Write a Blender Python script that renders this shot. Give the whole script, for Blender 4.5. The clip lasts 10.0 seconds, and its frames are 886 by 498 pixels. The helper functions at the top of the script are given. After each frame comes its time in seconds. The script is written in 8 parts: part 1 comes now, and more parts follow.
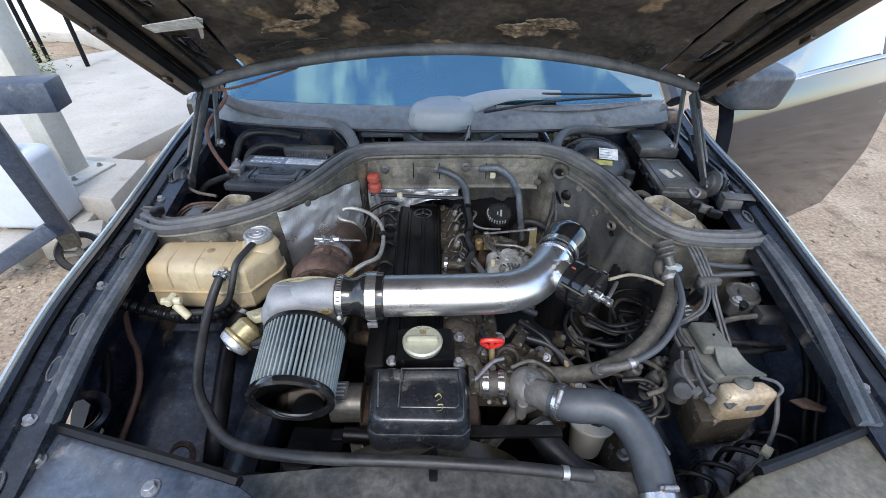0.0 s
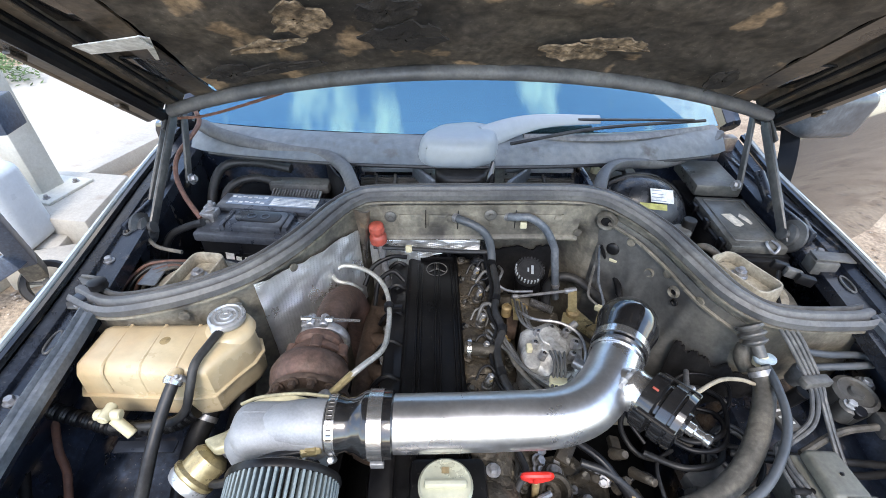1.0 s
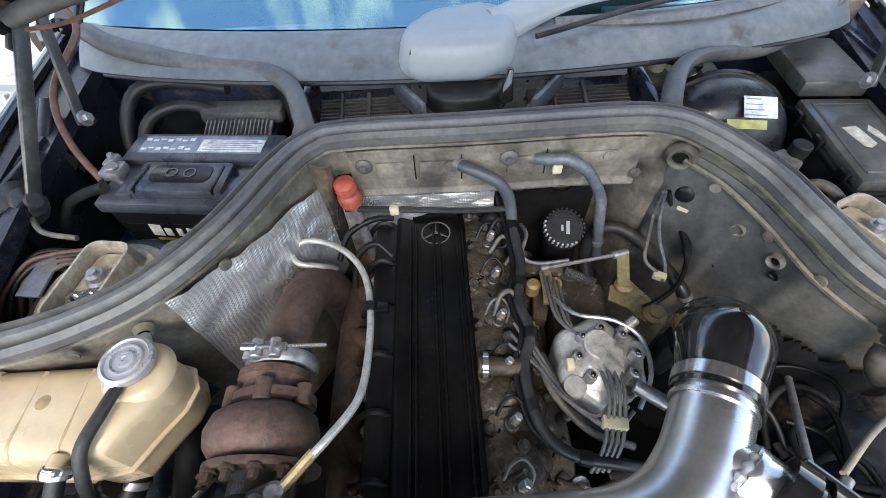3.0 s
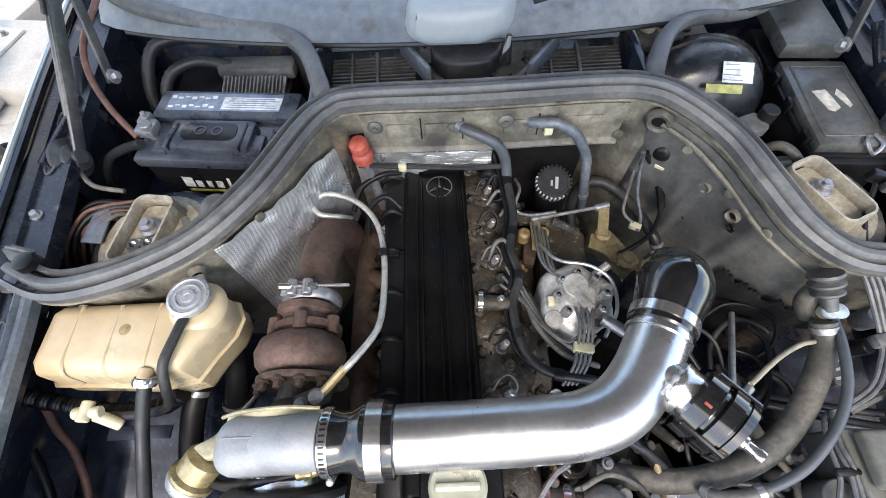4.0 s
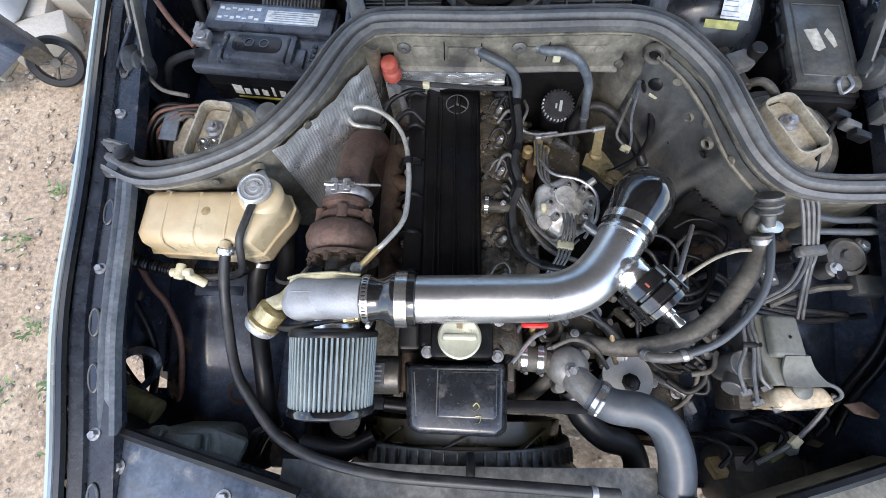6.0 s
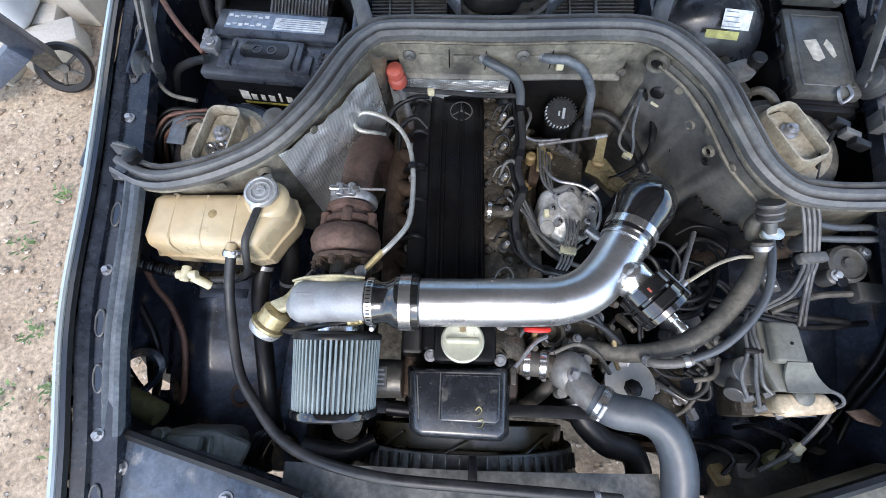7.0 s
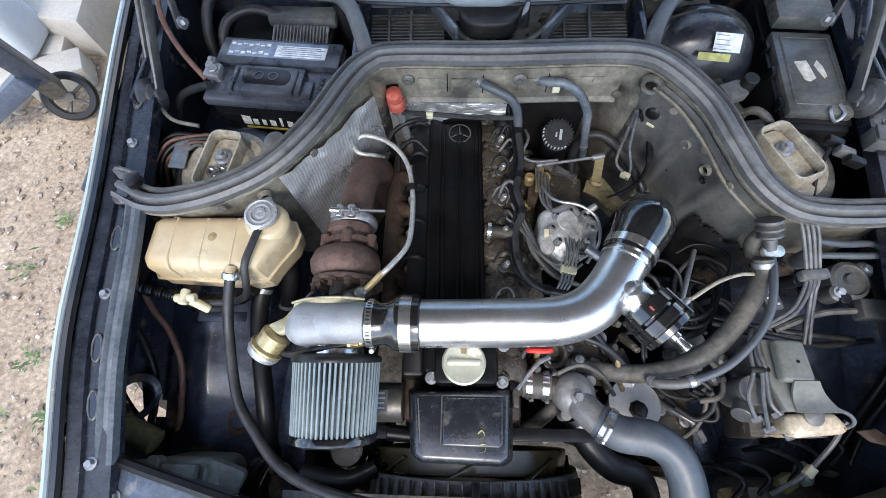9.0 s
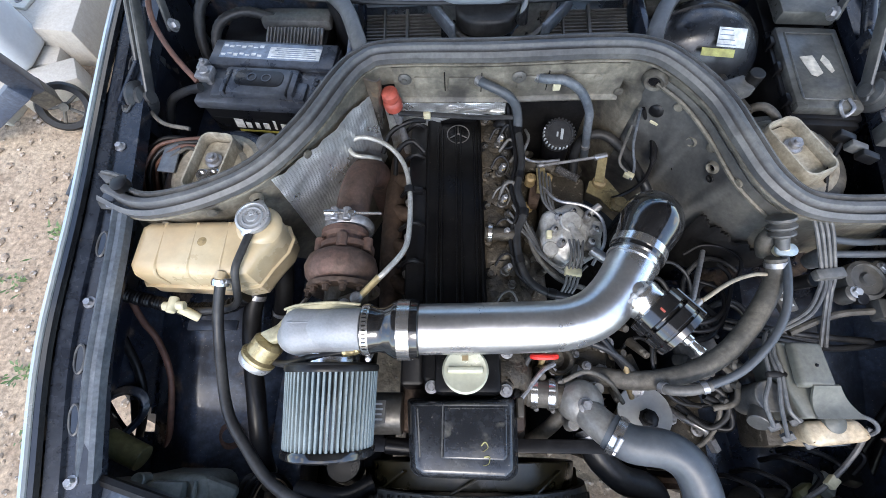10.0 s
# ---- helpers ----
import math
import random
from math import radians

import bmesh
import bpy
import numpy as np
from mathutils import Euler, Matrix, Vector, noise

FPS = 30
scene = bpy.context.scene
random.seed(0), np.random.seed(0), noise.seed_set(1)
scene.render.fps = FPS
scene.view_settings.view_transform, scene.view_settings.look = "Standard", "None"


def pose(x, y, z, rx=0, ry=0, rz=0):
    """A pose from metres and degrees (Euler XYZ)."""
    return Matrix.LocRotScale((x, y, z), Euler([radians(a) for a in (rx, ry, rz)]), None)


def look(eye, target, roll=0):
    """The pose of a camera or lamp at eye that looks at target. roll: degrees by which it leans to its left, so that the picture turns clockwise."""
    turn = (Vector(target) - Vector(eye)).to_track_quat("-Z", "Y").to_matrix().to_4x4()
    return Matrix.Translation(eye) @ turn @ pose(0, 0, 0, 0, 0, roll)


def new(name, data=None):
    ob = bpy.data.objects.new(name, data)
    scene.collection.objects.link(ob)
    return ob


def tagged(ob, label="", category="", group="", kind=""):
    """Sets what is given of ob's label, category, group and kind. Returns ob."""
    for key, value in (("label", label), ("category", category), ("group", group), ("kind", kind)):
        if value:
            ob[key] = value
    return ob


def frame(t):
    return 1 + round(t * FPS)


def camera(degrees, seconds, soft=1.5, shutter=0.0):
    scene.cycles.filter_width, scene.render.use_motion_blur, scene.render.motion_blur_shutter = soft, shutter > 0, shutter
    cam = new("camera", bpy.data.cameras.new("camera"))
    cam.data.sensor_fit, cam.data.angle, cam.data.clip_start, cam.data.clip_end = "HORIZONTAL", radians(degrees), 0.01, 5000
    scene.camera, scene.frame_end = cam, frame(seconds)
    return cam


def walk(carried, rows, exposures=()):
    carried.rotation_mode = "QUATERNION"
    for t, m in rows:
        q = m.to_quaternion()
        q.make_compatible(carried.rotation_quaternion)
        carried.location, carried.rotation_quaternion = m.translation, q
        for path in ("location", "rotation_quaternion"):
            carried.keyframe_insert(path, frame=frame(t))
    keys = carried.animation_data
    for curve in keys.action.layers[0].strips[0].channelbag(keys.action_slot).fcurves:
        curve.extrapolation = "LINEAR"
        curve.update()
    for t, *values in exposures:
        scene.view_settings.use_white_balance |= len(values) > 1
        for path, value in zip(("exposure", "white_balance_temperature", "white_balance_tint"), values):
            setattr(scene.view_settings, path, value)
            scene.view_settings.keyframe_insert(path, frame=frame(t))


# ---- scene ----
cam = camera(90.4, 10.0, soft=0.75)
PATH = [
    (0, (-0.025, -0.025, 1.396), (0.02, 1.581, 0.204), 0.9),
    (0.5, (-0.029, 0.088, 1.383), (0.014, 1.692, 0.188), 1.1),
    (1, (-0.061, 0.235, 1.384), (-0.015, 1.835, 0.185), 1.1),
    (1.5, (-0.057, 0.298, 1.372), (0.0, 1.885, 0.156), -0.4),
    (2, (-0.039, 0.362, 1.32), (0.013, 1.83, -0.038), -1.9),
    (2.2, (-0.041, 0.402, 1.315), (0.006, 1.816, -0.098), -1.9),
    (3.3, (-0.038, 0.543, 1.307), (-0.061, 1.697, -0.326), -4.0),
    (3.5, (-0.04, 0.539, 1.325), (-0.064, 1.64, -0.345), -4.0),
    (4, (-0.042, 0.494, 1.401), (-0.064, 1.483, -0.337), -3.9),
    (4.5, (-0.037, 0.439, 1.456), (-0.07, 1.267, -0.364), -4.5),
    (5, (-0.043, 0.418, 1.496), (-0.092, 1.087, -0.388), -5.6),
    (5.5, (-0.044, 0.417, 1.52), (-0.11, 1.054, -0.375), -6.0),
    (7, (-0.051, 0.405, 1.534), (-0.127, 1.077, -0.349), -5.2),
    (7.5, (-0.051, 0.405, 1.531), (-0.128, 1.111, -0.338), -5.1),
    (8, (-0.051, 0.404, 1.531), (-0.129, 1.122, -0.334), -5.3),
    (8.5, (-0.05, 0.401, 1.53), (-0.13, 1.142, -0.326), -5.4),
    (9, (-0.051, 0.402, 1.531), (-0.128, 1.17, -0.314), -5.1),
    (9.5, (-0.052, 0.402, 1.527), (-0.127, 1.19, -0.31), -5.1),
    (10, (-0.051, 0.402, 1.498), (-0.127, 1.213, -0.328), -5.4),
]
walk(cam, [(t, look(eye, target, roll)) for t, eye, target, roll in PATH],
     ((0.0, 0.2, 6500, 10), (0.5, 0.53, 6550, 10), (1.0, 0.78, 6700, 10), (2.0, 0.68, 6650, 10), (3.5, 0.78, 7100, 11), (4.5, 0.92, 6900, 11),
      (5.5, 0.72, 6750, 11), (7.0, 0.66, 6450, 10), (10.0, 0.66, 6450, 10)))

# ---- world, sun, exposure ----
world = bpy.data.worlds.new("World")
scene.world = world
world.use_nodes = True
wn, wl = world.node_tree.nodes, world.node_tree.links
sky = wn.new("ShaderNodeTexSky")
sky.sky_type, sky.sun_disc = "NISHITA", False
sky.sun_elevation, sky.sun_rotation = radians(50), radians(185)
sky.air_density, sky.dust_density, sky.ozone_density = 1.0, 1.0, 0.9
cl_co = wn.new("ShaderNodeTexCoord")
cl_no = wn.new("ShaderNodeTexNoise")
cl_no.inputs["Scale"].default_value, cl_no.inputs["Detail"].default_value = 4.2, 6.0
cl_ra = wn.new("ShaderNodeValToRGB")
cl_ra.color_ramp.elements[0].position, cl_ra.color_ramp.elements[1].position = 0.53, 0.66
cl_mx = wn.new("ShaderNodeMixRGB")
cl_mx.inputs[2].default_value = (4.6, 4.5, 4.3, 1)
cl_mp = wn.new("ShaderNodeMapping")
cl_mp.inputs["Location"].default_value, cl_mp.inputs["Scale"].default_value = (3.1, 1.7, 0.4), (1.5, 0.8, 1.0)
wl.new(cl_co.outputs["Generated"], cl_mp.inputs["Vector"])
wl.new(cl_mp.outputs["Vector"], cl_no.inputs["Vector"])
wl.new(cl_no.outputs["Fac"], cl_ra.inputs["Fac"])
wl.new(cl_ra.outputs["Color"], cl_mx.inputs["Fac"])
wl.new(sky.outputs["Color"], cl_mx.inputs[1])
wl.new(cl_mx.outputs["Color"], wn["Background"].inputs["Color"])
wn["Background"].inputs["Strength"].default_value = 0.46
sun = new("sun", bpy.data.lights.new("sun", "SUN"))
sun.data.energy, sun.data.angle, sun.data.color = 1.35, radians(18), (1.0, 0.94, 0.85)
sun.matrix_world = look((-0.15, -1.2, 2.5), (0, 0.5, 0.5))

# ---- materials ----


def material(name, colour, rough=0.5, metal=0.0, second=None, amount=0.5, scale=8.0, fine=90.0, bump=0.0,
             coat=0.0, edges=(0.42, 0.66), spread=0.12, third=None, third_edges=(0.6, 0.7), bump_scale=None, spec=0.5, dust=0.11):
    """A surface with broad stains in a second colour, sparse specks or wear in a third, fine grain, and relief."""
    m = bpy.data.materials.new(name)
    m.use_nodes = True
    n, l = m.node_tree.nodes, m.node_tree.links
    b = n["Principled BSDF"]
    co = n.new("ShaderNodeTexCoord")
    big, small = n.new("ShaderNodeTexNoise"), n.new("ShaderNodeTexNoise")
    big.inputs["Scale"].default_value, big.inputs["Detail"].default_value, big.inputs["Roughness"].default_value = scale, 6.0, 0.62
    small.inputs["Scale"].default_value, small.inputs["Detail"].default_value = fine, 3.0
    l.new(co.outputs["Object"], big.inputs["Vector"])
    l.new(co.outputs["Object"], small.inputs["Vector"])
    ramp = n.new("ShaderNodeMapRange")
    ramp.inputs["From Min"].default_value, ramp.inputs["From Max"].default_value = edges
    ramp.inputs["To Max"].default_value = amount
    l.new(big.outputs["Fac"], ramp.inputs["Value"])
    mix = n.new("ShaderNodeMixRGB")
    mix.inputs[1].default_value = (*colour, 1)
    mix.inputs[2].default_value = (*(second or [min(1, c * 1.6) for c in colour]), 1)
    l.new(ramp.outputs["Result"], mix.inputs["Fac"])
    out = mix
    if third:
        worn = n.new("ShaderNodeTexNoise")
        worn.inputs["Scale"].default_value, worn.inputs["Detail"].default_value = scale * 2.7, 8.0
        wr = n.new("ShaderNodeMapRange")
        wr.inputs["From Min"].default_value, wr.inputs["From Max"].default_value = third_edges
        l.new(co.outputs["Object"], worn.inputs["Vector"])
        l.new(worn.outputs["Fac"], wr.inputs["Value"])
        m3 = n.new("ShaderNodeMixRGB")
        m3.inputs[2].default_value = (*third, 1)
        l.new(wr.outputs["Result"], m3.inputs["Fac"])
        l.new(out.outputs["Color"], m3.inputs[1])
        out = m3
    if dust:
        speck = n.new("ShaderNodeTexNoise")
        speck.inputs["Scale"].default_value, speck.inputs["Detail"].default_value, speck.inputs["Roughness"].default_value = 210.0, 5.0, 0.7
        sr = n.new("ShaderNodeMapRange")
        sr.inputs["From Min"].default_value, sr.inputs["From Max"].default_value = 0.63, 0.72
        sr.inputs["To Max"].default_value = dust
        m4 = n.new("ShaderNodeMixRGB")
        m4.inputs[2].default_value = (0.24, 0.21, 0.17, 1)
        l.new(co.outputs["Object"], speck.inputs["Vector"])
        l.new(speck.outputs["Fac"], sr.inputs["Value"])
        l.new(sr.outputs["Result"], m4.inputs["Fac"])
        l.new(out.outputs["Color"], m4.inputs[1])
        out = m4
    mid = n.new("ShaderNodeTexNoise")
    mid.inputs["Scale"].default_value, mid.inputs["Detail"].default_value, mid.inputs["Roughness"].default_value = 48.0, 6.0, 0.68
    l.new(co.outputs["Object"], mid.inputs["Vector"])
    mottle = n.new("ShaderNodeMapRange")
    mottle.inputs["From Min"].default_value, mottle.inputs["From Max"].default_value = 0.33, 0.67
    mottle.inputs["To Min"].default_value, mottle.inputs["To Max"].default_value = 1 - spread * 2.2, 1 + spread * 2.2
    l.new(mid.outputs["Fac"], mottle.inputs["Value"])
    grain = n.new("ShaderNodeMapRange")
    grain.inputs["From Min"].default_value, grain.inputs["From Max"].default_value = 0.3, 0.7
    grain.inputs["To Min"].default_value, grain.inputs["To Max"].default_value = 1 - spread * 1.6, 1 + spread * 1.6
    l.new(small.outputs["Fac"], grain.inputs["Value"])
    mul = n.new("ShaderNodeVectorMath")
    mul.operation = "SCALE"
    l.new(out.outputs["Color"], mul.inputs[0])
    both = n.new("ShaderNodeMath")
    both.operation = "MULTIPLY"
    l.new(grain.outputs["Result"], both.inputs[0])
    l.new(mottle.outputs["Result"], both.inputs[1])
    l.new(both.outputs["Value"], mul.inputs["Scale"])
    l.new(mul.outputs["Vector"], b.inputs["Base Color"])
    rr = n.new("ShaderNodeMapRange")
    rr.inputs["From Min"].default_value, rr.inputs["From Max"].default_value = 0.3, 0.7
    rr.inputs["To Min"].default_value, rr.inputs["To Max"].default_value = max(0.02, rough - 0.12 * min(1, rough * 3)), min(1, rough + 0.15 * min(1, rough * 3))
    l.new(big.outputs["Fac"], rr.inputs["Value"])
    l.new(rr.outputs["Result"], b.inputs["Roughness"])
    b.inputs["Metallic"].default_value = metal
    b.inputs["Coat Weight"].default_value = coat
    b.inputs["Coat Roughness"].default_value = 0.06
    b.inputs["Specular IOR Level"].default_value = spec
    if bump:
        bn = n.new("ShaderNodeBump")
        bn.inputs["Strength"].default_value, bn.inputs["Distance"].default_value = bump, 0.004
        if bump_scale:
            rel = n.new("ShaderNodeTexNoise")
            rel.inputs["Scale"].default_value, rel.inputs["Detail"].default_value = bump_scale, 4.0
            l.new(co.outputs["Object"], rel.inputs["Vector"])
            l.new(rel.outputs["Fac"], bn.inputs["Height"])
        else:
            l.new(small.outputs["Fac"], bn.inputs["Height"])
        l.new(bn.outputs["Normal"], b.inputs["Normal"])
    return m


BODY = material("black_body_paint", (0.008, 0.009, 0.012), 0.07, 0, (0.03, 0.032, 0.038), 0.5, 5, coat=0.7, dust=0.08)
BAY = material("bay_paint", (0.008, 0.010, 0.016), 0.24, 0, (0.032, 0.037, 0.046), 0.6, 6, 120, 0.08, third=(0.13, 0.11, 0.085), third_edges=(0.62, 0.74), dust=0.3)
# Blue second colour paints in sky sheen; the brown is rust and dust.
BAYDIRT_SHEEN = material("dirty_paint_sky_sheen", (0.0075, 0.011, 0.020), 0.3, 0, (0.045, 0.060, 0.092), 0.9, 4.5, 120, 0.4, third=(0.15, 0.11, 0.078), third_edges=(0.56, 0.68), coat=0.2, bump_scale=11, dust=1.0, edges=(0.47, 0.60), spread=0.2)
FRONTP = material("blue_black_panel_paint", (0.05, 0.066, 0.092), 0.26, 0, (0.14, 0.155, 0.18), 0.7, 7, 150, 0.05, third=(0.25, 0.24, 0.22), third_edges=(0.63, 0.72), coat=0.3)
FRONTR = material("dusty_olive_panel_paint", (0.13, 0.12, 0.09), 0.45, 0, (0.19, 0.172, 0.13), 0.7, 6, 150, 0.05, third=(0.06, 0.06, 0.055))
WALLM = material("dusty_grey_bulkhead_paint", (0.095, 0.088, 0.072), 0.56, 0, (0.20, 0.182, 0.142), 0.9, 6, 140, 0.22, third=(0.045, 0.041, 0.036), third_edges=(0.54, 0.68), spread=0.1)
WALLD = material("grey_bulkhead_side", (0.068, 0.068, 0.066), 0.42, 0, (0.135, 0.13, 0.116), 0.9, 5, 140, 0.22, third=(0.034, 0.034, 0.035), third_edges=(0.54, 0.68), spread=0.09, bump_scale=14)
SEALM = material("grey_weathered_rubber", (0.06, 0.062, 0.066), 0.5, 0, (0.125, 0.124, 0.12), 0.8, 9, 160, 0.1, third=(0.05, 0.05, 0.05), spread=0.08)
STRIPM = material("blue_grey_rubber", (0.075, 0.088, 0.105), 0.4, 0, (0.145, 0.155, 0.165), 0.7, 10, 160, 0.08)
RUBBER = material("black_rubber", (0.005, 0.005, 0.006), 0.4, 0, (0.013, 0.013, 0.013), 0.6, 12, 150, 0.05, spec=0.25)
HOSE = material("dusty_black_hose", (0.014, 0.0145, 0.016), 0.4, 0, (0.042, 0.041, 0.039), 0.7, 10, 150, 0.06, spec=0.35)
GREYHOSE = material("grey_brown_hose", (0.072, 0.068, 0.060), 0.56, 0, (0.135, 0.122, 0.10), 0.8, 12, 150, 0.12, spec=0.35)
PLASTIC = material("black_plastic", (0.005, 0.005, 0.006), 0.38, 0, (0.018, 0.017, 0.016), 0.6, 9, 150, 0.05, spec=0.25)
GREYPL = material("dusty_grey_plastic", (0.06, 0.06, 0.058), 0.46, 0, (0.125, 0.118, 0.105), 0.8, 9, 140, 0.06)
COWLM = material("grey_blue_cowl_plastic", (0.10, 0.113, 0.125), 0.42, 0, (0.175, 0.178, 0.172), 0.85, 7, 60, 0.03, spread=0.07, dust=0.1, third=(0.07, 0.065, 0.058), third_edges=(0.6, 0.72))
LIGHTGREY = material("pale_grey_plastic", (0.30, 0.32, 0.33), 0.42, 0, (0.38, 0.40, 0.41), 0.7, 4, 60, 0.0, spread=0.02, dust=0.0)
CRINKLE = material("black_valve_cover_paint", (0.003, 0.003, 0.0034), 0.36, 0, (0.008, 0.0075, 0.007), 0.6, 14, 170, 0.06, third=(0.06, 0.052, 0.045), third_edges=(0.72, 0.84), spec=0.13, dust=0.25)
COVERM = material("black_moulded_cover", (0.013, 0.0145, 0.0175), 0.24, 0, (0.042, 0.046, 0.052), 0.7, 10, 150, 0.06, third=(0.12, 0.115, 0.10), third_edges=(0.64, 0.78), coat=0.25, dust=0.5)
POLISH = material("polished_aluminium", (0.57, 0.58, 0.60), 0.28, 0.95, (0.64, 0.64, 0.64), 0.5, 6, 200, 0.03, spread=0.03, dust=0.0, bump_scale=16)
CHROME = material("chrome", (0.46, 0.46, 0.46), 0.18, 0.9, (0.55, 0.55, 0.55), 0.5, 20, spread=0.04, dust=0.0)
CAST = material("silver_cast_aluminium", (0.25, 0.26, 0.275), 0.58, 0.3, (0.31, 0.315, 0.32), 0.7, 12, 300, 0.12, dust=0.05, spread=0.04)
CASTD = material("dirty_cast_aluminium", (0.062, 0.053, 0.041), 0.55, 0.1, (0.016, 0.0145, 0.011), 0.9, 24, 160, 0.4, third=(0.24, 0.22, 0.18), third_edges=(0.6, 0.72), spec=0.35)
PUMPM = material("injection_pump_alloy", (0.42, 0.42, 0.41), 0.4, 0.35, (0.2, 0.195, 0.18), 0.8, 26, 160, 0.2)
RUST = material("heat_browned_iron", (0.08, 0.052, 0.04), 0.62, 0.35, (0.13, 0.075, 0.06), 0.8, 10, 160, 0.25, third=(0.05, 0.035, 0.03))
RUSTD = material("dark_browned_iron", (0.055, 0.04, 0.032), 0.65, 0.3, (0.09, 0.06, 0.045), 0.8, 12, 160, 0.25, spec=0.25)
CAPM = material("pressed_tin_cap", (0.42, 0.43, 0.44), 0.32, 0.55, (0.34, 0.34, 0.34), 0.6, 30, 160, 0.04, dust=0.0, spread=0.03)
# Pale grey stands in for sky reflected along the black fender edge.
EDGEM = material("painted_sky_glint_edge", (0.30, 0.33, 0.35), 0.2, 0.3, (0.38, 0.38, 0.35), 0.6, 4, 60, 0.0, spread=0.03, coat=0.5, dust=0.0)
LAMPM = material("grey_green_lamp_plastic", (0.17, 0.195, 0.19), 0.45, 0, (0.23, 0.245, 0.235), 0.7, 9, 60, 0.03)
PIPED = material("dull_coated_pipe", (0.085, 0.088, 0.092), 0.4, 0.1, (0.14, 0.138, 0.13), 0.7, 20, spec=0.3)
STEEL = material("grey_steel", (0.33, 0.33, 0.34), 0.4, 0.7, (0.22, 0.21, 0.2), 0.7, 16, 160, 0.1)
GOLD = material("yellow_zinc", (0.32, 0.26, 0.135), 0.32, 0.45, (0.36, 0.31, 0.18), 0.6, 14, 160, 0.08)
GOLDD = material("dirty_yellow_zinc", (0.30, 0.22, 0.10), 0.5, 0.2, (0.17, 0.13, 0.08), 0.7, 18, 160, 0.12)
CREAM = material("yellowed_tank_plastic", (0.44, 0.36, 0.228), 0.32, 0, (0.40, 0.285, 0.155), 0.85, 5, 40, 0.0, third=(0.44, 0.29, 0.14), third_edges=(0.60, 0.9), spread=0.035, dust=0.0)
IVORY = material("ivory_plastic", (0.50, 0.465, 0.32), 0.5, 0, (0.5, 0.45, 0.28), 0.6, 20, 120, 0.05, spread=0.06)
OILCAPM = material("pale_champagne_cap", (0.43, 0.43, 0.335), 0.34, 0.45, (0.36, 0.355, 0.27), 0.6, 20, 160, 0.04, dust=0.0, spread=0.04)
RED = material("red_plastic", (0.62, 0.03, 0.02), 0.4, 0, (0.5, 0.02, 0.02), 0.5, 20, dust=0.0)
REDF = material("faded_red_plastic", (0.30, 0.06, 0.04), 0.55, 0, (0.34, 0.075, 0.05), 0.6, 22, 120, 0.06)
PLEAT = material("grey_blue_filter_gauze", (0.175, 0.215, 0.225), 0.7, 0.1, (0.25, 0.285, 0.29), 0.6, 20, 400, 0.25, spread=0.05)
BLACKGL = material("gloss_black", (0.008, 0.008, 0.009), 0.12, 0, (0.02, 0.02, 0.02), 0.5, 12, coat=0.5)
WHITE = material("white_label_and_sun_patch", (0.62, 0.63, 0.62), 0.5, 0, (0.5, 0.5, 0.48), 0.7, 18, dust=0.0)
YELLOW = material("yellow_print", (0.42, 0.36, 0.08), 0.5)
CHALK = material("faded_paint_pen", (0.24, 0.22, 0.09), 0.6)
BATT = material("black_battery_case", (0.005, 0.0055, 0.007), 0.3, 0, (0.014, 0.014, 0.014), 0.7, 8, 150, 0.05, spec=0.35)
# Dusty, and lighter and bluer than the case to paint in skylight.
BATTT = material("dusty_skylit_battery_top", (0.03, 0.035, 0.046), 0.3, 0, (0.08, 0.086, 0.095), 0.8, 8, 150, 0.05)
COPPER = material("brown_wire", (0.13, 0.062, 0.042), 0.55, 0, (0.085, 0.045, 0.034), 0.7, 20)
BRAID = material("steel_braid", (0.42, 0.42, 0.39), 0.42, 0.5, (0.34, 0.34, 0.31), 0.6, 60, 500, 0.15)
HOSEB = material("dusty_blue_grey_hose", (0.042, 0.05, 0.06), 0.42, 0, (0.085, 0.09, 0.095), 0.8, 7, 140, 0.03, dust=0.12, spread=0.05)
LABELB = material("blue_grey_label", (0.16, 0.20, 0.26), 0.4, 0, (0.24, 0.27, 0.3), 0.6, 20)
SHROUDM = material("dusty_shroud_plastic", (0.055, 0.057, 0.055), 0.46, 0, (0.11, 0.107, 0.097), 0.8, 9, 120, 0.08, spread=0.18, dust=0.4)
LINER = material("burnt_hood_liner", (0.045, 0.038, 0.031), 0.66, 0, (0.085, 0.07, 0.052), 0.8, 3.2, 70, 0.6, third=(0.22, 0.155, 0.095), third_edges=(0.60, 0.64), bump_scale=26, spread=0.22, dust=1.0)
HOODM = material("brown_black_hood_frame", (0.04, 0.034, 0.029), 0.34, 0, (0.12, 0.092, 0.064), 0.85, 6, 120, 0.12, third=(0.19, 0.115, 0.06), third_edges=(0.62, 0.74), spread=0.16)
GRAVEL = material("pale_pebbles", (0.27, 0.21, 0.155), 0.85, 0, (0.19, 0.145, 0.10), 0.9, 30, 120, 0.2, third=(0.42, 0.375, 0.32), third_edges=(0.55, 0.64), dust=0.0)
SOIL = material("sandy_gravel_ground", (0.27, 0.20, 0.135), 0.92, 0, (0.37, 0.295, 0.21), 0.9, 2.2, 60, 0.9, third=(0.19, 0.135, 0.09), third_edges=(0.54, 0.68), spread=0.15, bump_scale=70, dust=0.0)
CONCRETE = material("pale_concrete", (0.38, 0.355, 0.31), 0.85, 0, (0.46, 0.435, 0.39), 0.8, 2.5, 120, 0.25, third=(0.31, 0.275, 0.23), third_edges=(0.6, 0.75), dust=0.0, spread=0.035)
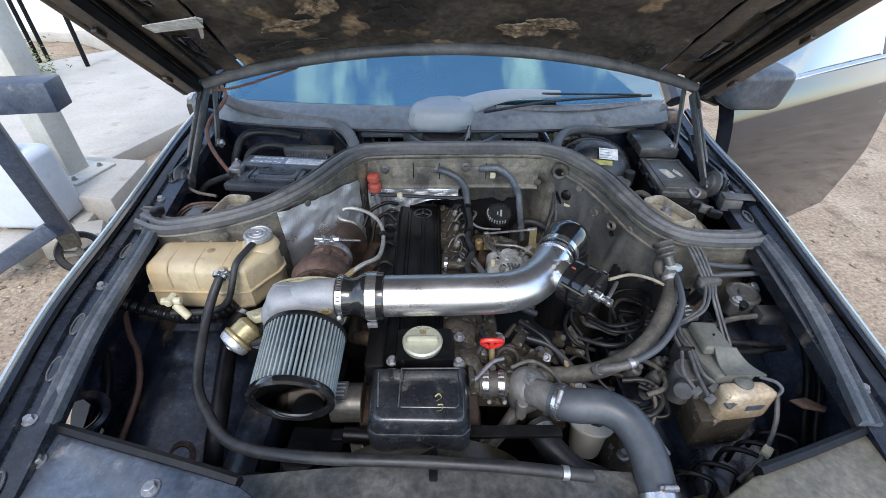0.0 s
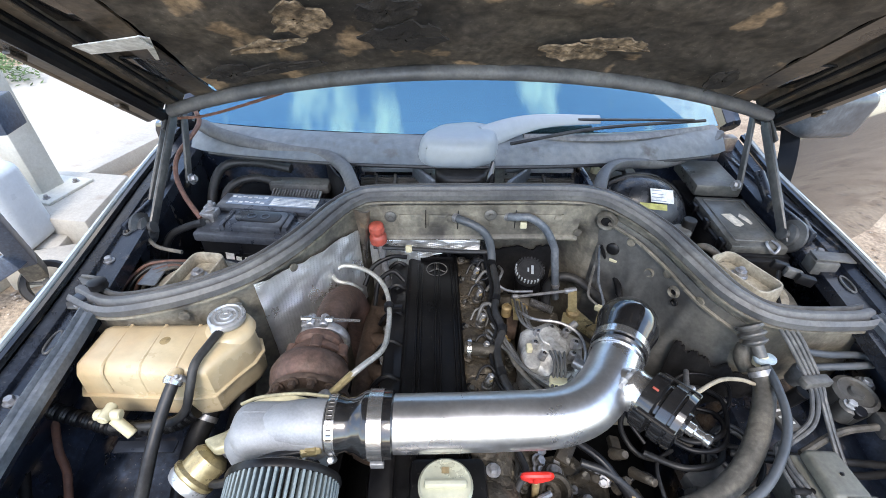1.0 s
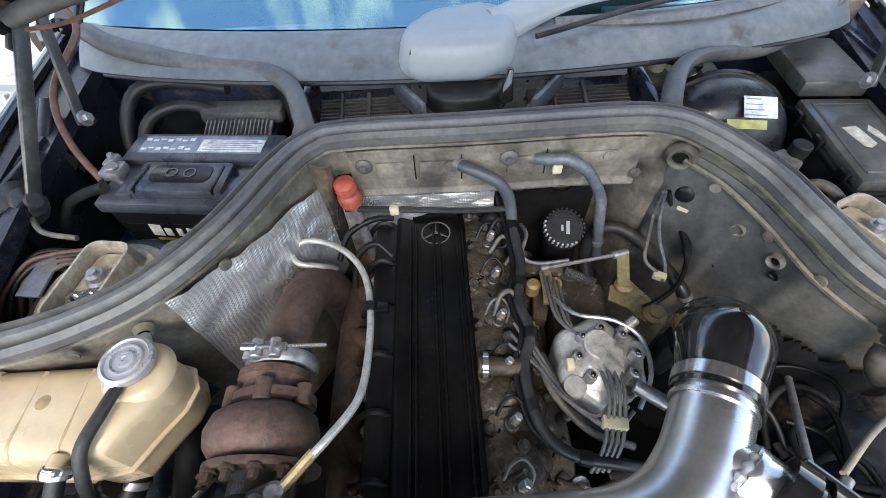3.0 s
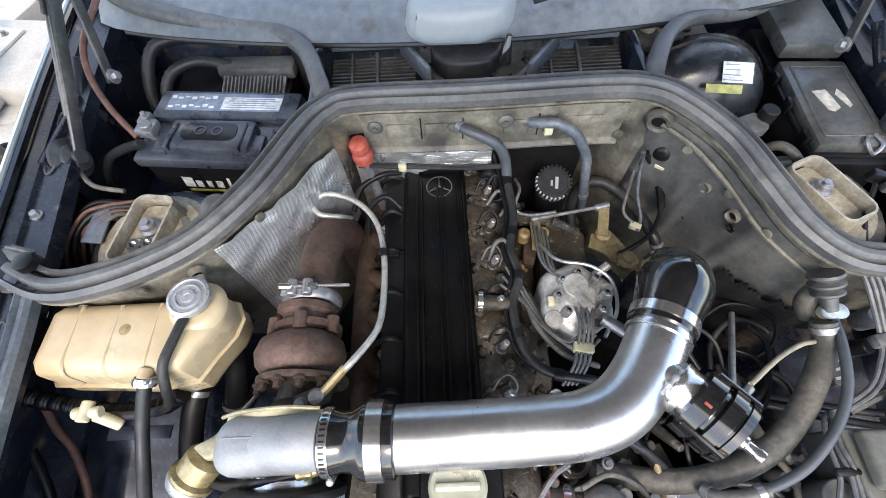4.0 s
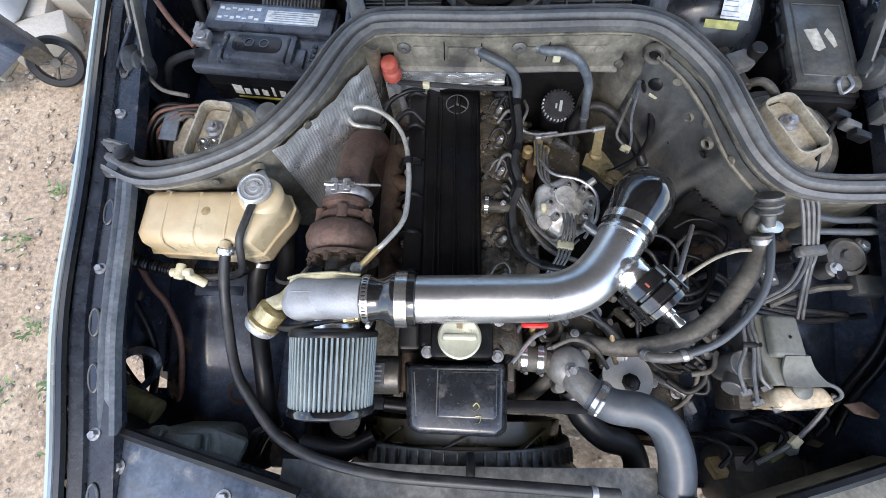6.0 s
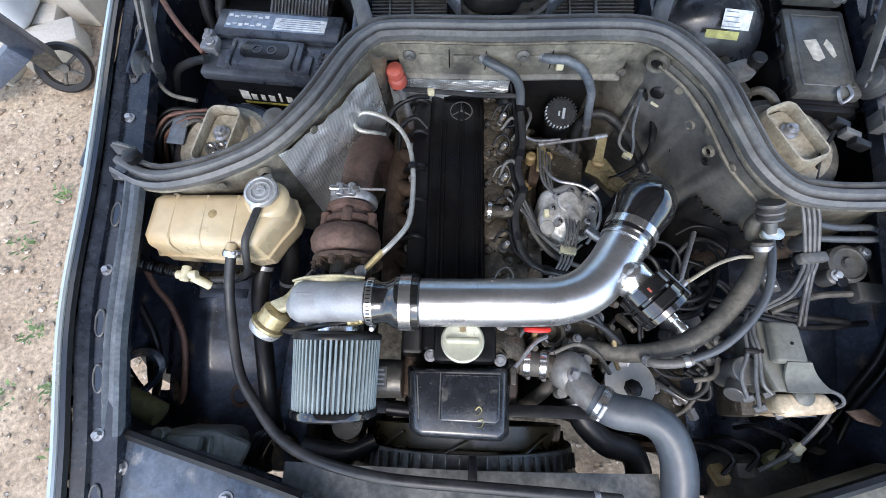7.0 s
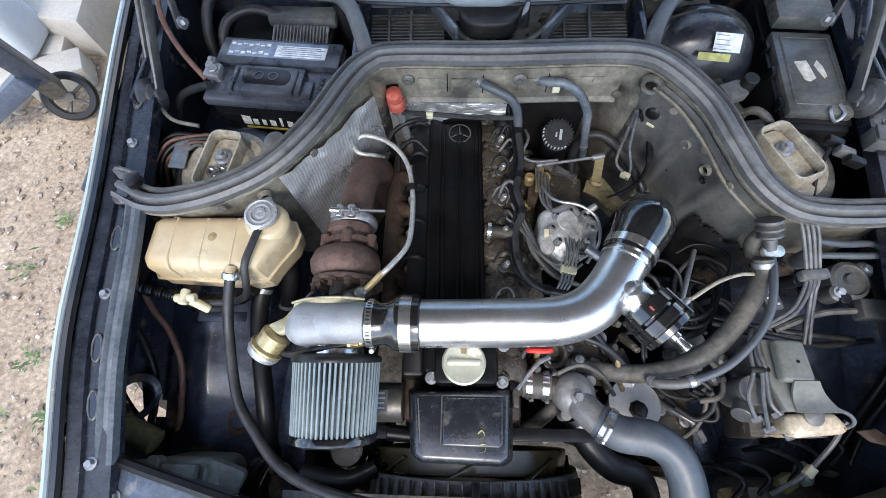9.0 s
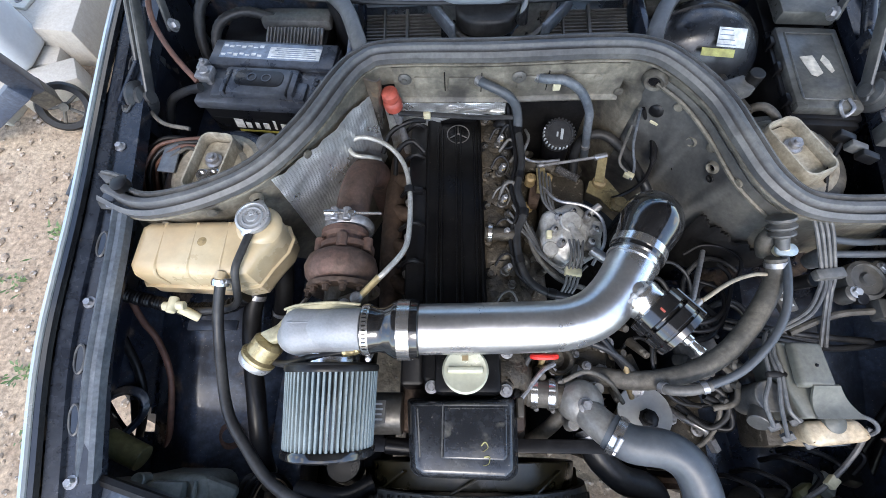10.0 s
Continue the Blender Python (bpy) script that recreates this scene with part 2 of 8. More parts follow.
STUCCO = material("white_stucco", (0.72, 0.74, 0.74), 0.85, 0, (0.64, 0.66, 0.67), 0.7, 2, 90, 0.3, dust=0.0, spread=0.03)
POSTM = material("cream_painted_steel", (0.50, 0.50, 0.46), 0.45, 0, (0.42, 0.40, 0.34), 0.7, 5, 120, 0.06, third=(0.2, 0.1, 0.05), third_edges=(0.73, 0.76), dust=0.0, spread=0.03)
BLUEST = material("navy_painted_steel", (0.04, 0.055, 0.085), 0.4, 0, (0.07, 0.085, 0.115), 0.7, 6, 120, 0.06, third=(0.2, 0.19, 0.18), third_edges=(0.7, 0.78))
JUG = material("white_poly_jug", (0.50, 0.54, 0.58), 0.35, 0, (0.42, 0.46, 0.50), 0.6, 5, dust=0.0, spread=0.015)
LEAF = material("green_weed", (0.07, 0.12, 0.035), 0.6, 0, (0.12, 0.17, 0.05), 0.8, 20)
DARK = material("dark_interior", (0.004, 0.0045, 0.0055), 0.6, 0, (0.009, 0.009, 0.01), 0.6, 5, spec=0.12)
CLAD = material("grey_door_cladding", (0.33, 0.34, 0.34), 0.4, 0, (0.4, 0.4, 0.39), 0.6, 3, dust=0.0)
MIRRORM = material("grey_mirror_shell", (0.03, 0.037, 0.048), 0.35, 0, (0.09, 0.1, 0.115), 0.6, 6)
ABSM = material("pale_abs_casting", (0.48, 0.37, 0.235), 0.55, 0.2, (0.40, 0.36, 0.28), 0.7, 14, 160, 0.12)
ABSB = material("grey_abs_cover", (0.085, 0.086, 0.074), 0.55, 0, (0.14, 0.135, 0.11), 0.7, 10, 150, 0.08, spread=0.07)
INSUL_SHADE = material("black_insulation_and_shade", (0.008, 0.008, 0.009), 0.75, 0, (0.02, 0.019, 0.018), 0.7, 10, 120, 0.3, spec=0.20)
HOUSEM = material("grey_housing_alloy", (0.20, 0.197, 0.185), 0.45, 0.3, (0.12, 0.113, 0.10), 0.8, 18, 160, 0.15, spread=0.08)
VACM = material("dull_tan_tube", (0.26, 0.225, 0.165), 0.5, 0, (0.2, 0.17, 0.13), 0.6, 12)
FANM = material("tan_plastic_fan", (0.026, 0.020, 0.008), 0.3, 0, (0.045, 0.036, 0.018), 0.7, 8)


def foil_material():
    m = material("quilted_foil", (0.76, 0.78, 0.79), 0.34, 0.8, (0.56, 0.54, 0.49), 0.6, 7, 60, 0.0, third=(0.4, 0.33, 0.24), third_edges=(0.62, 0.8), dust=0.0, spread=0.04)
    n, l = m.node_tree.nodes, m.node_tree.links
    co = n.new("ShaderNodeTexCoord")
    w1, w2, crease = n.new("ShaderNodeTexWave"), n.new("ShaderNodeTexWave"), n.new("ShaderNodeTexNoise")
    w1.bands_direction, w2.bands_direction = "X", "Z"
    w1.inputs["Scale"].default_value = w2.inputs["Scale"].default_value = 75.0
    w1.inputs["Distortion"].default_value = w2.inputs["Distortion"].default_value = 0.6
    crease.inputs["Scale"].default_value, crease.inputs["Detail"].default_value = 22.0, 5.0
    for t in (w1, w2, crease):
        l.new(co.outputs["Object"], t.inputs["Vector"])
    a, b = n.new("ShaderNodeMath"), n.new("ShaderNodeMath")
    a.operation = "MULTIPLY"
    l.new(w1.outputs["Fac"], a.inputs[0])
    l.new(w2.outputs["Fac"], a.inputs[1])
    b.operation = "MULTIPLY_ADD"
    b.inputs[1].default_value = 5.0
    l.new(crease.outputs["Fac"], b.inputs[0])
    l.new(a.outputs["Value"], b.inputs[2])
    bn = n.new("ShaderNodeBump")
    bn.inputs["Strength"].default_value, bn.inputs["Distance"].default_value = 0.32, 0.003
    l.new(b.outputs["Value"], bn.inputs["Height"])
    l.new(bn.outputs["Normal"], n["Principled BSDF"].inputs["Normal"])
    return m


FOIL = foil_material()
GLASS = bpy.data.materials.new("tinted_glass")
GLASS.use_nodes = True
gp = GLASS.node_tree.nodes["Principled BSDF"]
gp.inputs["Base Color"].default_value, gp.inputs["Roughness"].default_value = (0.45, 0.68, 0.68, 1), 0.02
gp.inputs["Transmission Weight"].default_value, gp.inputs["IOR"].default_value = 1.0, 2.4
# Blue put into the specular tint deepens the reflected sky.
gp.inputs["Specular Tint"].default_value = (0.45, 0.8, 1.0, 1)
CLEAR = bpy.data.materials.new("clear_door_glass")
CLEAR.use_nodes = True
cp = CLEAR.node_tree.nodes["Principled BSDF"]
cp.inputs["Base Color"].default_value, cp.inputs["Roughness"].default_value = (0.28, 0.36, 0.40, 1), 0.02
cp.inputs["Transmission Weight"].default_value, cp.inputs["IOR"].default_value = 1.0, 1.8
cp.inputs["Coat Weight"].default_value, cp.inputs["Coat IOR"].default_value = 1.0, 1.7

# ---- building helpers: a shape is (vertices, faces) ----


def thing(name, label, category, at=(0, 0, 0), group=""):
    e = new(name)
    e.empty_display_size = 0.05
    e.location = at
    return tagged(e, label, category, group)


def mesh_of(name, shape, mat, smooth=40):
    me = bpy.data.meshes.new(name)
    me.from_pydata([tuple(v) for v in shape[0]], [], shape[1])
    me.materials.append(mat)
    if smooth:
        me.shade_smooth()
        me.set_sharp_from_angle(angle=radians(smooth))
    me.update()
    return me


def part(name, shape, mat, parent=None, label="", smooth=40):
    ob = new(name, mesh_of(name, shape, mat, smooth))
    if parent is not None:
        ob.parent = parent
        base = Vector(parent.location)
        ob.matrix_parent_inverse = Matrix.Translation(-base)
    return tagged(ob, label) if label else ob


def solo(name, shape, mat, label, category, group="", kind="", smooth=40):
    return tagged(part(name, shape, mat, None, "", smooth), label, category, group, kind)


def join(*shapes):
    vs, fs = [], []
    for v, f in shapes:
        k = len(vs)
        vs += [Vector(p) for p in v]
        fs += [tuple(i + k for i in q) for q in f]
    return vs, fs


def moved(shape, m):
    return [m @ Vector(v) for v in shape[0]], shape[1]


def from_bm(bm):
    bm.verts.index_update()
    s = [v.co.copy() for v in bm.verts], [tuple(v.index for v in f.verts) for f in bm.faces]
    bm.free()
    return s


def box(c, size, bevel=0.003, rot=(0, 0, 0), seg=2, taper=1.0):
    bm = bmesh.new()
    bmesh.ops.create_cube(bm, size=1)
    for v in bm.verts:
        k = taper if v.co.z > 0 else 1
        v.co = Vector((v.co.x * size[0] * k, v.co.y * size[1] * k, v.co.z * size[2]))
    if bevel:
        bmesh.ops.bevel(bm, geom=bm.edges[:], offset=bevel, segments=seg, profile=0.5, affect="EDGES")
    return moved(from_bm(bm), pose(*c, *rot))


def prism(outline, z0, z1, bevel=0.003, seg=2, inset=0.0):
    """An upright block on a flat outline; inset shrinks its top towards the middle."""
    bm = bmesh.new()
    mx, my = sum(p[0] for p in outline) / len(outline), sum(p[1] for p in outline) / len(outline)
    low = [bm.verts.new((x, y, z0)) for x, y in outline]
    top = [bm.verts.new((mx + (x - mx) * (1 - inset), my + (y - my) * (1 - inset), z1)) for x, y in outline]
    n = len(outline)
    bm.faces.new(low[::-1])
    bm.faces.new(top)
    for i in range(n):
        bm.faces.new((low[i], low[(i + 1) % n], top[(i + 1) % n], top[i]))
    bmesh.ops.recalc_face_normals(bm, faces=bm.faces[:])
    if bevel:
        which = [e for e in bm.edges if n < 10 or abs(e.verts[0].co.z - e.verts[1].co.z) < 1e-6]
        bmesh.ops.bevel(bm, geom=which, offset=bevel, segments=seg, profile=0.5, affect="EDGES")
    return from_bm(bm)


def rounded(x0, y0, x1, y1, r, k=4):
    out = []
    for cx, cy, a in ((x1 - r, y1 - r, 0), (x0 + r, y1 - r, 90), (x0 + r, y0 + r, 180), (x1 - r, y0 + r, 270)):
        out += [(cx + r * math.cos(radians(a + 90 * i / k)), cy + r * math.sin(radians(a + 90 * i / k))) for i in range(k + 1)]
    return out


def along(axis):
    return Vector(axis).normalized().to_track_quat("Z", "Y").to_matrix().to_4x4()


def lathe(profile, at, axis=(0, 0, 1), n=28, wobble=None):
    """Turned shape: profile of (radius, height) along the axis from at."""
    vs, fs = [], []
    for j, (r, h) in enumerate(profile):
        for i in range(n):
            a = math.tau * i / n
            k = r * (wobble(a, h) if wobble else 1)
            vs.append((k * math.cos(a), k * math.sin(a), h))
    for j in range(len(profile) - 1):
        for i in range(n):
            fs.append((j * n + i, j * n + (i + 1) % n, (j + 1) * n + (i + 1) % n, (j + 1) * n + i))
    whole = tuple(profile[0]) == tuple(profile[-1])
    if profile[0][0] > 1e-4 and not whole:
        fs.append(tuple(range(n))[::-1])
    if profile[-1][0] > 1e-4 and not whole:
        fs.append(tuple((len(profile) - 1) * n + i for i in range(n)))
    return moved((vs, fs), Matrix.Translation(at) @ along(axis))


def cyl(a, b, r, n=16, r2=None, edge=0.0015):
    a, b = Vector(a), Vector(b)
    h, r2 = (b - a).length, r if r2 is None else r2
    e = min(edge, h / 3, r / 3)
    return lathe([(r - e, 0), (r, e), (r2, h - e), (r2 - e, h)], a, b - a, n)


def smoothed(pts, k=6):
    p = [Vector(q) for q in pts]
    if len(p) < 3:
        return [p[0].lerp(p[-1], i / k) for i in range(k + 1)]
    ext = [2 * p[0] - p[1]] + p + [2 * p[-1] - p[-2]]
    out = []
    for i in range(1, len(ext) - 2):
        a, b, c, d = ext[i - 1:i + 3]
        for s in range(k):
            t = s / k
            out.append(0.5 * ((2 * b) + (c - a) * t + (2 * a - 5 * b + 4 * c - d) * t * t + (3 * b - a - 3 * c + d) * t ** 3))
    return out + [p[-1]]


def tube(pts, r, n=10, k=6, radius=None, flat=1.0):
    """A round hose or pipe along a smooth path; radius(s), s from 0 to 1, scales it."""
    p = smoothed(pts, k)
    vs, fs = [], []
    tang = [(p[min(i + 1, len(p) - 1)] - p[max(i - 1, 0)]).normalized() for i in range(len(p))]
    side = tang[0].orthogonal().normalized()
    for i, (q, t) in enumerate(zip(p, tang)):
        side = (side - t * side.dot(t)).normalized()
        up = t.cross(side)
        rr = r * (radius(i / (len(p) - 1)) if radius else 1)
        for j in range(n):
            a = math.tau * j / n
            vs.append(q + side * (rr * math.cos(a)) + up * (rr * math.sin(a) * flat))
    for i in range(len(p) - 1):
        for j in range(n):
            fs.append((i * n + j, i * n + (j + 1) % n, (i + 1) * n + (j + 1) % n, (i + 1) * n + j))
    fs += [tuple(range(n))[::-1], tuple((len(p) - 1) * n + j for j in range(n))]
    return vs, fs


def sweep(path, profile, k=5, closed=True):
    """A profile of (outward, up) carried along a path, upright; outward is to the left of the way."""
    p = smoothed(path, k) if k > 1 else [Vector(q) for q in path]
    m, vs, fs = len(profile), [], []
    for i, q in enumerate(p):
        t = p[min(i + 1, len(p) - 1)] - p[max(i - 1, 0)]
        t.z = 0
        t.normalize()
        o = Vector((-t.y, t.x, 0))
        for u, w in profile:
            vs.append(q + o * u + Vector((0, 0, w)))
    for i in range(len(p) - 1):
        for j in range(m if closed else m - 1):
            fs.append((i * m + j, (i + 1) * m + j, (i + 1) * m + (j + 1) % m, i * m + (j + 1) % m))
    if closed:
        fs += [tuple(range(m)), tuple((len(p) - 1) * m + j for j in range(m))[::-1]]
    return vs, fs


def sheet(fn, nu, nv, thick=0.002):
    """A curved sheet fn(u, v), u and v from 0 to 1, with a thickness along its normal."""
    top = [[Vector(fn(i / nu, j / nv)) for j in range(nv + 1)] for i in range(nu + 1)]
    vs, fs = [], []
    w = nv + 1
    for s in (0, 1):
        for i in range(nu + 1):
            for j in range(w):
                du = top[min(i + 1, nu)][j] - top[max(i - 1, 0)][j]
                dv = top[i][min(j + 1, nv)] - top[i][max(j - 1, 0)]
                nn = du.cross(dv)
                nn = nn.normalized() if nn.length > 1e-12 else Vector((0, 0, 1))
                vs.append(top[i][j] - nn * thick * s)
    o = (nu + 1) * w
    for i in range(nu):
        for j in range(nv):
            a, b, c, d = i * w + j, (i + 1) * w + j, (i + 1) * w + j + 1, i * w + j + 1
            fs += [(a, b, c, d), (d + o, c + o, b + o, a + o)]
    rim = [i * w for i in range(nu + 1)] + [nu * w + j for j in range(1, w)] + [i * w + nv for i in range(nu - 1, -1, -1)] + [j for j in range(nv - 1, 0, -1)]
    for a, b in zip(rim, rim[1:] + rim[:1]):
        fs.append((b, a, a + o, b + o))
    return vs, fs


def ring(c, axis, r, w, t, n=24):
    """A flat band round an axis, w wide and t thick."""
    return lathe([(r, -w / 2), (r + t, -w / 2), (r + t, w / 2), (r, w / 2), (r, -w / 2)], c, axis, n)


def bolt(c, axis=(0, 0, 1), r=0.006, h=0.005):
    c = Vector(c)
    a = Vector(axis).normalized()
    return join(lathe([(r * 1.5, 0), (r * 1.5, h * 0.35), (r * 1.2, h * 0.4)], c, a, 14),
                lathe([(r, 0), (r, h), (r * 0.85, h * 1.2), (0.0001, h * 1.2)], c + a * h * 0.35, a, 6))


def clamp(parent, c, axis, r, w=0.011, mat=None, screw=(0, 0, 1)):
    b = part("clamp", join(ring(c, axis, r, w, 0.0016), ring(c, axis, r, w * 0.6, 0.0024)), mat or CHROME, parent, "silver hose clamp")
    s = Vector(screw).normalized() * (r + 0.006)
    side = Vector(axis).normalized().cross(s).normalized()
    q = Vector(c) + s
    part("screw", join(cyl(q - side * 0.012, q + side * 0.012, 0.0045, 10), cyl(q + side * 0.012, q + side * 0.018, 0.0035, 6)), STEEL, b)
    return b

# ---- ground and surroundings ----


def bumpy(x, y):
    return 0.012 * noise.noise(Vector((x * 1.3, y * 1.3, 0))) + 0.006 * noise.noise(Vector((x * 5, y * 5, 3)))


gv, gf, gn = [], [], 90
grid = [(-1 if i < gn / 2 else 1) * abs(2 * i / gn - 1) ** 3.2 * 900 for i in range(gn + 1)]
for gx in grid:
    for gy in grid:
        gv.append((gx - 0.5, gy + 1.5, bumpy(gx, gy) if abs(gx) < 12 and abs(gy) < 12 else 0))
for i in range(gn):
    for j in range(gn):
        a = i * (gn + 1) + j
        gf.append((a, a + gn + 1, a + gn + 2, a + 1))
solo("ground", (gv, gf), SOIL, "sandy brown gravel ground round the car", "ground", kind="structure", smooth=60)

rng = random.Random(4)
pv, pf = [], []
stone_v = [(1, 0, 0), (-1, 0, 0), (0, 1, 0), (0, -1, 0), (0, 0, 1), (0, 0, -1), (.6, .6, .5), (-.6, .6, .5), (.6, -.6, .5), (-.6, -.6, .5)]
stone_f = [(0, 6, 8), (6, 4, 8), (6, 2, 7), (6, 7, 4), (7, 1, 9), (7, 9, 4), (9, 3, 8), (9, 8, 4), (0, 2, 6), (2, 1, 7), (1, 3, 9), (3, 0, 8)]
for i in range(8200):
    if i < 4600:
        x, y = rng.uniform(-2.7, -0.75), rng.uniform(-0.3, 2.6)
    elif i < 6400:
        x, y = rng.uniform(0.9, 3.6), rng.uniform(0.8, 3.6)
    else:
        x, y = rng.uniform(-0.75, 0.9), rng.uniform(-0.1, 1.0)
    s = 0.0028 + 0.014 * rng.random() ** 5
    turn, k = rng.uniform(0, 6.28), len(pv)
    ca, sa, sq = math.cos(turn), math.sin(turn), rng.uniform(0.4, 0.8)
    ex = rng.uniform(0.7, 1.5)
    for a, b, c in stone_v:
        a *= ex
        pv.append((x + s * (a * ca - b * sa), y + s * (a * sa + b * ca), bumpy(x + 0.5, y - 1.5) + s * sq * (c + 0.3)))
    pf += [tuple(q + k for q in f) for f in stone_f]
solo("gravel", (pv, pf), GRAVEL, "loose pale pebbles scattered on the ground", "gravel", kind="stuff", smooth=0)

solo("pavement_slab", prism([(-2.22, 2.55), (-1.15, 6.4), (-3.2, 6.9), (-4.9, 4.2), (-4.4, 2.6)], -0.05, 0.11, 0.012), CONCRETE, "pale concrete patio slab beside the gravel", "pavement", kind="structure")
solo("pavement_step", prism([(-3.15, 5.35), (-1.2, 5.9), (-1.2, 8.2), (-4.6, 8.2), (-4.9, 6.6)], 0.0, 0.15, 0.012), CONCRETE, "second raised concrete slab behind the patio", "pavement", kind="structure")
house = thing("house", "white stuccoed house wall behind the patio", "house", (-6.0, 7.2, 0))
part("wall", box((-6.9, 7.0, 1.5), (5.2, 0.25, 3.0), 0.02, (0, 0, -6)), STUCCO, house)
part("return_wall", box((-4.35, 9.0, 1.5), (0.25, 4.2, 3.0), 0.02, (0, 0, -6)), STUCCO, house)
part("plinth", box((-6.9, 6.86, 0.06), (5.25, 0.06, 0.12), 0.01, (0, 0, -6)), CONCRETE, house)
garage = thing("boundary_wall", "bright white wall beyond the gravel yard", "wall", (6.0, 9, 0))
part("wall", box((7.5, 9.5, 1.4), (9.0, 0.25, 2.8), 0.02, (0, 0, 12)), STUCCO, garage)

for x, y in ((-3.72, 5.0), (-4.55, 5.55), (-4.62, 5.5)):
    p = thing("fence_pole", "thin dark metal pole standing by the patio", "pole", (x, y, 0), "fence poles")
    part("shaft", tube([(x, y, 0), (x - 0.02, y + 0.02, 1.0), (x - 0.03, y + 0.04, 2.3)], 0.022, 8, 3), DARK, p)

wv, wf = [], []
for i in range(900):
    cx, cy = rng.choice(((-3.95, 4.55), (-4.2, 4.75), (-4.45, 5.0), (-4.1, 4.3), (-4.7, 4.9)))
    x, y, z = cx + rng.gauss(0, 0.12), cy + rng.gauss(0, 0.12), 0.1 + abs(rng.gauss(0, 0.13))
    a, b = rng.uniform(0, 6.28), rng.uniform(-0.6, 0.9)
    d = Vector((math.cos(a) * math.cos(b), math.sin(a) * math.cos(b), math.sin(b))) * rng.uniform(0.03, 0.07)
    s = d.cross(Vector((0, 0, 1))).normalized() * 0.014
    c, k = Vector((x, y, z)), len(wv)
    wv += [c, c + d * 0.5 + s, c + d, c + d * 0.5 - s]
    wf.append((k, k + 1, k + 2, k + 3))
solo("weeds", (wv, wf), LEAF, "green weeds growing along the patio edge", "weeds", kind="stuff", smooth=0)
wv, wf = [], []
for cx, cy in ((-1.62, 1.15), (-1.45, 0.72), (-1.5, 1.35), (-1.38, 0.9), (-1.42, 0.42), (-1.55, 0.62), (-1.33, 1.12), (-1.7, 0.95), (-1.36, 0.55), (-1.28, 0.75), (-1.6, 0.4), (-1.3, 0.25), (-1.48, 1.05)):
    for i in range(26):
        a, l = rng.uniform(0, 6.28), rng.uniform(0.012, 0.035)
        c = Vector((cx + rng.gauss(0, 0.025), cy + rng.gauss(0, 0.025), 0.012))
        d = Vector((math.cos(a), math.sin(a), 0.5)) * l
        s, k = d.cross(Vector((0, 0, 1))).normalized() * 0.005, len(wv)
        wv += [c, c + d * 0.5 + s, c + d, c + d * 0.5 - s]
        wf.append((k, k + 1, k + 2, k + 3))
solo("grass_tufts", (wv, wf), LEAF, "tiny green sprouts in the gravel", "grass", kind="stuff", smooth=0)

solo("concrete_footing", prism([(-1.72, 2.02), (-1.78, 2.5), (-2.22, 2.56), (-2.3, 2.1)], 0.0, 0.205, 0.012), CONCRETE, "rough concrete footing under the steel post", "footing")
post = thing("post", "cream painted square steel post on a bolted plate", "post", (-2.1, 2.32, 0.205))
part("shaft", box((-2.12, 2.33, 1.5), (0.13, 0.13, 2.6), 0.008, (0, 0, -12)), POSTM, post)
part("base_plate", box((-2.08, 2.32, 0.213), (0.27, 0.27, 0.014), 0.003, (0, 0, -12)), POSTM, post)
for x, y in ((-1.99, 2.39), (-2.02, 2.21)):
    part("anchor_bolt", bolt((x, y, 0.22), r=0.011, h=0.012), STEEL, post)
for c, s, r in (((-1.86, 1.86, 0.06), (0.26, 0.14, 0.12), 25), ((-2.12, 1.8, 0.05), (0.24, 0.2, 0.1), -12), ((-2.0, 1.98, 0.07), (0.3, 0.12, 0.1), 8)):
    solo("concrete_block", box(c, s, 0.014, (2, 3, r)), CONCRETE, "broken concrete block lying by the footing", "block", "loose blocks")
for i in range(12):
    x, y, s = -1.95 + 0.3 * rng.random() + 0.05 * i, 2.7 + 0.13 * i, rng.uniform(0.03, 0.06)
    solo("rock", lathe([(0.001, -s * .6), (s * .8, -s * .3), (s, 0), (s * .7, s * .5), (0.001, s * .65)], (x, y, s * 0.4), (0.2, 0.1, 1), 9,
                       lambda a, h, q=i: 1 + 0.25 * math.sin(2 * a + q) * math.cos(3 * a)), GRAVEL, "pale rough rock by the slab edge", "rock", "rocks by the slab")

jug = thing("water_jug", "large white translucent plastic jug by the post", "jug", (-2.02, 1.98, 0.1))
part("body", prism(rounded(-2.3, 1.85, -1.9, 2.1, 0.07), 0.12, 0.5, 0.04, 4, 0.06), JUG, jug)
part("handle", tube([(-2.25, 1.97, 0.5), (-2.2, 1.97, 0.58), (-2.05, 1.97, 0.58), (-2.0, 1.97, 0.5)], 0.018, 10), JUG, jug)

stand = thing("steel_dolly", "navy square-tube steel dolly with a small black wheel", "dolly", (-1.72, 1.68, 0))
part("top_tube", box((-1.565, 1.5, 0.905), (0.50, 0.11, 0.10), 0.006, (0, 0, 10)), BLUEST, stand)
part("leg_tube", moved(box((0, 0, -0.32), (0.066, 0.066, 0.70), 0.006), look((-1.56, 1.47, 0.85), (-1.70, 1.665, 0.17))), BLUEST, stand)
part("brace_tube", moved(box((0, 0, -0.2), (0.07, 0.07, 0.5), 0.006), look((-2.05, 1.6, 0.09), (-1.62, 1.6, 0.34))), BLUEST, stand)
part("worn_end", moved(box((0, 0, -0.66), (0.069, 0.069, 0.10), 0.006), look((-1.56, 1.47, 0.85), (-1.70, 1.665, 0.17))), GREYHOSE, stand)
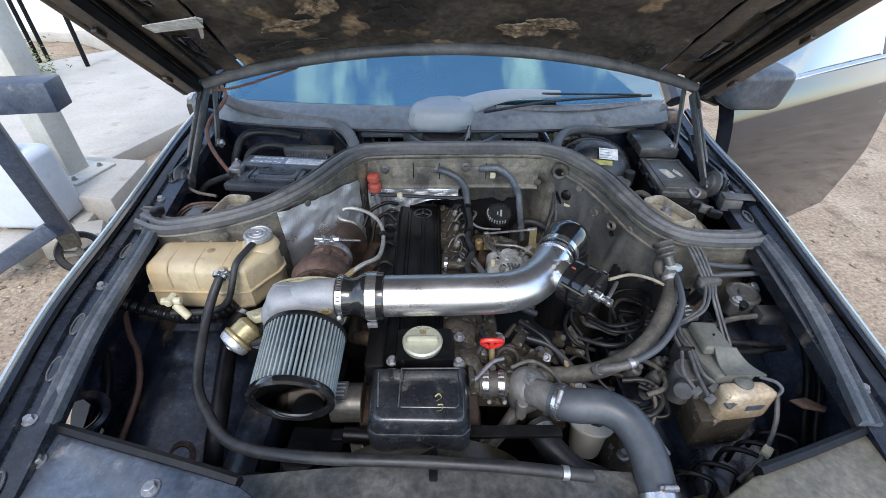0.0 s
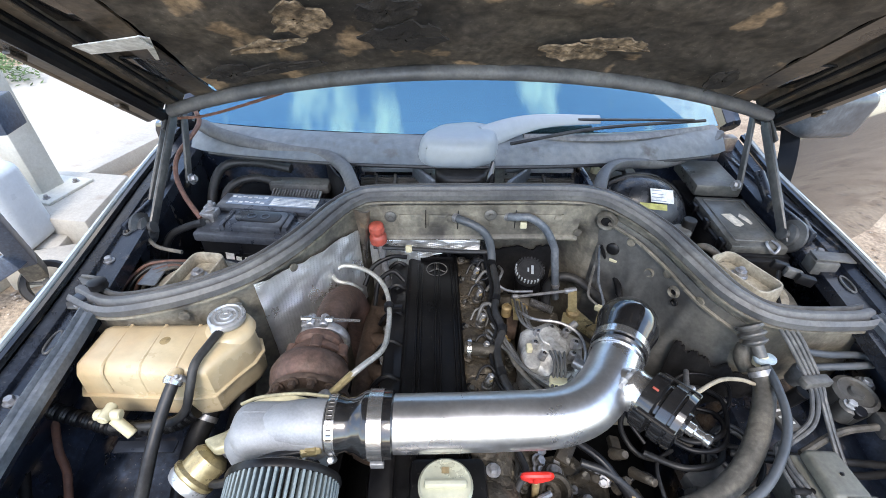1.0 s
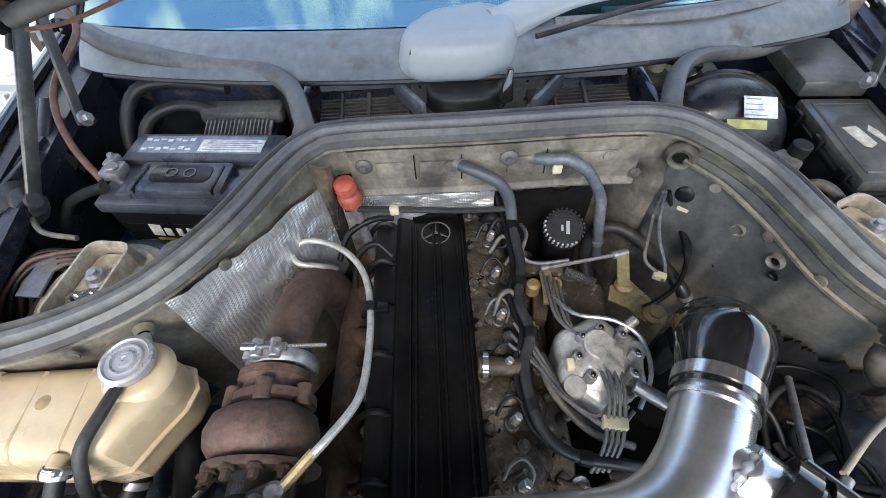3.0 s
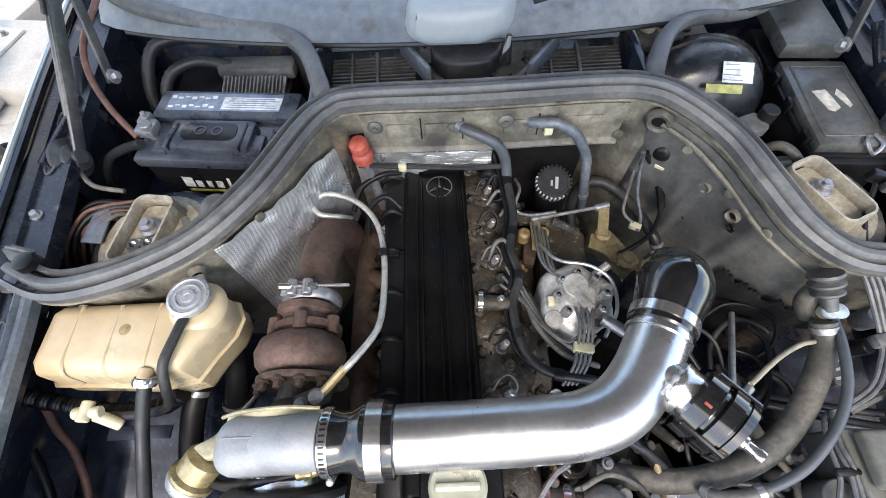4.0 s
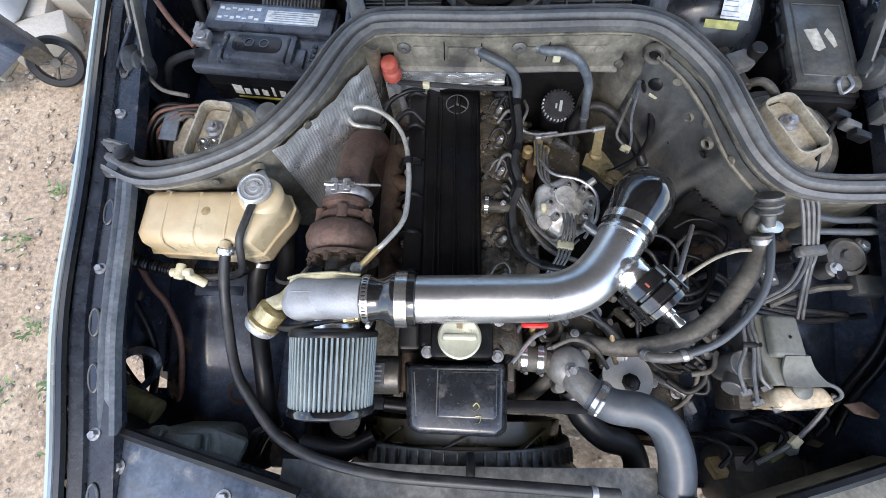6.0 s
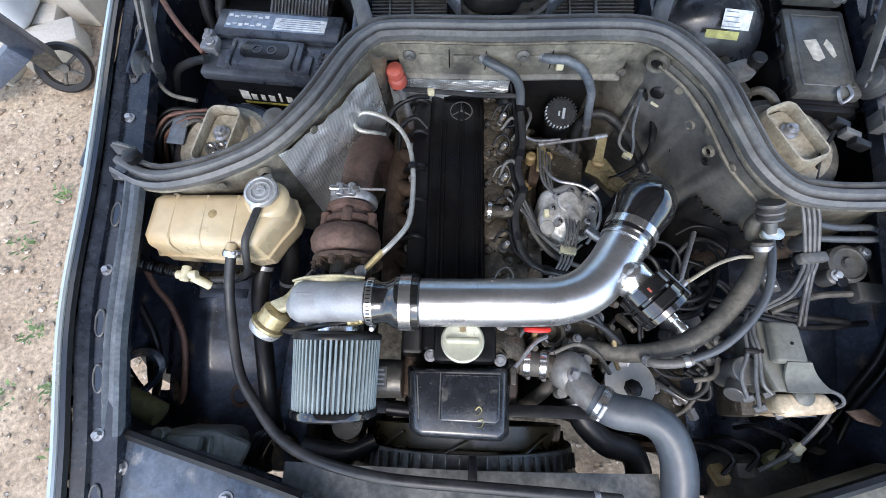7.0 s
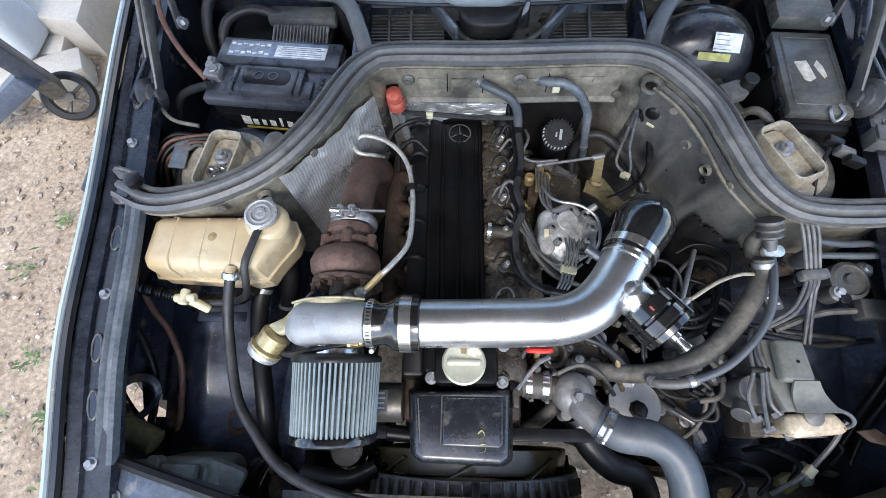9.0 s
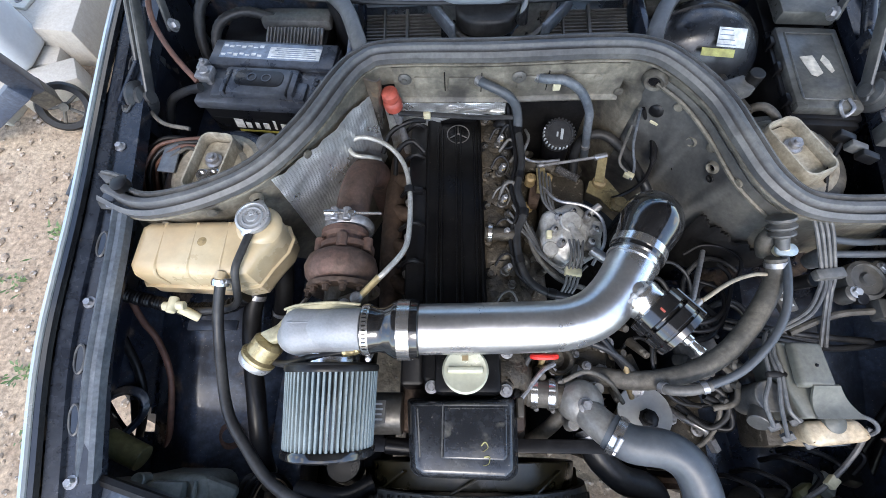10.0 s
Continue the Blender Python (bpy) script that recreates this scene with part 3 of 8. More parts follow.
wh = part("wheel", lathe([(0.07, -0.022), (0.092, -0.022), (0.1, -0.012), (0.1, 0.012), (0.092, 0.022), (0.07, 0.022), (0.07, -0.022)], (-1.72, 1.70, 0.1), (0.42, -0.6, 0.5), 32), RUBBER, stand, "black rubber tyre")
part("rim", join(lathe([(0.018, -0.02), (0.018, 0.024)], (-1.72, 1.70, 0.1), (0.42, -0.6, 0.5), 14),
                 *[cyl(Vector((-1.72, 1.70, 0.1)) + (along((0.42, -0.6, 0.5)) @ Vector((0.015 * math.cos(a), 0.015 * math.sin(a), 0))),
                       Vector((-1.72, 1.70, 0.1)) + (along((0.42, -0.6, 0.5)) @ Vector((0.072 * math.cos(a), 0.072 * math.sin(a), 0))), 0.007, 8) for a in (0.3, 1.56, 2.81, 4.07, 5.33)]), GREYHOSE, wh)


# ---- car body ----
car = thing("car", "black saloon car with its hood open and a front door ajar", "car", (0.02, 1.0, 0))

EDGE_L = [(-0.775, 1.42, 0.915), (-0.751, 1.145, 0.90), (-0.699, 0.772, 0.885), (-0.682, 0.53, 0.865), (-0.648, 0.326, 0.84), (-0.625, 0.16, 0.815), (-0.60, 0.05, 0.78)]
EDGE_R = [(0.835, 1.42, 0.905), (0.80, 1.193, 0.89), (0.770, 0.886, 0.878), (0.735, 0.629, 0.86), (0.71, 0.435, 0.842), (0.69, 0.25, 0.82), (0.66, 0.05, 0.78)]


def fender(side, edge):
    s = -1 if side == "left" else 1
    path = edge if s < 0 else edge[::-1]
    skin = [(0.008, 0.003), (0.002, 0.002), (-0.004, -0.005), (-0.009, -0.015), (-0.03, -0.05), (-0.06, -0.12), (-0.085, -0.24), (-0.09, -0.36), (-0.085, -0.55), (-0.075, -0.55), (-0.08, -0.36), (-0.072, -0.24), (-0.045, -0.12), (-0.015, -0.055), (0.004, -0.012)]
    skin_v, skin_f = sweep(path, skin, 14)
    for v in skin_v:
        v.z = max(v.z, 0.315 + math.sqrt(max(0.0, 0.40 ** 2 - (v.y - 0.76) ** 2)))
    f = part("fender", (skin_v, skin_f), BODY, car, "glossy black front fender with a wheel arch")
    part("fender_edge_lip", sweep(path, [(-0.003, -0.006), (0.0, 0.004), (0.006, 0.0055), (0.009, 0.003), (0.009, -0.006)], 5), EDGEM, f, "fender edge lip with sky glint painted in pale grey")
    part("inner_lip", sweep(path, [(0.009, -0.012), (0.016, -0.012), (0.016, -0.002), (0.009, 0.0)], 5), BLACKGL, f)
    part("flange", sweep(path, [(0.016, -0.016), (0.034, -0.022), (0.036, -0.03), (0.072, -0.034), (0.074, -0.06), (0.066, -0.06), (0.064, -0.04), (0.016, -0.03)], 5), BAY, f, "dusty black fender flange with slots")
    pts = smoothed(path, 12)
    acc, last = 0.0, None
    k = 0
    for i, q in enumerate(pts):
        if last is not None:
            acc += (q - last).length
        last = q
        if acc > 0.083 and 0.2 < q.y < 1.1:
            acc = 0.0
            t = (pts[min(i + 1, len(pts) - 1)] - q)
            t.normalize()
            o = Vector((-t.y, t.x, 0)).normalized()
            c = q + o * 0.044 + Vector((0, 0, -0.0315))
            k += 1
            if k % 3 == 0:
                part("flange_bolt", bolt(c, r=0.0065, h=0.006), STEEL, f)
            else:
                part("slot", sweep([c - t * 0.02 + Vector((0, 0, 0.001)), c + t * 0.02 + Vector((0, 0, 0.001))], [(-0.006, 0), (0.006, 0), (0.006, 0.0015), (-0.006, 0.0015)], 1), BLACKGL, f)
                part("slot_rim", tube([c + t * (0.022 * math.cos(w_)) + o * (0.008 * math.sin(w_)) + Vector((0, 0, 0.002)) for w_ in [math.tau * q_ / 10 for q_ in range(11)]], 0.002, 6, 2), PIPED, f)
    return f


fl, fr = fender("left", EDGE_L), fender("right", EDGE_R)
# rubber channels along the inside of the flanges
part("channel_strip", sweep([(-0.592, 0.345, 0.805), (-0.600, 0.42, 0.820), (-0.607, 0.5, 0.836), (-0.612, 0.6, 0.850), (-0.618, 0.7, 0.860), (-0.625, 0.775, 0.868)],
                            [(-0.014, -0.014), (-0.014, 0.002), (-0.008, 0.006), (-0.004, 0.0), (0.004, 0.0), (0.008, 0.006), (0.014, 0.002), (0.014, -0.014)], 5), STRIPM, fl, "blue-grey rubber channel strip")
part("channel_strip", sweep([(0.708, 0.765, 0.846), (0.696, 0.65, 0.840), (0.676, 0.53, 0.830), (0.651, 0.42, 0.816), (0.631, 0.335, 0.803)],
                            [(-0.014, -0.014), (-0.014, 0.002), (-0.008, 0.006), (-0.004, 0.0), (0.004, 0.0), (0.008, 0.006), (0.014, 0.002), (0.014, -0.014)], 5), STRIPM, fr, "blue-grey rubber channel strip")


def wing_left(u, v):
    y = 0.80 - 0.52 * v
    prof = ((-0.655, 0.79), (-0.69, 0.70), (-0.66, 0.66), (-0.56, 0.70), (-0.46, 0.66), (-0.405, 0.55), (-0.40, 0.38))
    s = u * (len(prof) - 1)
    i = min(int(s), len(prof) - 2)
    f = s - i
    x = prof[i][0] * (1 - f) + prof[i + 1][0] * f
    z = prof[i][1] * (1 - f) + prof[i + 1][1] * f
    drop = (0.0, 0.03, 0.12, 0.12, 0.12, 0.06, 0.0)
    d = drop[i] * (1 - f) + drop[i + 1] * f
    return x, y, z - d * v ** 1.4 - 0.015 * v + 0.006 * noise.noise(Vector((x * 9, y * 9, 0)))


def wing_right(u, v):
    x, y, z = wing_left(u, v)
    return -x + 0.045, y - 0.02, z


fv_, ff_ = sheet(lambda u, v: wing_left(u, v), 72, 48, 0.004)
open_at = Vector((-0.70, 0.44, 0.64))
ff_ = [f for f in ff_ if not all(((fv_[i].y - open_at.y) / 0.055) ** 2 + ((fv_[i].x - open_at.x) / 0.045) ** 2 < 1 for i in f)]
part("inner_fender", (fv_, ff_), BAYDIRT_SHEEN, car, "dirty blue-black inner fender panel with sky sheen painted in")
part("inner_fender", sheet(lambda u, v: wing_right(1 - u, v), 24, 16, 0.004), BAYDIRT_SHEEN, car, "dirty blue-black inner fender panel with sky sheen painted in")
part("hole_rim", lathe([(0.031, -0.004), (0.034, 0.001), (0.038, 0.002), (0.047, -0.003), (0.047, -0.007), (0.031, -0.004)], (-0.674, 0.447, 0.668), (0.45, -0.35, 1), 32, lambda a, h: 1 + 0.15 * math.cos(2 * a)), BAYDIRT_SHEEN, car, "rolled rim of an opening in the inner fender")
part("drain_hole", lathe([(0.014, 0), (0.024, 0.001), (0.026, 0.004), (0.016, 0.006), (0.014, 0.0)], (-0.497, 0.415, 0.588), (0.2, -0.4, 1), 20), RUST, car)

# radiator support and front panels
part("radiator_support", prism([(-0.60, 0.352), (-0.51, 0.326), (-0.287, 0.266), (-0.22, 0.225), (-0.22, 0.06), (-0.62, 0.06), (-0.665, 0.25)], 0.70, 0.787, 0.006), FRONTP, car, "blue-black radiator support panel")
part("radiator_support", prism([(0.648, 0.337), (0.42, 0.27), (0.33, 0.225), (0.30, 0.06), (0.68, 0.06), (0.71, 0.25)], 0.70, 0.785, 0.006), FRONTR, car, "dusty olive radiator support panel")
part("support_seal", sweep([(-0.60, 0.356, 0.79), (-0.51, 0.331, 0.79), (-0.35, 0.288, 0.789), (-0.287, 0.27, 0.788)], [(-0.006, -0.012), (0.006, -0.012), (0.007, 0.003), (0, 0.007), (-0.007, 0.003)], 4), RUBBER, car)
part("support_seal", sweep([(0.43, 0.276, 0.787), (0.53, 0.305, 0.787), (0.645, 0.34, 0.788)], [(-0.006, -0.012), (0.006, -0.012), (0.007, 0.003), (0, 0.007), (-0.007, 0.003)], 4), RUBBER, car)
for x, y in ((-0.575, 0.30), (-0.40, 0.262), (-0.60, 0.26), (-0.47, 0.22)):
    part("panel_bolt", bolt((x, y, 0.787), r=0.008, h=0.006), STEEL, car)
part("front_crossmember", box((0.02, 0.10, 0.66), (0.62, 0.06, 0.16), 0.01), BAY, car)
part("bumper", box((0.02, -0.06, 0.48), (1.5, 0.14, 0.22), 0.04), PLASTIC, car)
part("front_panel", box((0.02, 0.0, 0.6), (1.3, 0.05, 0.3), 0.03), BODY, car)

# bulkhead: the curved wall round the back of the engine, and the seal on it
SEAL = [(-0.655, 0.795, 0.873), (-0.595, 0.768, 0.872), (-0.531, 0.766, 0.880), (-0.453, 0.787, 0.887), (-0.382, 0.825, 0.895), (-0.315, 0.899, 0.905), (-0.260, 0.993, 0.915),
        (-0.224, 1.033, 0.920), (-0.173, 1.046, 0.925), (0.009, 1.030, 0.937), (0.204, 1.033, 0.937), (0.284, 1.030, 0.930), (0.337, 1.002, 0.920), (0.396, 0.946, 0.900),
        (0.429, 0.876, 0.885), (0.463, 0.810, 0.868), (0.509, 0.769, 0.855), (0.570, 0.757, 0.848), (0.66, 0.758, 0.845), (0.70, 0.765, 0.845)]
def recess(x, z):
    """How far the bulkhead steps back behind the engine, below its folded edge."""
    side = max(0.0, min(1.0, (x + 0.215) / 0.03)) * max(0.0, min(1.0, (0.285 - x) / 0.05))
    return 0.085 * side * max(0.0, min(1.0, (0.843 - z) / 0.012))


bw_v, bw_f = sweep(SEAL, [(-0.006, -0.012), (-0.010, -0.06), (-0.008, -0.07), (-0.014, -0.10), (-0.014, -0.115), (-0.012, -0.30), (-0.006, -0.50), (0.004, -0.50), (0.0, -0.30), (0.0, -0.125), (0.0, -0.012)], 10)
for v in bw_v:
    v.y += recess(v.x, v.z)
bulk = part("bulkhead", (bw_v, bw_f), WALLM, car, "dusty grey sheet-metal bulkhead")
part("ledge", sweep(SEAL, [(-0.022, -0.016), (-0.022, -0.012), (0.024, -0.010), (0.024, -0.016)], 6), WALLM, bulk)
part("hood_seal", sweep(SEAL, [(-0.021, -0.010), (-0.022, 0.002), (-0.015, 0.008), (-0.011, -0.004), (-0.008, -0.004), (-0.004, 0.010), (-0.002, 0.012), (0.005, 0.012), (0.008, 0.010), (0.010, -0.004), (0.013, -0.004), (0.017, 0.009), (0.023, 0.006), (0.024, -0.010)], 8),
     SEALM, bulk, "weathered grey rubber hood seal")
wp = smoothed(SEAL, 12)
arc = [0.0]
for a, b in zip(wp, wp[1:]):
    arc.append(arc[-1] + (b - a).length)


def on_wall(s, off, z=None, dz=None):
    """A point at the share s of the bulkhead's length, off metres into the bay."""
    d = s * arc[-1]
    i = max(0, min(len(arc) - 2, next((k for k in range(len(arc) - 1) if arc[k + 1] >= d), len(arc) - 2)))
    f = (d - arc[i]) / (arc[i + 1] - arc[i])
    q = wp[i].lerp(wp[i + 1], f)
    t = wp[i + 1] - wp[i]
    t.z = 0
    t.normalize()
    q = q + Vector((t.y, -t.x, 0)) * off
    return Vector((q.x, q.y, q.z + dz if dz is not None else z))


def share(x, y):
    k = min(range(len(wp)), key=lambda i: (wp[i].x - x) ** 2 + (wp[i].y - y) ** 2)
    return arc[k] / arc[-1]


def wall_normal(s):
    return (on_wall(s, 1, 0) - on_wall(s, 0, 0)).normalized()


# torn black sheets: painted shade behind the engine, insulation on the side wall
def torn(u, k):
    return 0.022 * noise.noise(Vector((u * 11, k, 0))) + 0.009 * noise.noise(Vector((u * 37, k, 1)))


def shade_insulation(sa_, sb_, top, k, back):
    part("shade_insulation", sheet(lambda u, v: on_wall(sa_ + (sb_ - sa_) * u, back + 0.006 * noise.noise(Vector((u * 8, v * 5, 3))), z=(top + torn(u, k)) * (1 - v) + 0.42 * v), 60, 14, 0.006), INSUL_SHADE, bulk, "torn black bulkhead sheet, shade behind the engine, insulation at the side")


# This black sheet paints in the shade of the recess.
shade_insulation(share(-0.185, 1.04), share(0.235, 1.03), 0.755, 1.0, -0.055)
shade_insulation(share(0.452, 0.83), share(0.57, 0.757), 0.725, 4.0, 0.030)
# stiffening panel, rivets, holes and bosses on the bulkhead
sa, sb = share(-0.17, 1.046), share(0.25, 1.03)
part("upper_panel", sheet(lambda u, v: on_wall(sa + (sb - sa) * u, 0.013, dz=-0.025 - 0.075 * v), 24, 3, 0.002), WALLM, bulk)
sc, sd = share(0.30, 1.02), share(0.50, 0.772)
part("side_panel", sheet(lambda u, v: on_wall(sc + (sd - sc) * u, 0.010 + 0.016 * math.sin(math.pi * v) * math.sin(math.pi * u) ** 0.5 + 0.006 * max(0, math.sin(u * 19 + v * 2.5)) ** 4 * min(1, v * 4)
                                                + 0.010 * math.exp(-((u - 0.62) / 0.07) ** 2 - ((v - 0.55) / 0.14) ** 2) + 0.008 * math.exp(-((u - 0.3) / 0.05) ** 2 - ((v - 0.3) / 0.12) ** 2), dz=-0.035 - 0.36 * v), 80, 30, 0.002), WALLD, bulk, "dark grey pressed bulkhead side")
part("pressed_rib", tube([on_wall(sc + (sd - sc) * u, 0.019, dz=-0.045 - 0.012 * u) for u in (0.05, 0.25, 0.5, 0.75, 0.98)], 0.004, 6), WALLM, bulk)
for x, y, dz, r in ((0.312, 1.02, -0.045, 0.019), (0.405, 0.94, -0.09, 0.010), (0.435, 0.88, -0.08, 0.011), (0.40, 0.93, -0.15, 0.014), (-0.41, 0.81, -0.045, 0.010), (-0.56, 0.766, -0.045, 0.009)):
    s = share(x, y)
    n_ = wall_normal(s)
    c = on_wall(s, 0.014, dz=dz)
    part("grommet", lathe([(r * 0.55, 0.001), (r * 0.6, 0.008), (r * 0.9, 0.01), (r * 1.15, 0.004), (r * 1.2, 0.0)], c, n_, 20), WALLM if r > 0.016 or r <= 0.012 else RUBBER, bulk)
    part("grommet_hole", lathe([(r * 0.56, 0.0), (r * 0.56, 0.005), (0.0001, 0.005)], c, n_, 16), BLACKGL, bulk)
for x, z in ((-0.155, 0.875), (0.062, 0.89)):
    part("fastener", lathe([(0.013, 0), (0.013, 0.002), (0.009, 0.005), (0.0055, 0.005), (0.005, 0.008), (0.0001, 0.008)], on_wall(share(x, 1.04), 0.016, z), wall_normal(share(x, 1.04)), 18), GREYPL, bulk)
for x, y, dz in ((0.0, 1.03, -0.03), (0.115, 1.03, -0.03), (-0.07, 1.04, -0.028)):
    s = share(x, y)
    part("panel_seam", box(on_wall(s, 0.016, dz=dz - 0.03), (0.002, 0.003, 0.045), 0.0005), BLACKGL, bulk)
for x, y, dz in ((0.36, 0.98, -0.06), (0.42, 0.90, -0.06), (0.45, 0.83, -0.05), (0.38, 0.96, -0.13), (-0.48, 0.78, -0.035), (-0.33, 0.88, -0.035), (0.25, 1.03, -0.09), (0.20, 1.03, -0.055), (-0.02, 1.03, -0.055)):
    s = share(x, y)
    part("weld_dimple", lathe([(0.009, 0), (0.008, 0.003), (0.004, 0.004), (0.0001, 0.003)], on_wall(s, 0.017, dz=dz), wall_normal(s), 14), WALLM, bulk)
for x, y, z, r in ((0.435, 0.865, 0.79, 0.006), (0.40, 0.935, 0.72, 0.008)):
    s = share(x, y)
    part("drain_hole", lathe([(r * 1.25, 0.0), (r * 1.2, 0.003), (r * 0.9, 0.003), (r * 0.8, 0.0), (0.0001, -0.001)], on_wall(s, 0.024, z), wall_normal(s), 14), BLACKGL, bulk)
part("pressed_disc", lathe([(0.075, 0), (0.072, 0.008), (0.055, 0.010), (0.05, 0.006), (0.0001, 0.006)], on_wall(share(0.42, 0.90), 0.012, 0.66), wall_normal(share(0.42, 0.90)), 28), WALLD, bulk)
for x, w in ((-0.115, 0.05), (-0.045, 0.055), (0.07, 0.04), (0.175, 0.075)):
    s = share(x, 1.035)
    part("stamped_pad", moved(box((0, 0, 0), (w, 0.004, 0.03), 0.0018, (0, 0, 0), 2), Matrix.Translation(on_wall(s, 0.016, dz=-0.062))), WALLM, bulk)
part("folded_edge", tube([on_wall(sa + (sb - sa) * u, 0.016, dz=-0.104) for u in (0.0, 0.25, 0.5, 0.75, 1.0)], 0.007, 8, 6, None, 0.6), WALLM, bulk)
s = share(-0.225, 1.03)
part("torn_trim", sheet(lambda u, v: on_wall(s, 0.036 + 0.012 * math.sin(3 * u + 2 * v), dz=-0.01 - 0.13 * v) + Vector((0.028 * (u - 0.5) * (1 - 0.3 * v), 0, 0)), 5, 9, 0.003), HOODM, bulk, "torn brown strip of trim")

# foil heat shields hung on the bulkhead
s0, s1 = share(-0.382, 0.825), share(-0.232, 1.025)


def foil_a(u, v):
    low = 0.245 * (1 - 0.25 * u) * v
    q = on_wall(s0 + (s1 - s0) * (u + 0.03 * v * (1 - u)), 0.019 + 0.010 * v + 0.005 * noise.noise(Vector((u * 6, v * 6, 0))) + 0.003 * noise.noise(Vector((u * 17, v * 15, 4))), dz=-0.018 - 0.05 * u - low)
    return q


part("heat_shield", sheet(foil_a, 40, 30, 0.0015), FOIL, bulk, "crinkled quilted foil heat shield", 60)

s2, s3 = share(-0.205, 1.04), share(0.045, 1.03)
part("heat_shield", sheet(lambda u, v: on_wall(s2 + (s3 - s2) * u, 0.018 + 0.006 * noise.noise(Vector((u * 9, v * 5, 2))), dz=-0.106 - (0.036 + 0.17 * (1 - u) ** 3) * v), 30, 10, 0.0015), FOIL, bulk, "foil heat shield strip", 60)
part("rail_pipe", tube([on_wall(share(x, 1.04), 0.045, 0.815) for x in (-0.21, -0.1, 0.0, 0.06)], 0.005, 8), HOSE, bulk)
for x in (-0.105, 0.135):
    part("clip", box(on_wall(share(x, 1.04), 0.05 if x < 0 else 0.022, 0.818 if x < 0 else 0.868), (0.014, 0.008, 0.016), 0.002), IVORY, bulk, "ivory plastic clip")
part("clip", box((0.335, 0.985, 0.79), (0.018, 0.01, 0.016), 0.002, (10, 0, -40)), IVORY, bulk, "ivory plastic clip")

# the wells behind the bulkhead, cowl and windshield
part("battery_tray", prism([(-0.66, 0.83), (-0.40, 0.86), (-0.27, 1.06), (-0.26, 1.33), (-0.70, 1.4), (-0.73, 1.1)], 0.60, 0.625, 0.003), BAYDIRT_SHEEN, car)
part("brake_well", prism([(0.30, 1.06), (0.45, 0.86), (0.73, 0.80), (0.78, 1.1), (0.76, 1.4), (0.31, 1.33)], 0.60, 0.625, 0.003), BAYDIRT_SHEEN, car)
part("well_wall", box((-0.72, 1.1, 0.74), (0.02, 0.62, 0.26), 0.003), BAY, car)
part("well_wall", box((0.765, 1.1, 0.74), (0.02, 0.62, 0.26), 0.003), BAY, car)
part("well_wall", box((-0.48, 1.40, 0.76), (0.5, 0.03, 0.3), 0.004), BAYDIRT_SHEEN, car)
part("well_wall", box((0.54, 1.40, 0.76), (0.5, 0.03, 0.3), 0.004), BAYDIRT_SHEEN, car)
part("cowl_side", box((-0.255, 1.2, 0.76), (0.012, 0.28, 0.28), 0.003), BAYDIRT_SHEEN, car)
part("cowl_side", box((0.305, 1.2, 0.76), (0.012, 0.28, 0.28), 0.003), BAYDIRT_SHEEN, car)

TROUGHM = material("dark_grey_trough_plastic", (0.10, 0.10, 0.098), 0.4, 0, (0.16, 0.155, 0.145), 0.8, 12, 120, 0.08)
cowl = part("cowl_panel", sheet(lambda u, v: (-0.68 + 1.39 * u, 1.40 - 0.14 * math.sin(math.pi * u) ** 0.7 - 0.085 * v, 0.955 - 0.035 * v - 0.02 * abs(2 * u - 1) ** 2 + 0.012 * math.sin(math.pi * v)), 40, 6, 0.008), COWLM, car, "grey-blue cowl panel below the windshield")
part("cowl_gauze", sheet(lambda u, v: (0.16 + 0.52 * u, 1.40 - 0.14 * math.sin(math.pi * (0.604 + 0.374 * u)) ** 0.7 - 0.004 - (0.012 + 0.03 * math.sin(math.pi * min(1, u * 1.15))) * v, 0.962 - 0.02 * abs(0.208 + 0.748 * u) ** 2 - 0.002 * v + 0.006 * math.sin(math.pi * v)), 24, 4, 0.004), TROUGHM, cowl, "dusty dark intake gauze")
part("cowl_edge", tube([(-0.68 + 1.39 * u, 1.40 - 0.14 * math.sin(math.pi * u) ** 0.7 - 0.088, 0.921 - 0.02 * abs(2 * u - 1) ** 2) for u in [0.04 + 0.92 * i / 18 for i in range(19)]], 0.005, 8, 3), HOSE, cowl)
part("cowl_tray", box((0.025, 1.17, 0.835), (0.55, 0.22, 0.02), 0.004), BAY, car)
for x0, x1 in ((-0.235, -0.085), (0.115, 0.285)):
    g = part("cowl_grille", box(((x0 + x1) / 2, 1.225, 0.892), (x1 - x0, 0.035, 0.012), 0.003, (-8, 0, 0)), COWLM, car, "cowl air intake grille")
    part("grille_back", box(((x0 + x1) / 2, 1.13, 0.85), (x1 - x0, 0.16, 0.006), 0.001, (14, 0, 0)), PLASTIC, g)
    for i in range(20):
        y = 1.062 + 0.0072 * i
        part("slat", box(((x0 + x1) / 2, y, 0.858 + (y - 1.13) * 0.249), (x1 - x0, 0.0028, 0.007), 0.0, (14, 0, 0)), GREYPL, g, smooth=0)
    part("divider", box(((x0 * 0.75 + x1 * 0.25), 1.13, 0.863), (0.004, 0.155, 0.012), 0.001, (14, 0, 0)), GREYPL, g)
    part("divider", box(((x0 * 0.45 + x1 * 0.55), 1.13, 0.863), (0.006, 0.155, 0.012), 0.001, (14, 0, 0)), GREYPL, g)
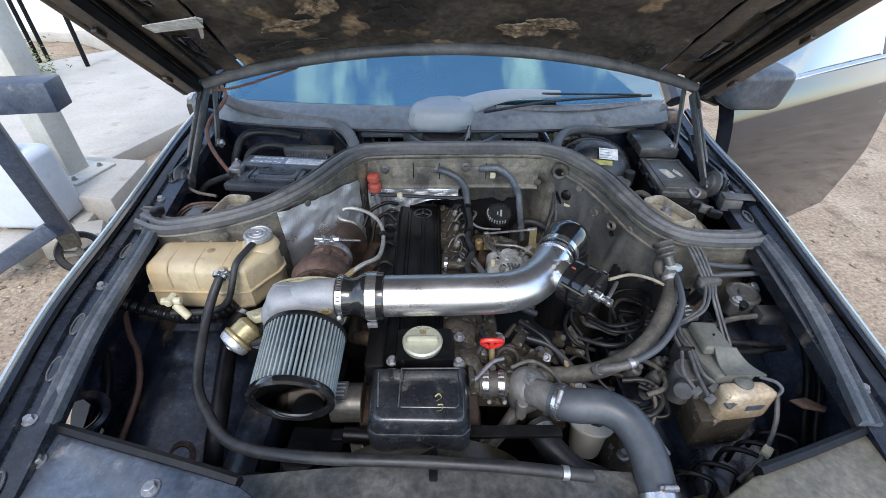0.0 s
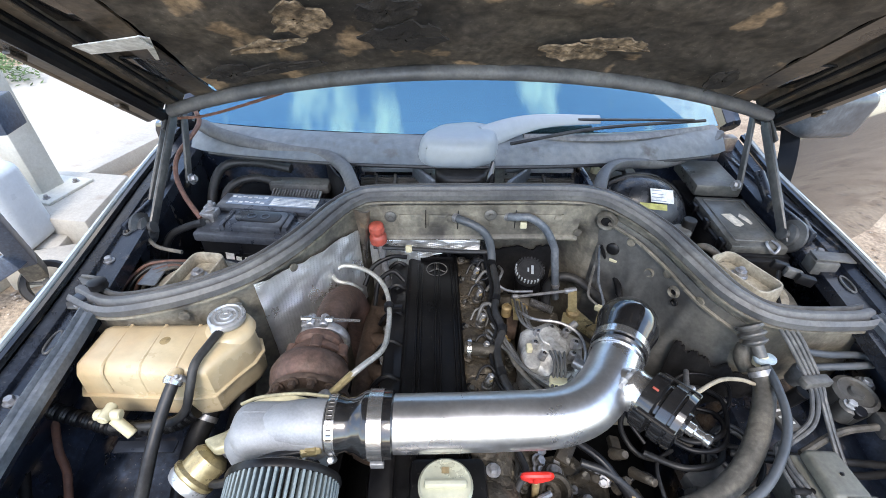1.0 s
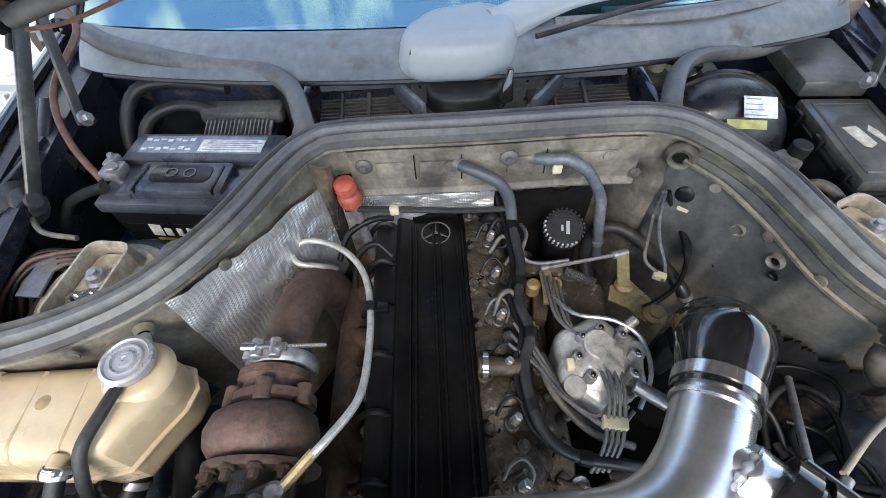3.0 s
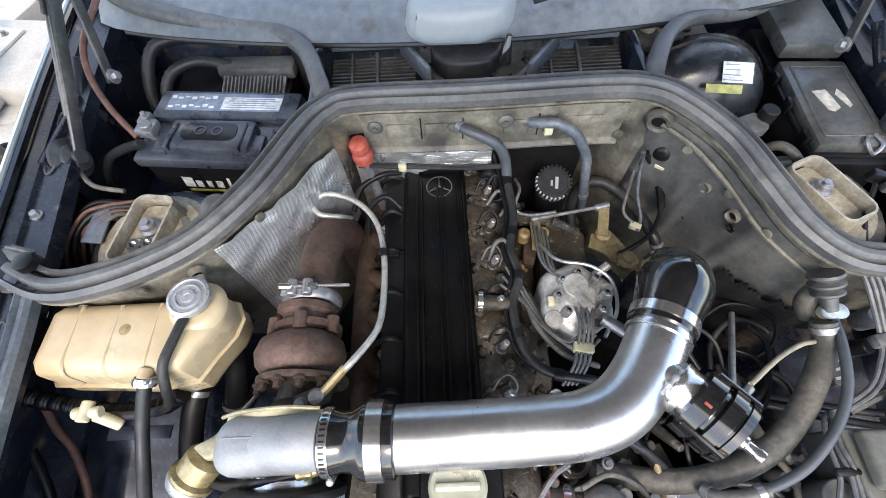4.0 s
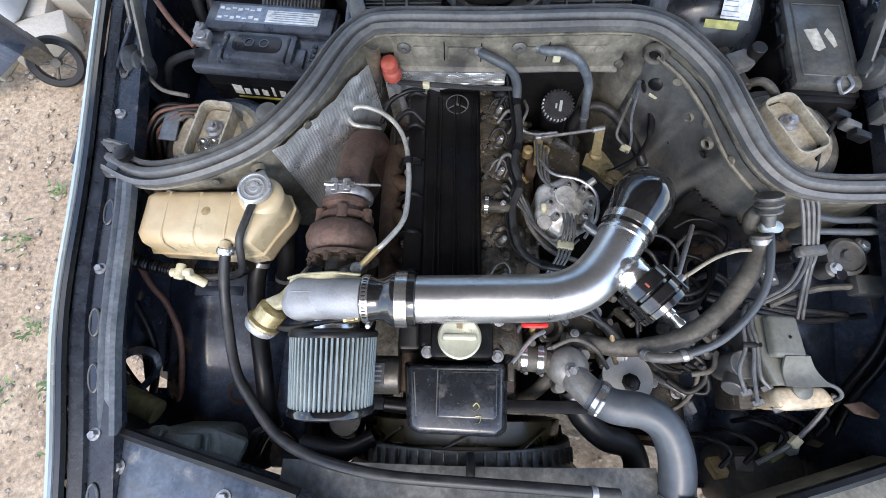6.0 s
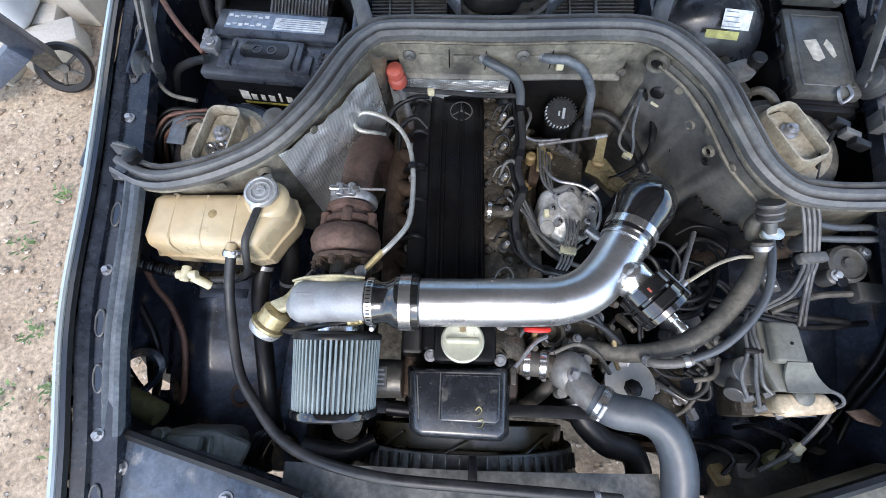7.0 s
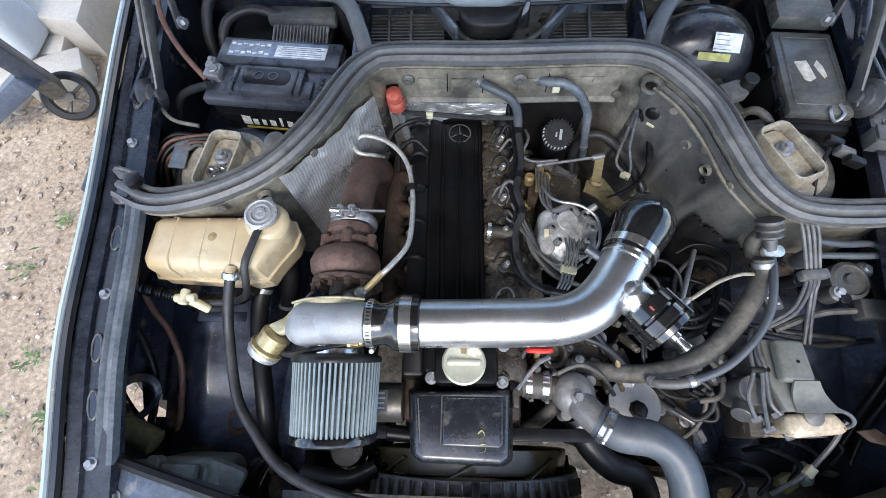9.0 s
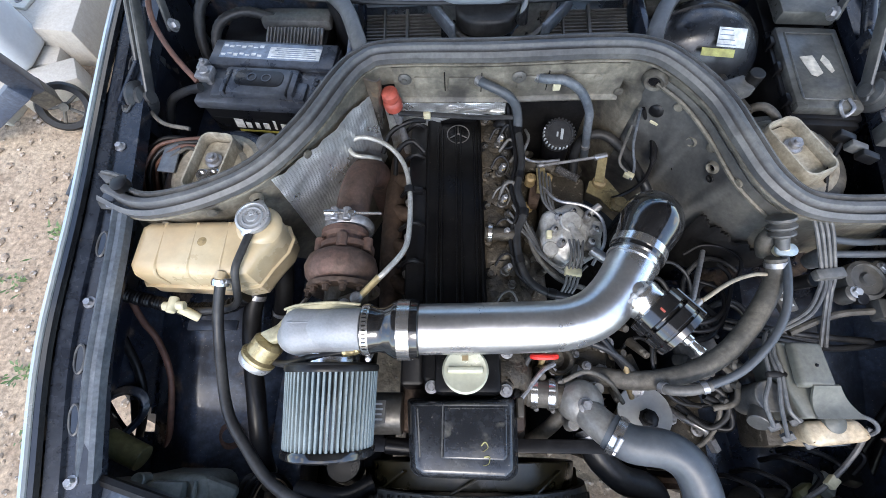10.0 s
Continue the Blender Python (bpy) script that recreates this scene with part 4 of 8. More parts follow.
part("wiper_trough", lathe([(0.03, -0.035), (0.058, -0.034), (0.066, -0.02), (0.088, -0.012), (0.105, 0.002), (0.112, 0.016), (0.121, 0.018), (0.122, 0.01), (0.118, -0.02), (0.07, -0.045), (0.03, -0.045), (0.03, -0.035)], (0.028, 1.235, 0.876), (0, -0.22, 1), 56), TROUGHM, car, "dark round wiper trough with a raised rim")
for i in range(14):
    a = math.tau * i / 14
    part("trough_screw", lathe([(0.004, 0), (0.003, 0.002), (0.0001, 0.002)], Vector((0.028, 1.235, 0.876)) + along((0, -0.22, 1)) @ Vector((0.096 * math.cos(a), 0.096 * math.sin(a), -0.006)), (0, -0.22, 1), 8), RUBBER, car)
for x, y, a, l in ((-0.084, 1.168, 27.8, 0.11), (0.142, 1.162, -35.5, 0.115)):
    part("trough_flap", moved(box((0, 0, 0), (0.010, l, 0.035), 0.004), pose(x, y, 0.893, -4, 0, a)), STRIPM, car, "blue-grey rubber flap")
part("cowl_seal", tube([(-0.652, 1.335, 0.955), (-0.588, 1.295, 0.945), (-0.46, 1.255, 0.93), (-0.334, 1.225, 0.928), (-0.274, 1.18, 0.92), (-0.238, 1.09, 0.922), (-0.226, 1.05, 0.912)], 0.0165, 10, 6, None, 0.75), SEALM, car, "grey rubber cowl seal")
part("cowl_seal", tube([(0.296, 1.045, 0.908), (0.308, 1.09, 0.918), (0.345, 1.16, 0.922), (0.405, 1.21, 0.915), (0.536, 1.25, 0.899), (0.651, 1.31, 0.913), (0.711, 1.36, 0.93)], 0.0165, 10, 6, None, 0.75), SEALM, car, "grey rubber cowl seal")


def screen(u, v):
    x = -0.70 + 1.43 * u
    c = (2 * u - 1) ** 2
    return x * (1 - 0.12 * v), 1.275 + 0.13 * c + 0.62 * v - 0.03 * v * c, 0.958 - 0.02 * c + 0.42 * v


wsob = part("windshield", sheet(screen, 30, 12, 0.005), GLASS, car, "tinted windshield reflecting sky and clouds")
wsob.visible_shadow = False
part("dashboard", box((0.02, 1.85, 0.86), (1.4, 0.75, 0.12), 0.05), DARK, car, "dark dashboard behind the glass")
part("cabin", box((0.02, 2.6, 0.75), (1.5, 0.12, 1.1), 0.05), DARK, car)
for x in (-0.74, 0.775):
    part("pillar", tube([(x, 1.42, 0.93), (x * 0.95, 1.75, 1.16), (x * 0.9, 2.1, 1.38)], 0.028, 8), BODY, car)
part("roof", sheet(lambda u, v: (-0.66 + 1.35 * u, 1.98 + 1.2 * v, 1.40 + 0.03 * math.sin(math.pi * v) - 0.03 * (2 * u - 1) ** 2), 10, 8, 0.02), BODY, car)
part("side_panel", box((-0.80, 2.3, 0.62), (0.06, 1.8, 0.64), 0.03), BODY, car)
part("sill", box((0.82, 2.2, 0.32), (0.08, 1.5, 0.14), 0.02), BODY, car)
part("rear_body", sheet(lambda u, v: (0.02 + 0.80 * math.cos(math.pi * (1.12 - 1.24 * u)) * (1 - 0.06 * v * v), 3.1 + 1.15 * v, 0.42 + 0.52 * max(0, math.sin(math.pi * (1.12 - 1.24 * u)) + 0.1) ** 0.35 - 0.05 * v * v), 28, 10, 0.02), BODY, car, "black rear body and boot lid")
part("rear_panel", box((0.02, 4.24, 0.58), (1.45, 0.05, 0.56), 0.03), BODY, car)
part("floorpan", box((0.02, 2.2, 0.3), (1.5, 1.7, 0.03), 0.004), DARK, car)

# wiper
HUBM = material("pale_blue_grey_moulding", (0.22, 0.245, 0.265), 0.36, 0, (0.25, 0.275, 0.295), 0.7, 3, 70, 0.0, dust=0.1, spread=0.015)
wiper = thing("wiper", "pale grey single wiper with a domed hub cover", "wiper", (0.0, 1.2, 0.93))
part("hub_cover", moved(prism([(-0.112, 1.135), (-0.104, 1.19), (-0.06, 1.245), (0.03, 1.268), (0.085, 1.245), (0.10, 1.19), (0.075, 1.125), (0.02, 1.105), (-0.07, 1.108)], 0.915, 0.985, 0.024, 4, 0.13), pose(0.008, 0.045, 0.004)), HUBM, wiper, "pale blue-grey angular plastic hub cover")
part("hub_skirt", prism(rounded(-0.055, 1.13, 0.07, 1.23, 0.05, 6), 0.87, 0.912, 0.010, 3, 0.0), HOSE, wiper)
part("arm", tube([(0.06, 1.23, 0.97), (0.14, 1.265, 0.985), (0.22, 1.29, 0.99), (0.36, 1.315, 0.985)], 0.031, 12, 5, lambda u: 1.0 - 0.62 * u, 0.45), HUBM, wiper)
part("blade", join(tube([(0.12, 1.20, 0.968), (0.35, 1.275, 0.978), (0.66, 1.36, 0.968)], 0.0045, 6), tube([(0.30, 1.30, 0.99), (0.45, 1.315, 0.985), (0.62, 1.345, 0.975)], 0.0035, 6)), HOSE, wiper, "thin black wiper blade")
part("pivot", cyl((0.07, 1.14, 0.90), (0.075, 1.145, 0.95), 0.012, 12, 0.005), BLACKGL, wiper)

FELT = material("brown_felt", (0.13, 0.095, 0.06), 0.85, 0, (0.21, 0.155, 0.10), 0.9, 24, 120, 0.6, third=(0.05, 0.04, 0.03), spread=0.3, dust=0.8)
BLACKF = material("charred_felt", (0.012, 0.010, 0.009), 0.85, 0, (0.03, 0.025, 0.02), 0.8, 24, 120, 0.6, dust=0.4)
# hood, held open over the bay
HY, HZ, HS = 1.10, 1.158, 0.78


def hood_at(x, d, lift=0.0):
    """A point of the hood's underside, d metres up the slope from its rear edge."""
    k = (x - 0.03) / 0.70
    y0, z0 = HY + 0.12 * k * k, HZ - 0.13 * k * k
    c, s = 1 / math.hypot(1, HS), HS / math.hypot(1, HS)
    return Vector((x, y0 - d * c + lift * s, z0 + d * s + lift * c))


STEPS = ((0.0, 0.004), (0.12, 0.0), (0.15, -0.012), (0.30, -0.014), (0.34, 0.018), (0.42, 0.020), (0.46, 0.0), (0.56, -0.002), (0.60, 0.022), (0.74, 0.022), (0.78, 0.004), (1.0, 0.002))


def pressed(u):
    """Depth of the channels pressed along the hood's sides."""
    for (a, p), (b, q) in zip(STEPS, STEPS[1:]):
        if u <= b:
            return p + (q - p) * (u - a) / (b - a)
    return STEPS[-1][1]


hood = part("hood", sheet(lambda u, v: hood_at(-0.75 + 1.56 * u, -0.02 + 1.32 * v, 0.05), 24, 24, 0.006), BODY, car, "black hood propped open")
part("hood_liner", sheet(lambda u, v: hood_at(-0.50 + 1.06 * u, 0.012 + 1.238 * v, 0.0 + 0.007 * noise.noise(Vector((u * 9, v * 9, 0))) + 0.004 * noise.noise(Vector((u * 40, v * 40, 1))) + 0.004 * math.sin(v * 60) * (0.5 + 0.5 * noise.noise(Vector((u * 5, v * 3, 5))))), 90, 90, 0.01), LINER, hood, "burnt and peeling dark hood insulation", 60)
tear = random.Random(31)
for i in range(16):
    cx, cd = tear.uniform(-0.42, 0.46), tear.uniform(0.06, 0.62)
    rx_, rd = tear.uniform(0.02, 0.07), tear.uniform(0.012, 0.04)
    ph = tear.uniform(0, 6.28)
    part("torn_patch", sheet(lambda u, v: hood_at(cx + rx_ * v * math.cos(math.tau * u) * (1 + 0.5 * noise.noise(Vector((3 * math.cos(math.tau * u), 3 * math.sin(math.tau * u), ph)))), cd + rd * v * math.sin(math.tau * u) * (1 + 0.5 * noise.noise(Vector((3 * math.cos(math.tau * u), 3 * math.sin(math.tau * u), ph + 5)))), -0.022 + 0.004 * noise.noise(Vector((u * 9, v * 3, ph)))), 28, 4, 0.003), FELT if i % 3 else BLACKF, hood, "torn patch of hood felt", 60)
for x0, x1 in ((-0.74, -0.51), (0.57, 0.80)):
    w = x1 - x0
    part("side_frame", sheet(lambda u, v: hood_at(x0 + w * u, 0.0 + 1.28 * v, pressed(u if x0 < 0 else 1 - u) + 0.003 * noise.noise(Vector((u * 4, v * 14, x0)))), 60, 30, 0.004), HOODM, hood, "brown dusty pressed hood side frame", 30)
    for k_ in (0.36, 0.58):
        xk = x0 + w * (k_ if x0 < 0 else 1 - k_)
        part("sealing_bead", tube([hood_at(xk, d, pressed(k_) - 0.006) for d in (0.02, 0.3, 0.7, 1.0, 1.25)], 0.004, 6, 4), RUBBER, hood)
    for d in (0.10, 0.33, 0.62):
        xk = x0 + w * (0.18 if x0 < 0 else 0.82)
        part("edge_clip", box(hood_at(xk, d, -0.016), (0.012, 0.03, 0.008), 0.002, (-38, 0, 0)), HOODM, hood)
    for i in range(3):
        d = 0.14 + 0.22 * i
        part("frame_recess", moved(box((0, 0, 0), (0.045, 0.10, 0.006), 0.002), Matrix.Translation(hood_at(x0 + w * (0.67 if x0 < 0 else 0.33), d, 0.014)) @ pose(0, 0, 0, -38, 0, 0)), BLACKGL, hood)
    s_ = -1 if x0 < 0 else 1
    part("side_weatherstrip", tube([hood_at(0.03 + s_ * 0.685, d, -0.015) for d in (0.0, 0.2, 0.5, 0.9, 1.25)], 0.013, 8), RUBBER, hood)
    part("edge_flange", tube([hood_at(0.03 + s_ * 0.75, d, 0.012) for d in (-0.02, 0.2, 0.5, 0.9, 1.28)], 0.02, 8, 6, None, 0.5), HOODM, hood)
part("rear_weatherstrip", tube([hood_at(-0.63 + 1.32 * i / 14, 0.014, -0.010) for i in range(15)], 0.0145, 12, 4, None, 0.9), SEALM, hood, "grey rubber rear hood seal")
part("rear_flange", tube([hood_at(-0.63 + 1.32 * i / 14, -0.018, 0.006) for i in range(15)], 0.012, 8, 4, None, 0.6), HOODM, hood)


def quad(a, b, c, d):
    a, b, c, d = Vector(a), Vector(b), Vector(c), Vector(d)
    return lambda u, v: (a.lerp(b, u)).lerp(d.lerp(c, u), v)


# White sheets stand in for a patch of sunlight on the frame.
part("painted_sun_patch", sheet(quad((-0.612, 0.968, 1.222), (-0.482, 0.925, 1.245), (-0.486, 0.962, 1.222), (-0.602, 0.988, 1.206)), 4, 2, 0.002), WHITE, hood, "white sheet painted in as a sunlit patch on the hood frame")
part("painted_sun_patch", sheet(quad((-0.482, 0.925, 1.246), (-0.474, 0.94, 1.24), (-0.541, 1.062, 1.175), (-0.545, 1.06, 1.176)), 2, 4, 0.002), WHITE, hood)
part("washer_tube", tube([hood_at(-0.62, 0.0, -0.025), hood_at(-0.55, -0.015, -0.028), hood_at(-0.45, -0.012, -0.024), hood_at(-0.36, 0.0, -0.018)], 0.0032, 6), COPPER, hood, "thin brown washer tube")


HINGEM = material("dusty_grey_hinge_steel", (0.05, 0.051, 0.052), 0.42, 0.1, (0.11, 0.106, 0.098), 0.8, 10, 140, 0.06)


def hinge(px, py, pz, tx, ty, tz, s):
    h = part("hood_hinge", box((px + s * 0.035, py + 0.05, pz - 0.03), (0.012, 0.16, 0.12), 0.004), BAY, car, "dark steel hood hinge with a pivot bolt")
    a, b = Vector((px, py, pz)), Vector((tx, ty, tz))
    o = Vector((s * 0.022, 0, 0))
    for q in (Vector((0, 0, 0)), o * 1.6 + Vector((0, 0.07, 0.01))):
        part("arm", moved(box((0, 0, (b - a).length / 2), (0.008, 0.024, (b - a).length + 0.03), 0.004), Matrix.Translation(a + q) @ along(b - a)), HINGEM, h)
    part("pivot", lathe([(0.036, 0), (0.036, 0.006), (0.024, 0.01), (0.024, 0.018), (0.012, 0.02), (0.012, 0.028), (0.0001, 0.028)], a + Vector((s * 0.02, 0, 0)), (-s, 0, 0.3), 24), HINGEM, h)
    part("mount_plate", box((tx + s * 0.012, ty + 0.02, tz + 0.012), (0.006, 0.11, 0.022), 0.002, (35, 0, 0)), HINGEM, h)
    c, d = Vector((px - s * 0.012, py + 0.17, pz + 0.03)), Vector((tx, ty + 0.055, tz + 0.005))
    link_ = part("rear_arm", moved(box((0, 0, (d - c).length / 2), (0.007, 0.020, (d - c).length + 0.02), 0.003), Matrix.Translation(c) @ along(d - c)), HINGEM, h)
    part("arm_pin", bolt(c + Vector((-s * 0.006, 0, 0)), (-s, 0, 0.3), 0.009, 0.008), STEEL, link_)
    part("spring", cyl((px + s * 0.045, py + 0.02, pz - 0.05), (px + s * 0.045, py + 0.20, pz + 0.05), 0.012, 14), BAY, h)
    for q in (0.02, 0.13):
        part("side_bracket", box((px + s * 0.052, py + q, pz - 0.02), (0.008, 0.05, 0.09), 0.003, (20, 0, 0)), HINGEM, h)


hinge(-0.658, 1.02, 0.846, -0.638, 1.20, 1.022, -1)
hinge(0.688, 0.992, 0.852, 0.68, 1.165, 1.02, 1)

# open front door with mirror
U = Vector((1.04, 0.55, 0)).normalized()
N = Vector((U.y, -U.x, 0))
D0 = Vector((0.92, 1.46, 0))


def door_at(d, z, out=0.0):
    return D0 + U * d + N * out + Vector((0, 0, z))


door = part("door", sheet(lambda u, v: door_at((1.17 - 0.11 * max(0, v - 0.62) / 0.38 - 0.06 * max(0, 0.15 - v) / 0.15) * u, 0.94 - 0.64 * v, 0.02 + 0.07 * (1 - math.exp(-v / 0.2)) - 0.04 * max(0, v - 0.6)), 20, 20, 0.05), BODY, car, "glossy black front door standing open")
part("cladding", sheet(lambda u, v: door_at((1.13 - 0.12 * v) * u, 0.54 - 0.23 * v, 0.094 - 0.014 * v), 10, 6, 0.02), CLAD, door, "grey lower door cladding")
part("belt_trim", tube([door_at(d, 0.945 + 0.012 * d, 0.03) for d in (0.0, 0.6, 1.17)], 0.011, 8, 4, None, 0.7), CHROME, door, "chrome belt trim")
hd = part("door_handle", tube([door_at(0.98, 0.79, 0.065), door_at(1.02, 0.795, 0.10), door_at(1.1, 0.80, 0.10), door_at(1.15, 0.805, 0.065)], 0.014, 8, 5), GREYPL, door, "grey pull handle")
part("handle_recess", moved(lathe([(0.05, 0), (0.052, 0.003), (0.0001, 0.003)], (0, 0, 0), (0, 0, 1), 24), Matrix.Translation(door_at(1.06, 0.8, 0.068)) @ along(N)), BLACKGL, hd)
gl = part("window_glass", sheet(lambda u, v: door_at(0.15 + 1.0 * u, 0.95 + 0.42 * v * min(1, 0.15 + u * 1.6), 0.012 - 0.14 * v), 12, 6, 0.004), CLEAR, door, "blue-tinted door glass")
gl.visible_shadow = False
part("window_frame", tube([door_at(0.02, 0.95, 0.01), door_at(0.3, 1.2, 0.0), door_at(0.6, 1.37, -0.12), door_at(1.15, 1.39, -0.13), door_at(1.17, 0.95, 0.0)], 0.018, 8, 6), BODY, door)
mir = part("mirror", moved(box((0, 0, 0), (0.2, 0.11, 0.13), 0.03, (0, 0, 0), 3), Matrix.Translation((0.985, 1.375, 0.995)) @ pose(0, 0, 0, 8, 4, 14)), MIRRORM, car, "grey-blue door mirror shell")
part("mirror_foot", moved(box((0, 0, 0), (0.12, 0.05, 0.05), 0.015), Matrix.Translation((0.89, 1.43, 0.95)) @ pose(0, 0, 0, 0, 20, 25)), PLASTIC, mir)

# ---- engine ----
engine = thing("engine", "black straight-six diesel engine with a ribbed valve cover", "engine", (-0.05, 0.75, 0.25))
part("block", prism([(-0.16, 0.42), (0.06, 0.42), (0.06, 1.0), (-0.16, 1.0)], 0.25, 0.69, 0.012), RUSTD, engine, "dark oily engine block")
part("sump", prism([(-0.14, 0.45), (0.05, 0.45), (0.05, 0.95), (-0.14, 0.95)], 0.16, 0.26, 0.02), CASTD, engine)
vc = part("valve_cover", prism(rounded(-0.118, 0.48, -0.002, 1.055, 0.012), 0.69, 0.766, 0.009, 3, 0.04), CRINKLE, engine, "black crackle valve cover")
part("cover_flank", prism(rounded(-0.152, 0.49, -0.112, 1.05, 0.008), 0.68, 0.748, 0.006, 2), PLASTIC, vc)
for x in (-0.092, -0.084, -0.056, -0.047, -0.020, -0.011):
    part("rib", box((x, 0.78, 0.7675), (0.0035, 0.44, 0.009), 0.0014), CRINKLE, vc)
part("rear_rib", box((-0.052, 1.03, 0.77), (0.075, 0.03, 0.012), 0.003), CRINKLE, vc)
for x in (-0.08, -0.05, -0.025):
    part("rear_slot", box((x, 1.03, 0.779), (0.008, 0.026, 0.006), 0.002), PLASTIC, vc)
part("emblem", ring((-0.052, 0.985, 0.7662), (0, 0, 1), 0.0215, 0.0016, 0.002, 32), GREYPL, vc, "round metal emblem")
for a in (90, 210, 330):
    part("emblem_bar", cyl((-0.052, 0.985, 0.7672), (-0.052 + 0.0215 * math.cos(radians(a)), 0.985 + 0.0215 * math.sin(radians(a)), 0.7672), 0.0022, 6, 0.0010), GREYPL, vc)
for y in (0.66, 0.84, 1.02):
    ear = part("mounting_ear", lathe([(0.018, 0), (0.018, 0.012), (0.012, 0.016), (0.0001, 0.016)], (0.008, y, 0.735), (0, 0, 1), 18), CASTD, engine)
    part("ear_bolt", bolt((0.008, y, 0.751), r=0.006, h=0.006), STEEL, ear)
cap = part("oil_filler_cap", lathe([(0.031, -0.03), (0.031, -0.004), (0.035, 0.0), (0.036, 0.008), (0.033, 0.011), (0.029, 0.010), (0.0001, 0.010)], (-0.044, 0.507, 0.79), (0, 0, 1), 40), OILCAPM, engine, "pale champagne oil filler cap")
part("grip", box((-0.044, 0.507, 0.803), (0.056, 0.010, 0.012), 0.004), OILCAPM, cap)
part("arrow_mark", box((-0.044, 0.525, 0.8013), (0.010, 0.008, 0.0012), 0.0), GOLDD, cap)
part("filler_neck", box((-0.04, 0.512, 0.766), (0.105, 0.078, 0.044), 0.010), CRINKLE, engine)
for x, y in ((0.020, 0.480), (0.024, 0.54), (-0.098, 0.485)):
    part("cover_bolt", bolt((x, y, 0.768), r=0.007, h=0.007), STEEL, engine)
fc = part("front_cover", prism([(-0.130, 0.366), (-0.117, 0.356), (0.022, 0.352), (0.035, 0.363), (0.039, 0.474), (-0.139, 0.470)], 0.70, 0.752, 0.006, 3), COVERM, engine, "glossy black moulded timing cover")
part("cover_slope", prism([(-0.130, 0.366), (-0.117, 0.356), (0.022, 0.352), (0.035, 0.363), (0.039, 0.474), (-0.139, 0.470)], 0.748, 0.783, 0.007, 3, 0.13), COVERM, fc)
part("cover_panel", prism([(-0.080, 0.381), (0.012, 0.379), (0.018, 0.386), (0.020, 0.456), (-0.078, 0.456)], 0.776, 0.7845, 0.004, 3, 0.02), COVERM, fc)
for a, b in (((-0.079, 0.457, 0.7846), (0.020, 0.457, 0.7846)), ((-0.079, 0.457, 0.7846), (-0.080, 0.384, 0.7846)), ((-0.118, 0.452, 0.7836), (-0.112, 0.384, 0.7836))):
    part("trim_line", cyl(a, b, 0.0012, 6), GREYPL, fc)
part("cover_skirt", prism([(-0.12, 0.405), (0.03, 0.405), (0.032, 0.468), (-0.125, 0.466)], 0.62, 0.73, 0.006), PLASTIC, fc)
part("side_clip", box((0.041, 0.455, 0.76), (0.010, 0.03, 0.03), 0.003), CASTD, fc)
part("chalk_mark", join(tube([(-0.022, 0.40, 0.7862), (-0.016, 0.405, 0.7862), (-0.012, 0.398, 0.7862), (-0.02, 0.392, 0.7862)], 0.0011, 6, 4, None, 0.4), tube([(-0.018, 0.385, 0.7862), (-0.01, 0.385, 0.7862), (-0.012, 0.376, 0.7862), (-0.02, 0.374, 0.7862)], 0.0011, 6, 4, None, 0.4)), CHALK, fc, "faded yellow paint-pen marks")
part("timing_case", prism([(-0.15, 0.40), (0.06, 0.40), (0.065, 0.47), (-0.15, 0.47)], 0.3, 0.66, 0.008), CASTD, engine)

# exhaust side
man = part("exhaust_manifold", tube([(-0.185, 0.62, 0.68), (-0.19, 0.75, 0.685), (-0.188, 0.88, 0.68), (-0.18, 0.99, 0.67)], 0.022, 12), RUSTD, engine, "browned iron exhaust manifold")
for i in range(6):
    y = 0.60 + i * 0.078
    part("runner", tube([(-0.135, y, 0.69), (-0.158, y, 0.70), (-0.18, y + 0.015, 0.69)], 0.016, 10), RUSTD, man)
    part("runner_flange", box((-0.147, y, 0.692), (0.010, 0.05, 0.045), 0.004), CASTD, man)
    part("runner_nut", bolt((-0.152, y + 0.02, 0.712), (-0.5, 0, 1), 0.006, 0.007), STEEL, man)
    part("glow_wire", tube([(-0.118, y + 0.03, 0.744), (-0.138, y + 0.032, 0.756), (-0.158, y + 0.03, 0.742), (-0.17, y + 0.035, 0.715)], 0.0045, 6), RUBBER, engine)

OILSTEEL = material("oily_steel", (0.10, 0.095, 0.085), 0.42, 0.5, (0.05, 0.045, 0.04), 0.8, 20, 160, 0.1)
TANCAST = material("grimy_tan_casting", (0.06, 0.049, 0.035), 0.52, 0.1, (0.018, 0.0155, 0.012), 0.9, 22, 160, 0.5, third=(0.20, 0.175, 0.13), third_edges=(0.6, 0.74), spec=0.35, spread=0.18)


def head_flank(u, v):
    """The lobed casting beside the valve cover, u along the engine, v outwards."""
    y = 0.50 + 0.53 * u
    lobe = abs(math.sin(math.pi * (y - 0.612) / 0.069)) ** 0.6
    x = -0.004 + (0.036 + 0.020 * lobe + 0.008 * noise.noise(Vector((y * 60, 2, 0)))) * v
    z = 0.724 + 0.012 * lobe * math.sin(math.pi * min(1, v * 1.2)) - 0.05 * max(0, v - 0.62) ** 1.2 / 0.3 + 0.007 * noise.noise(Vector((y * 70, v * 5, 1))) + 0.004 * noise.noise(Vector((y * 190, v * 11, 2)))
    return x, y, z


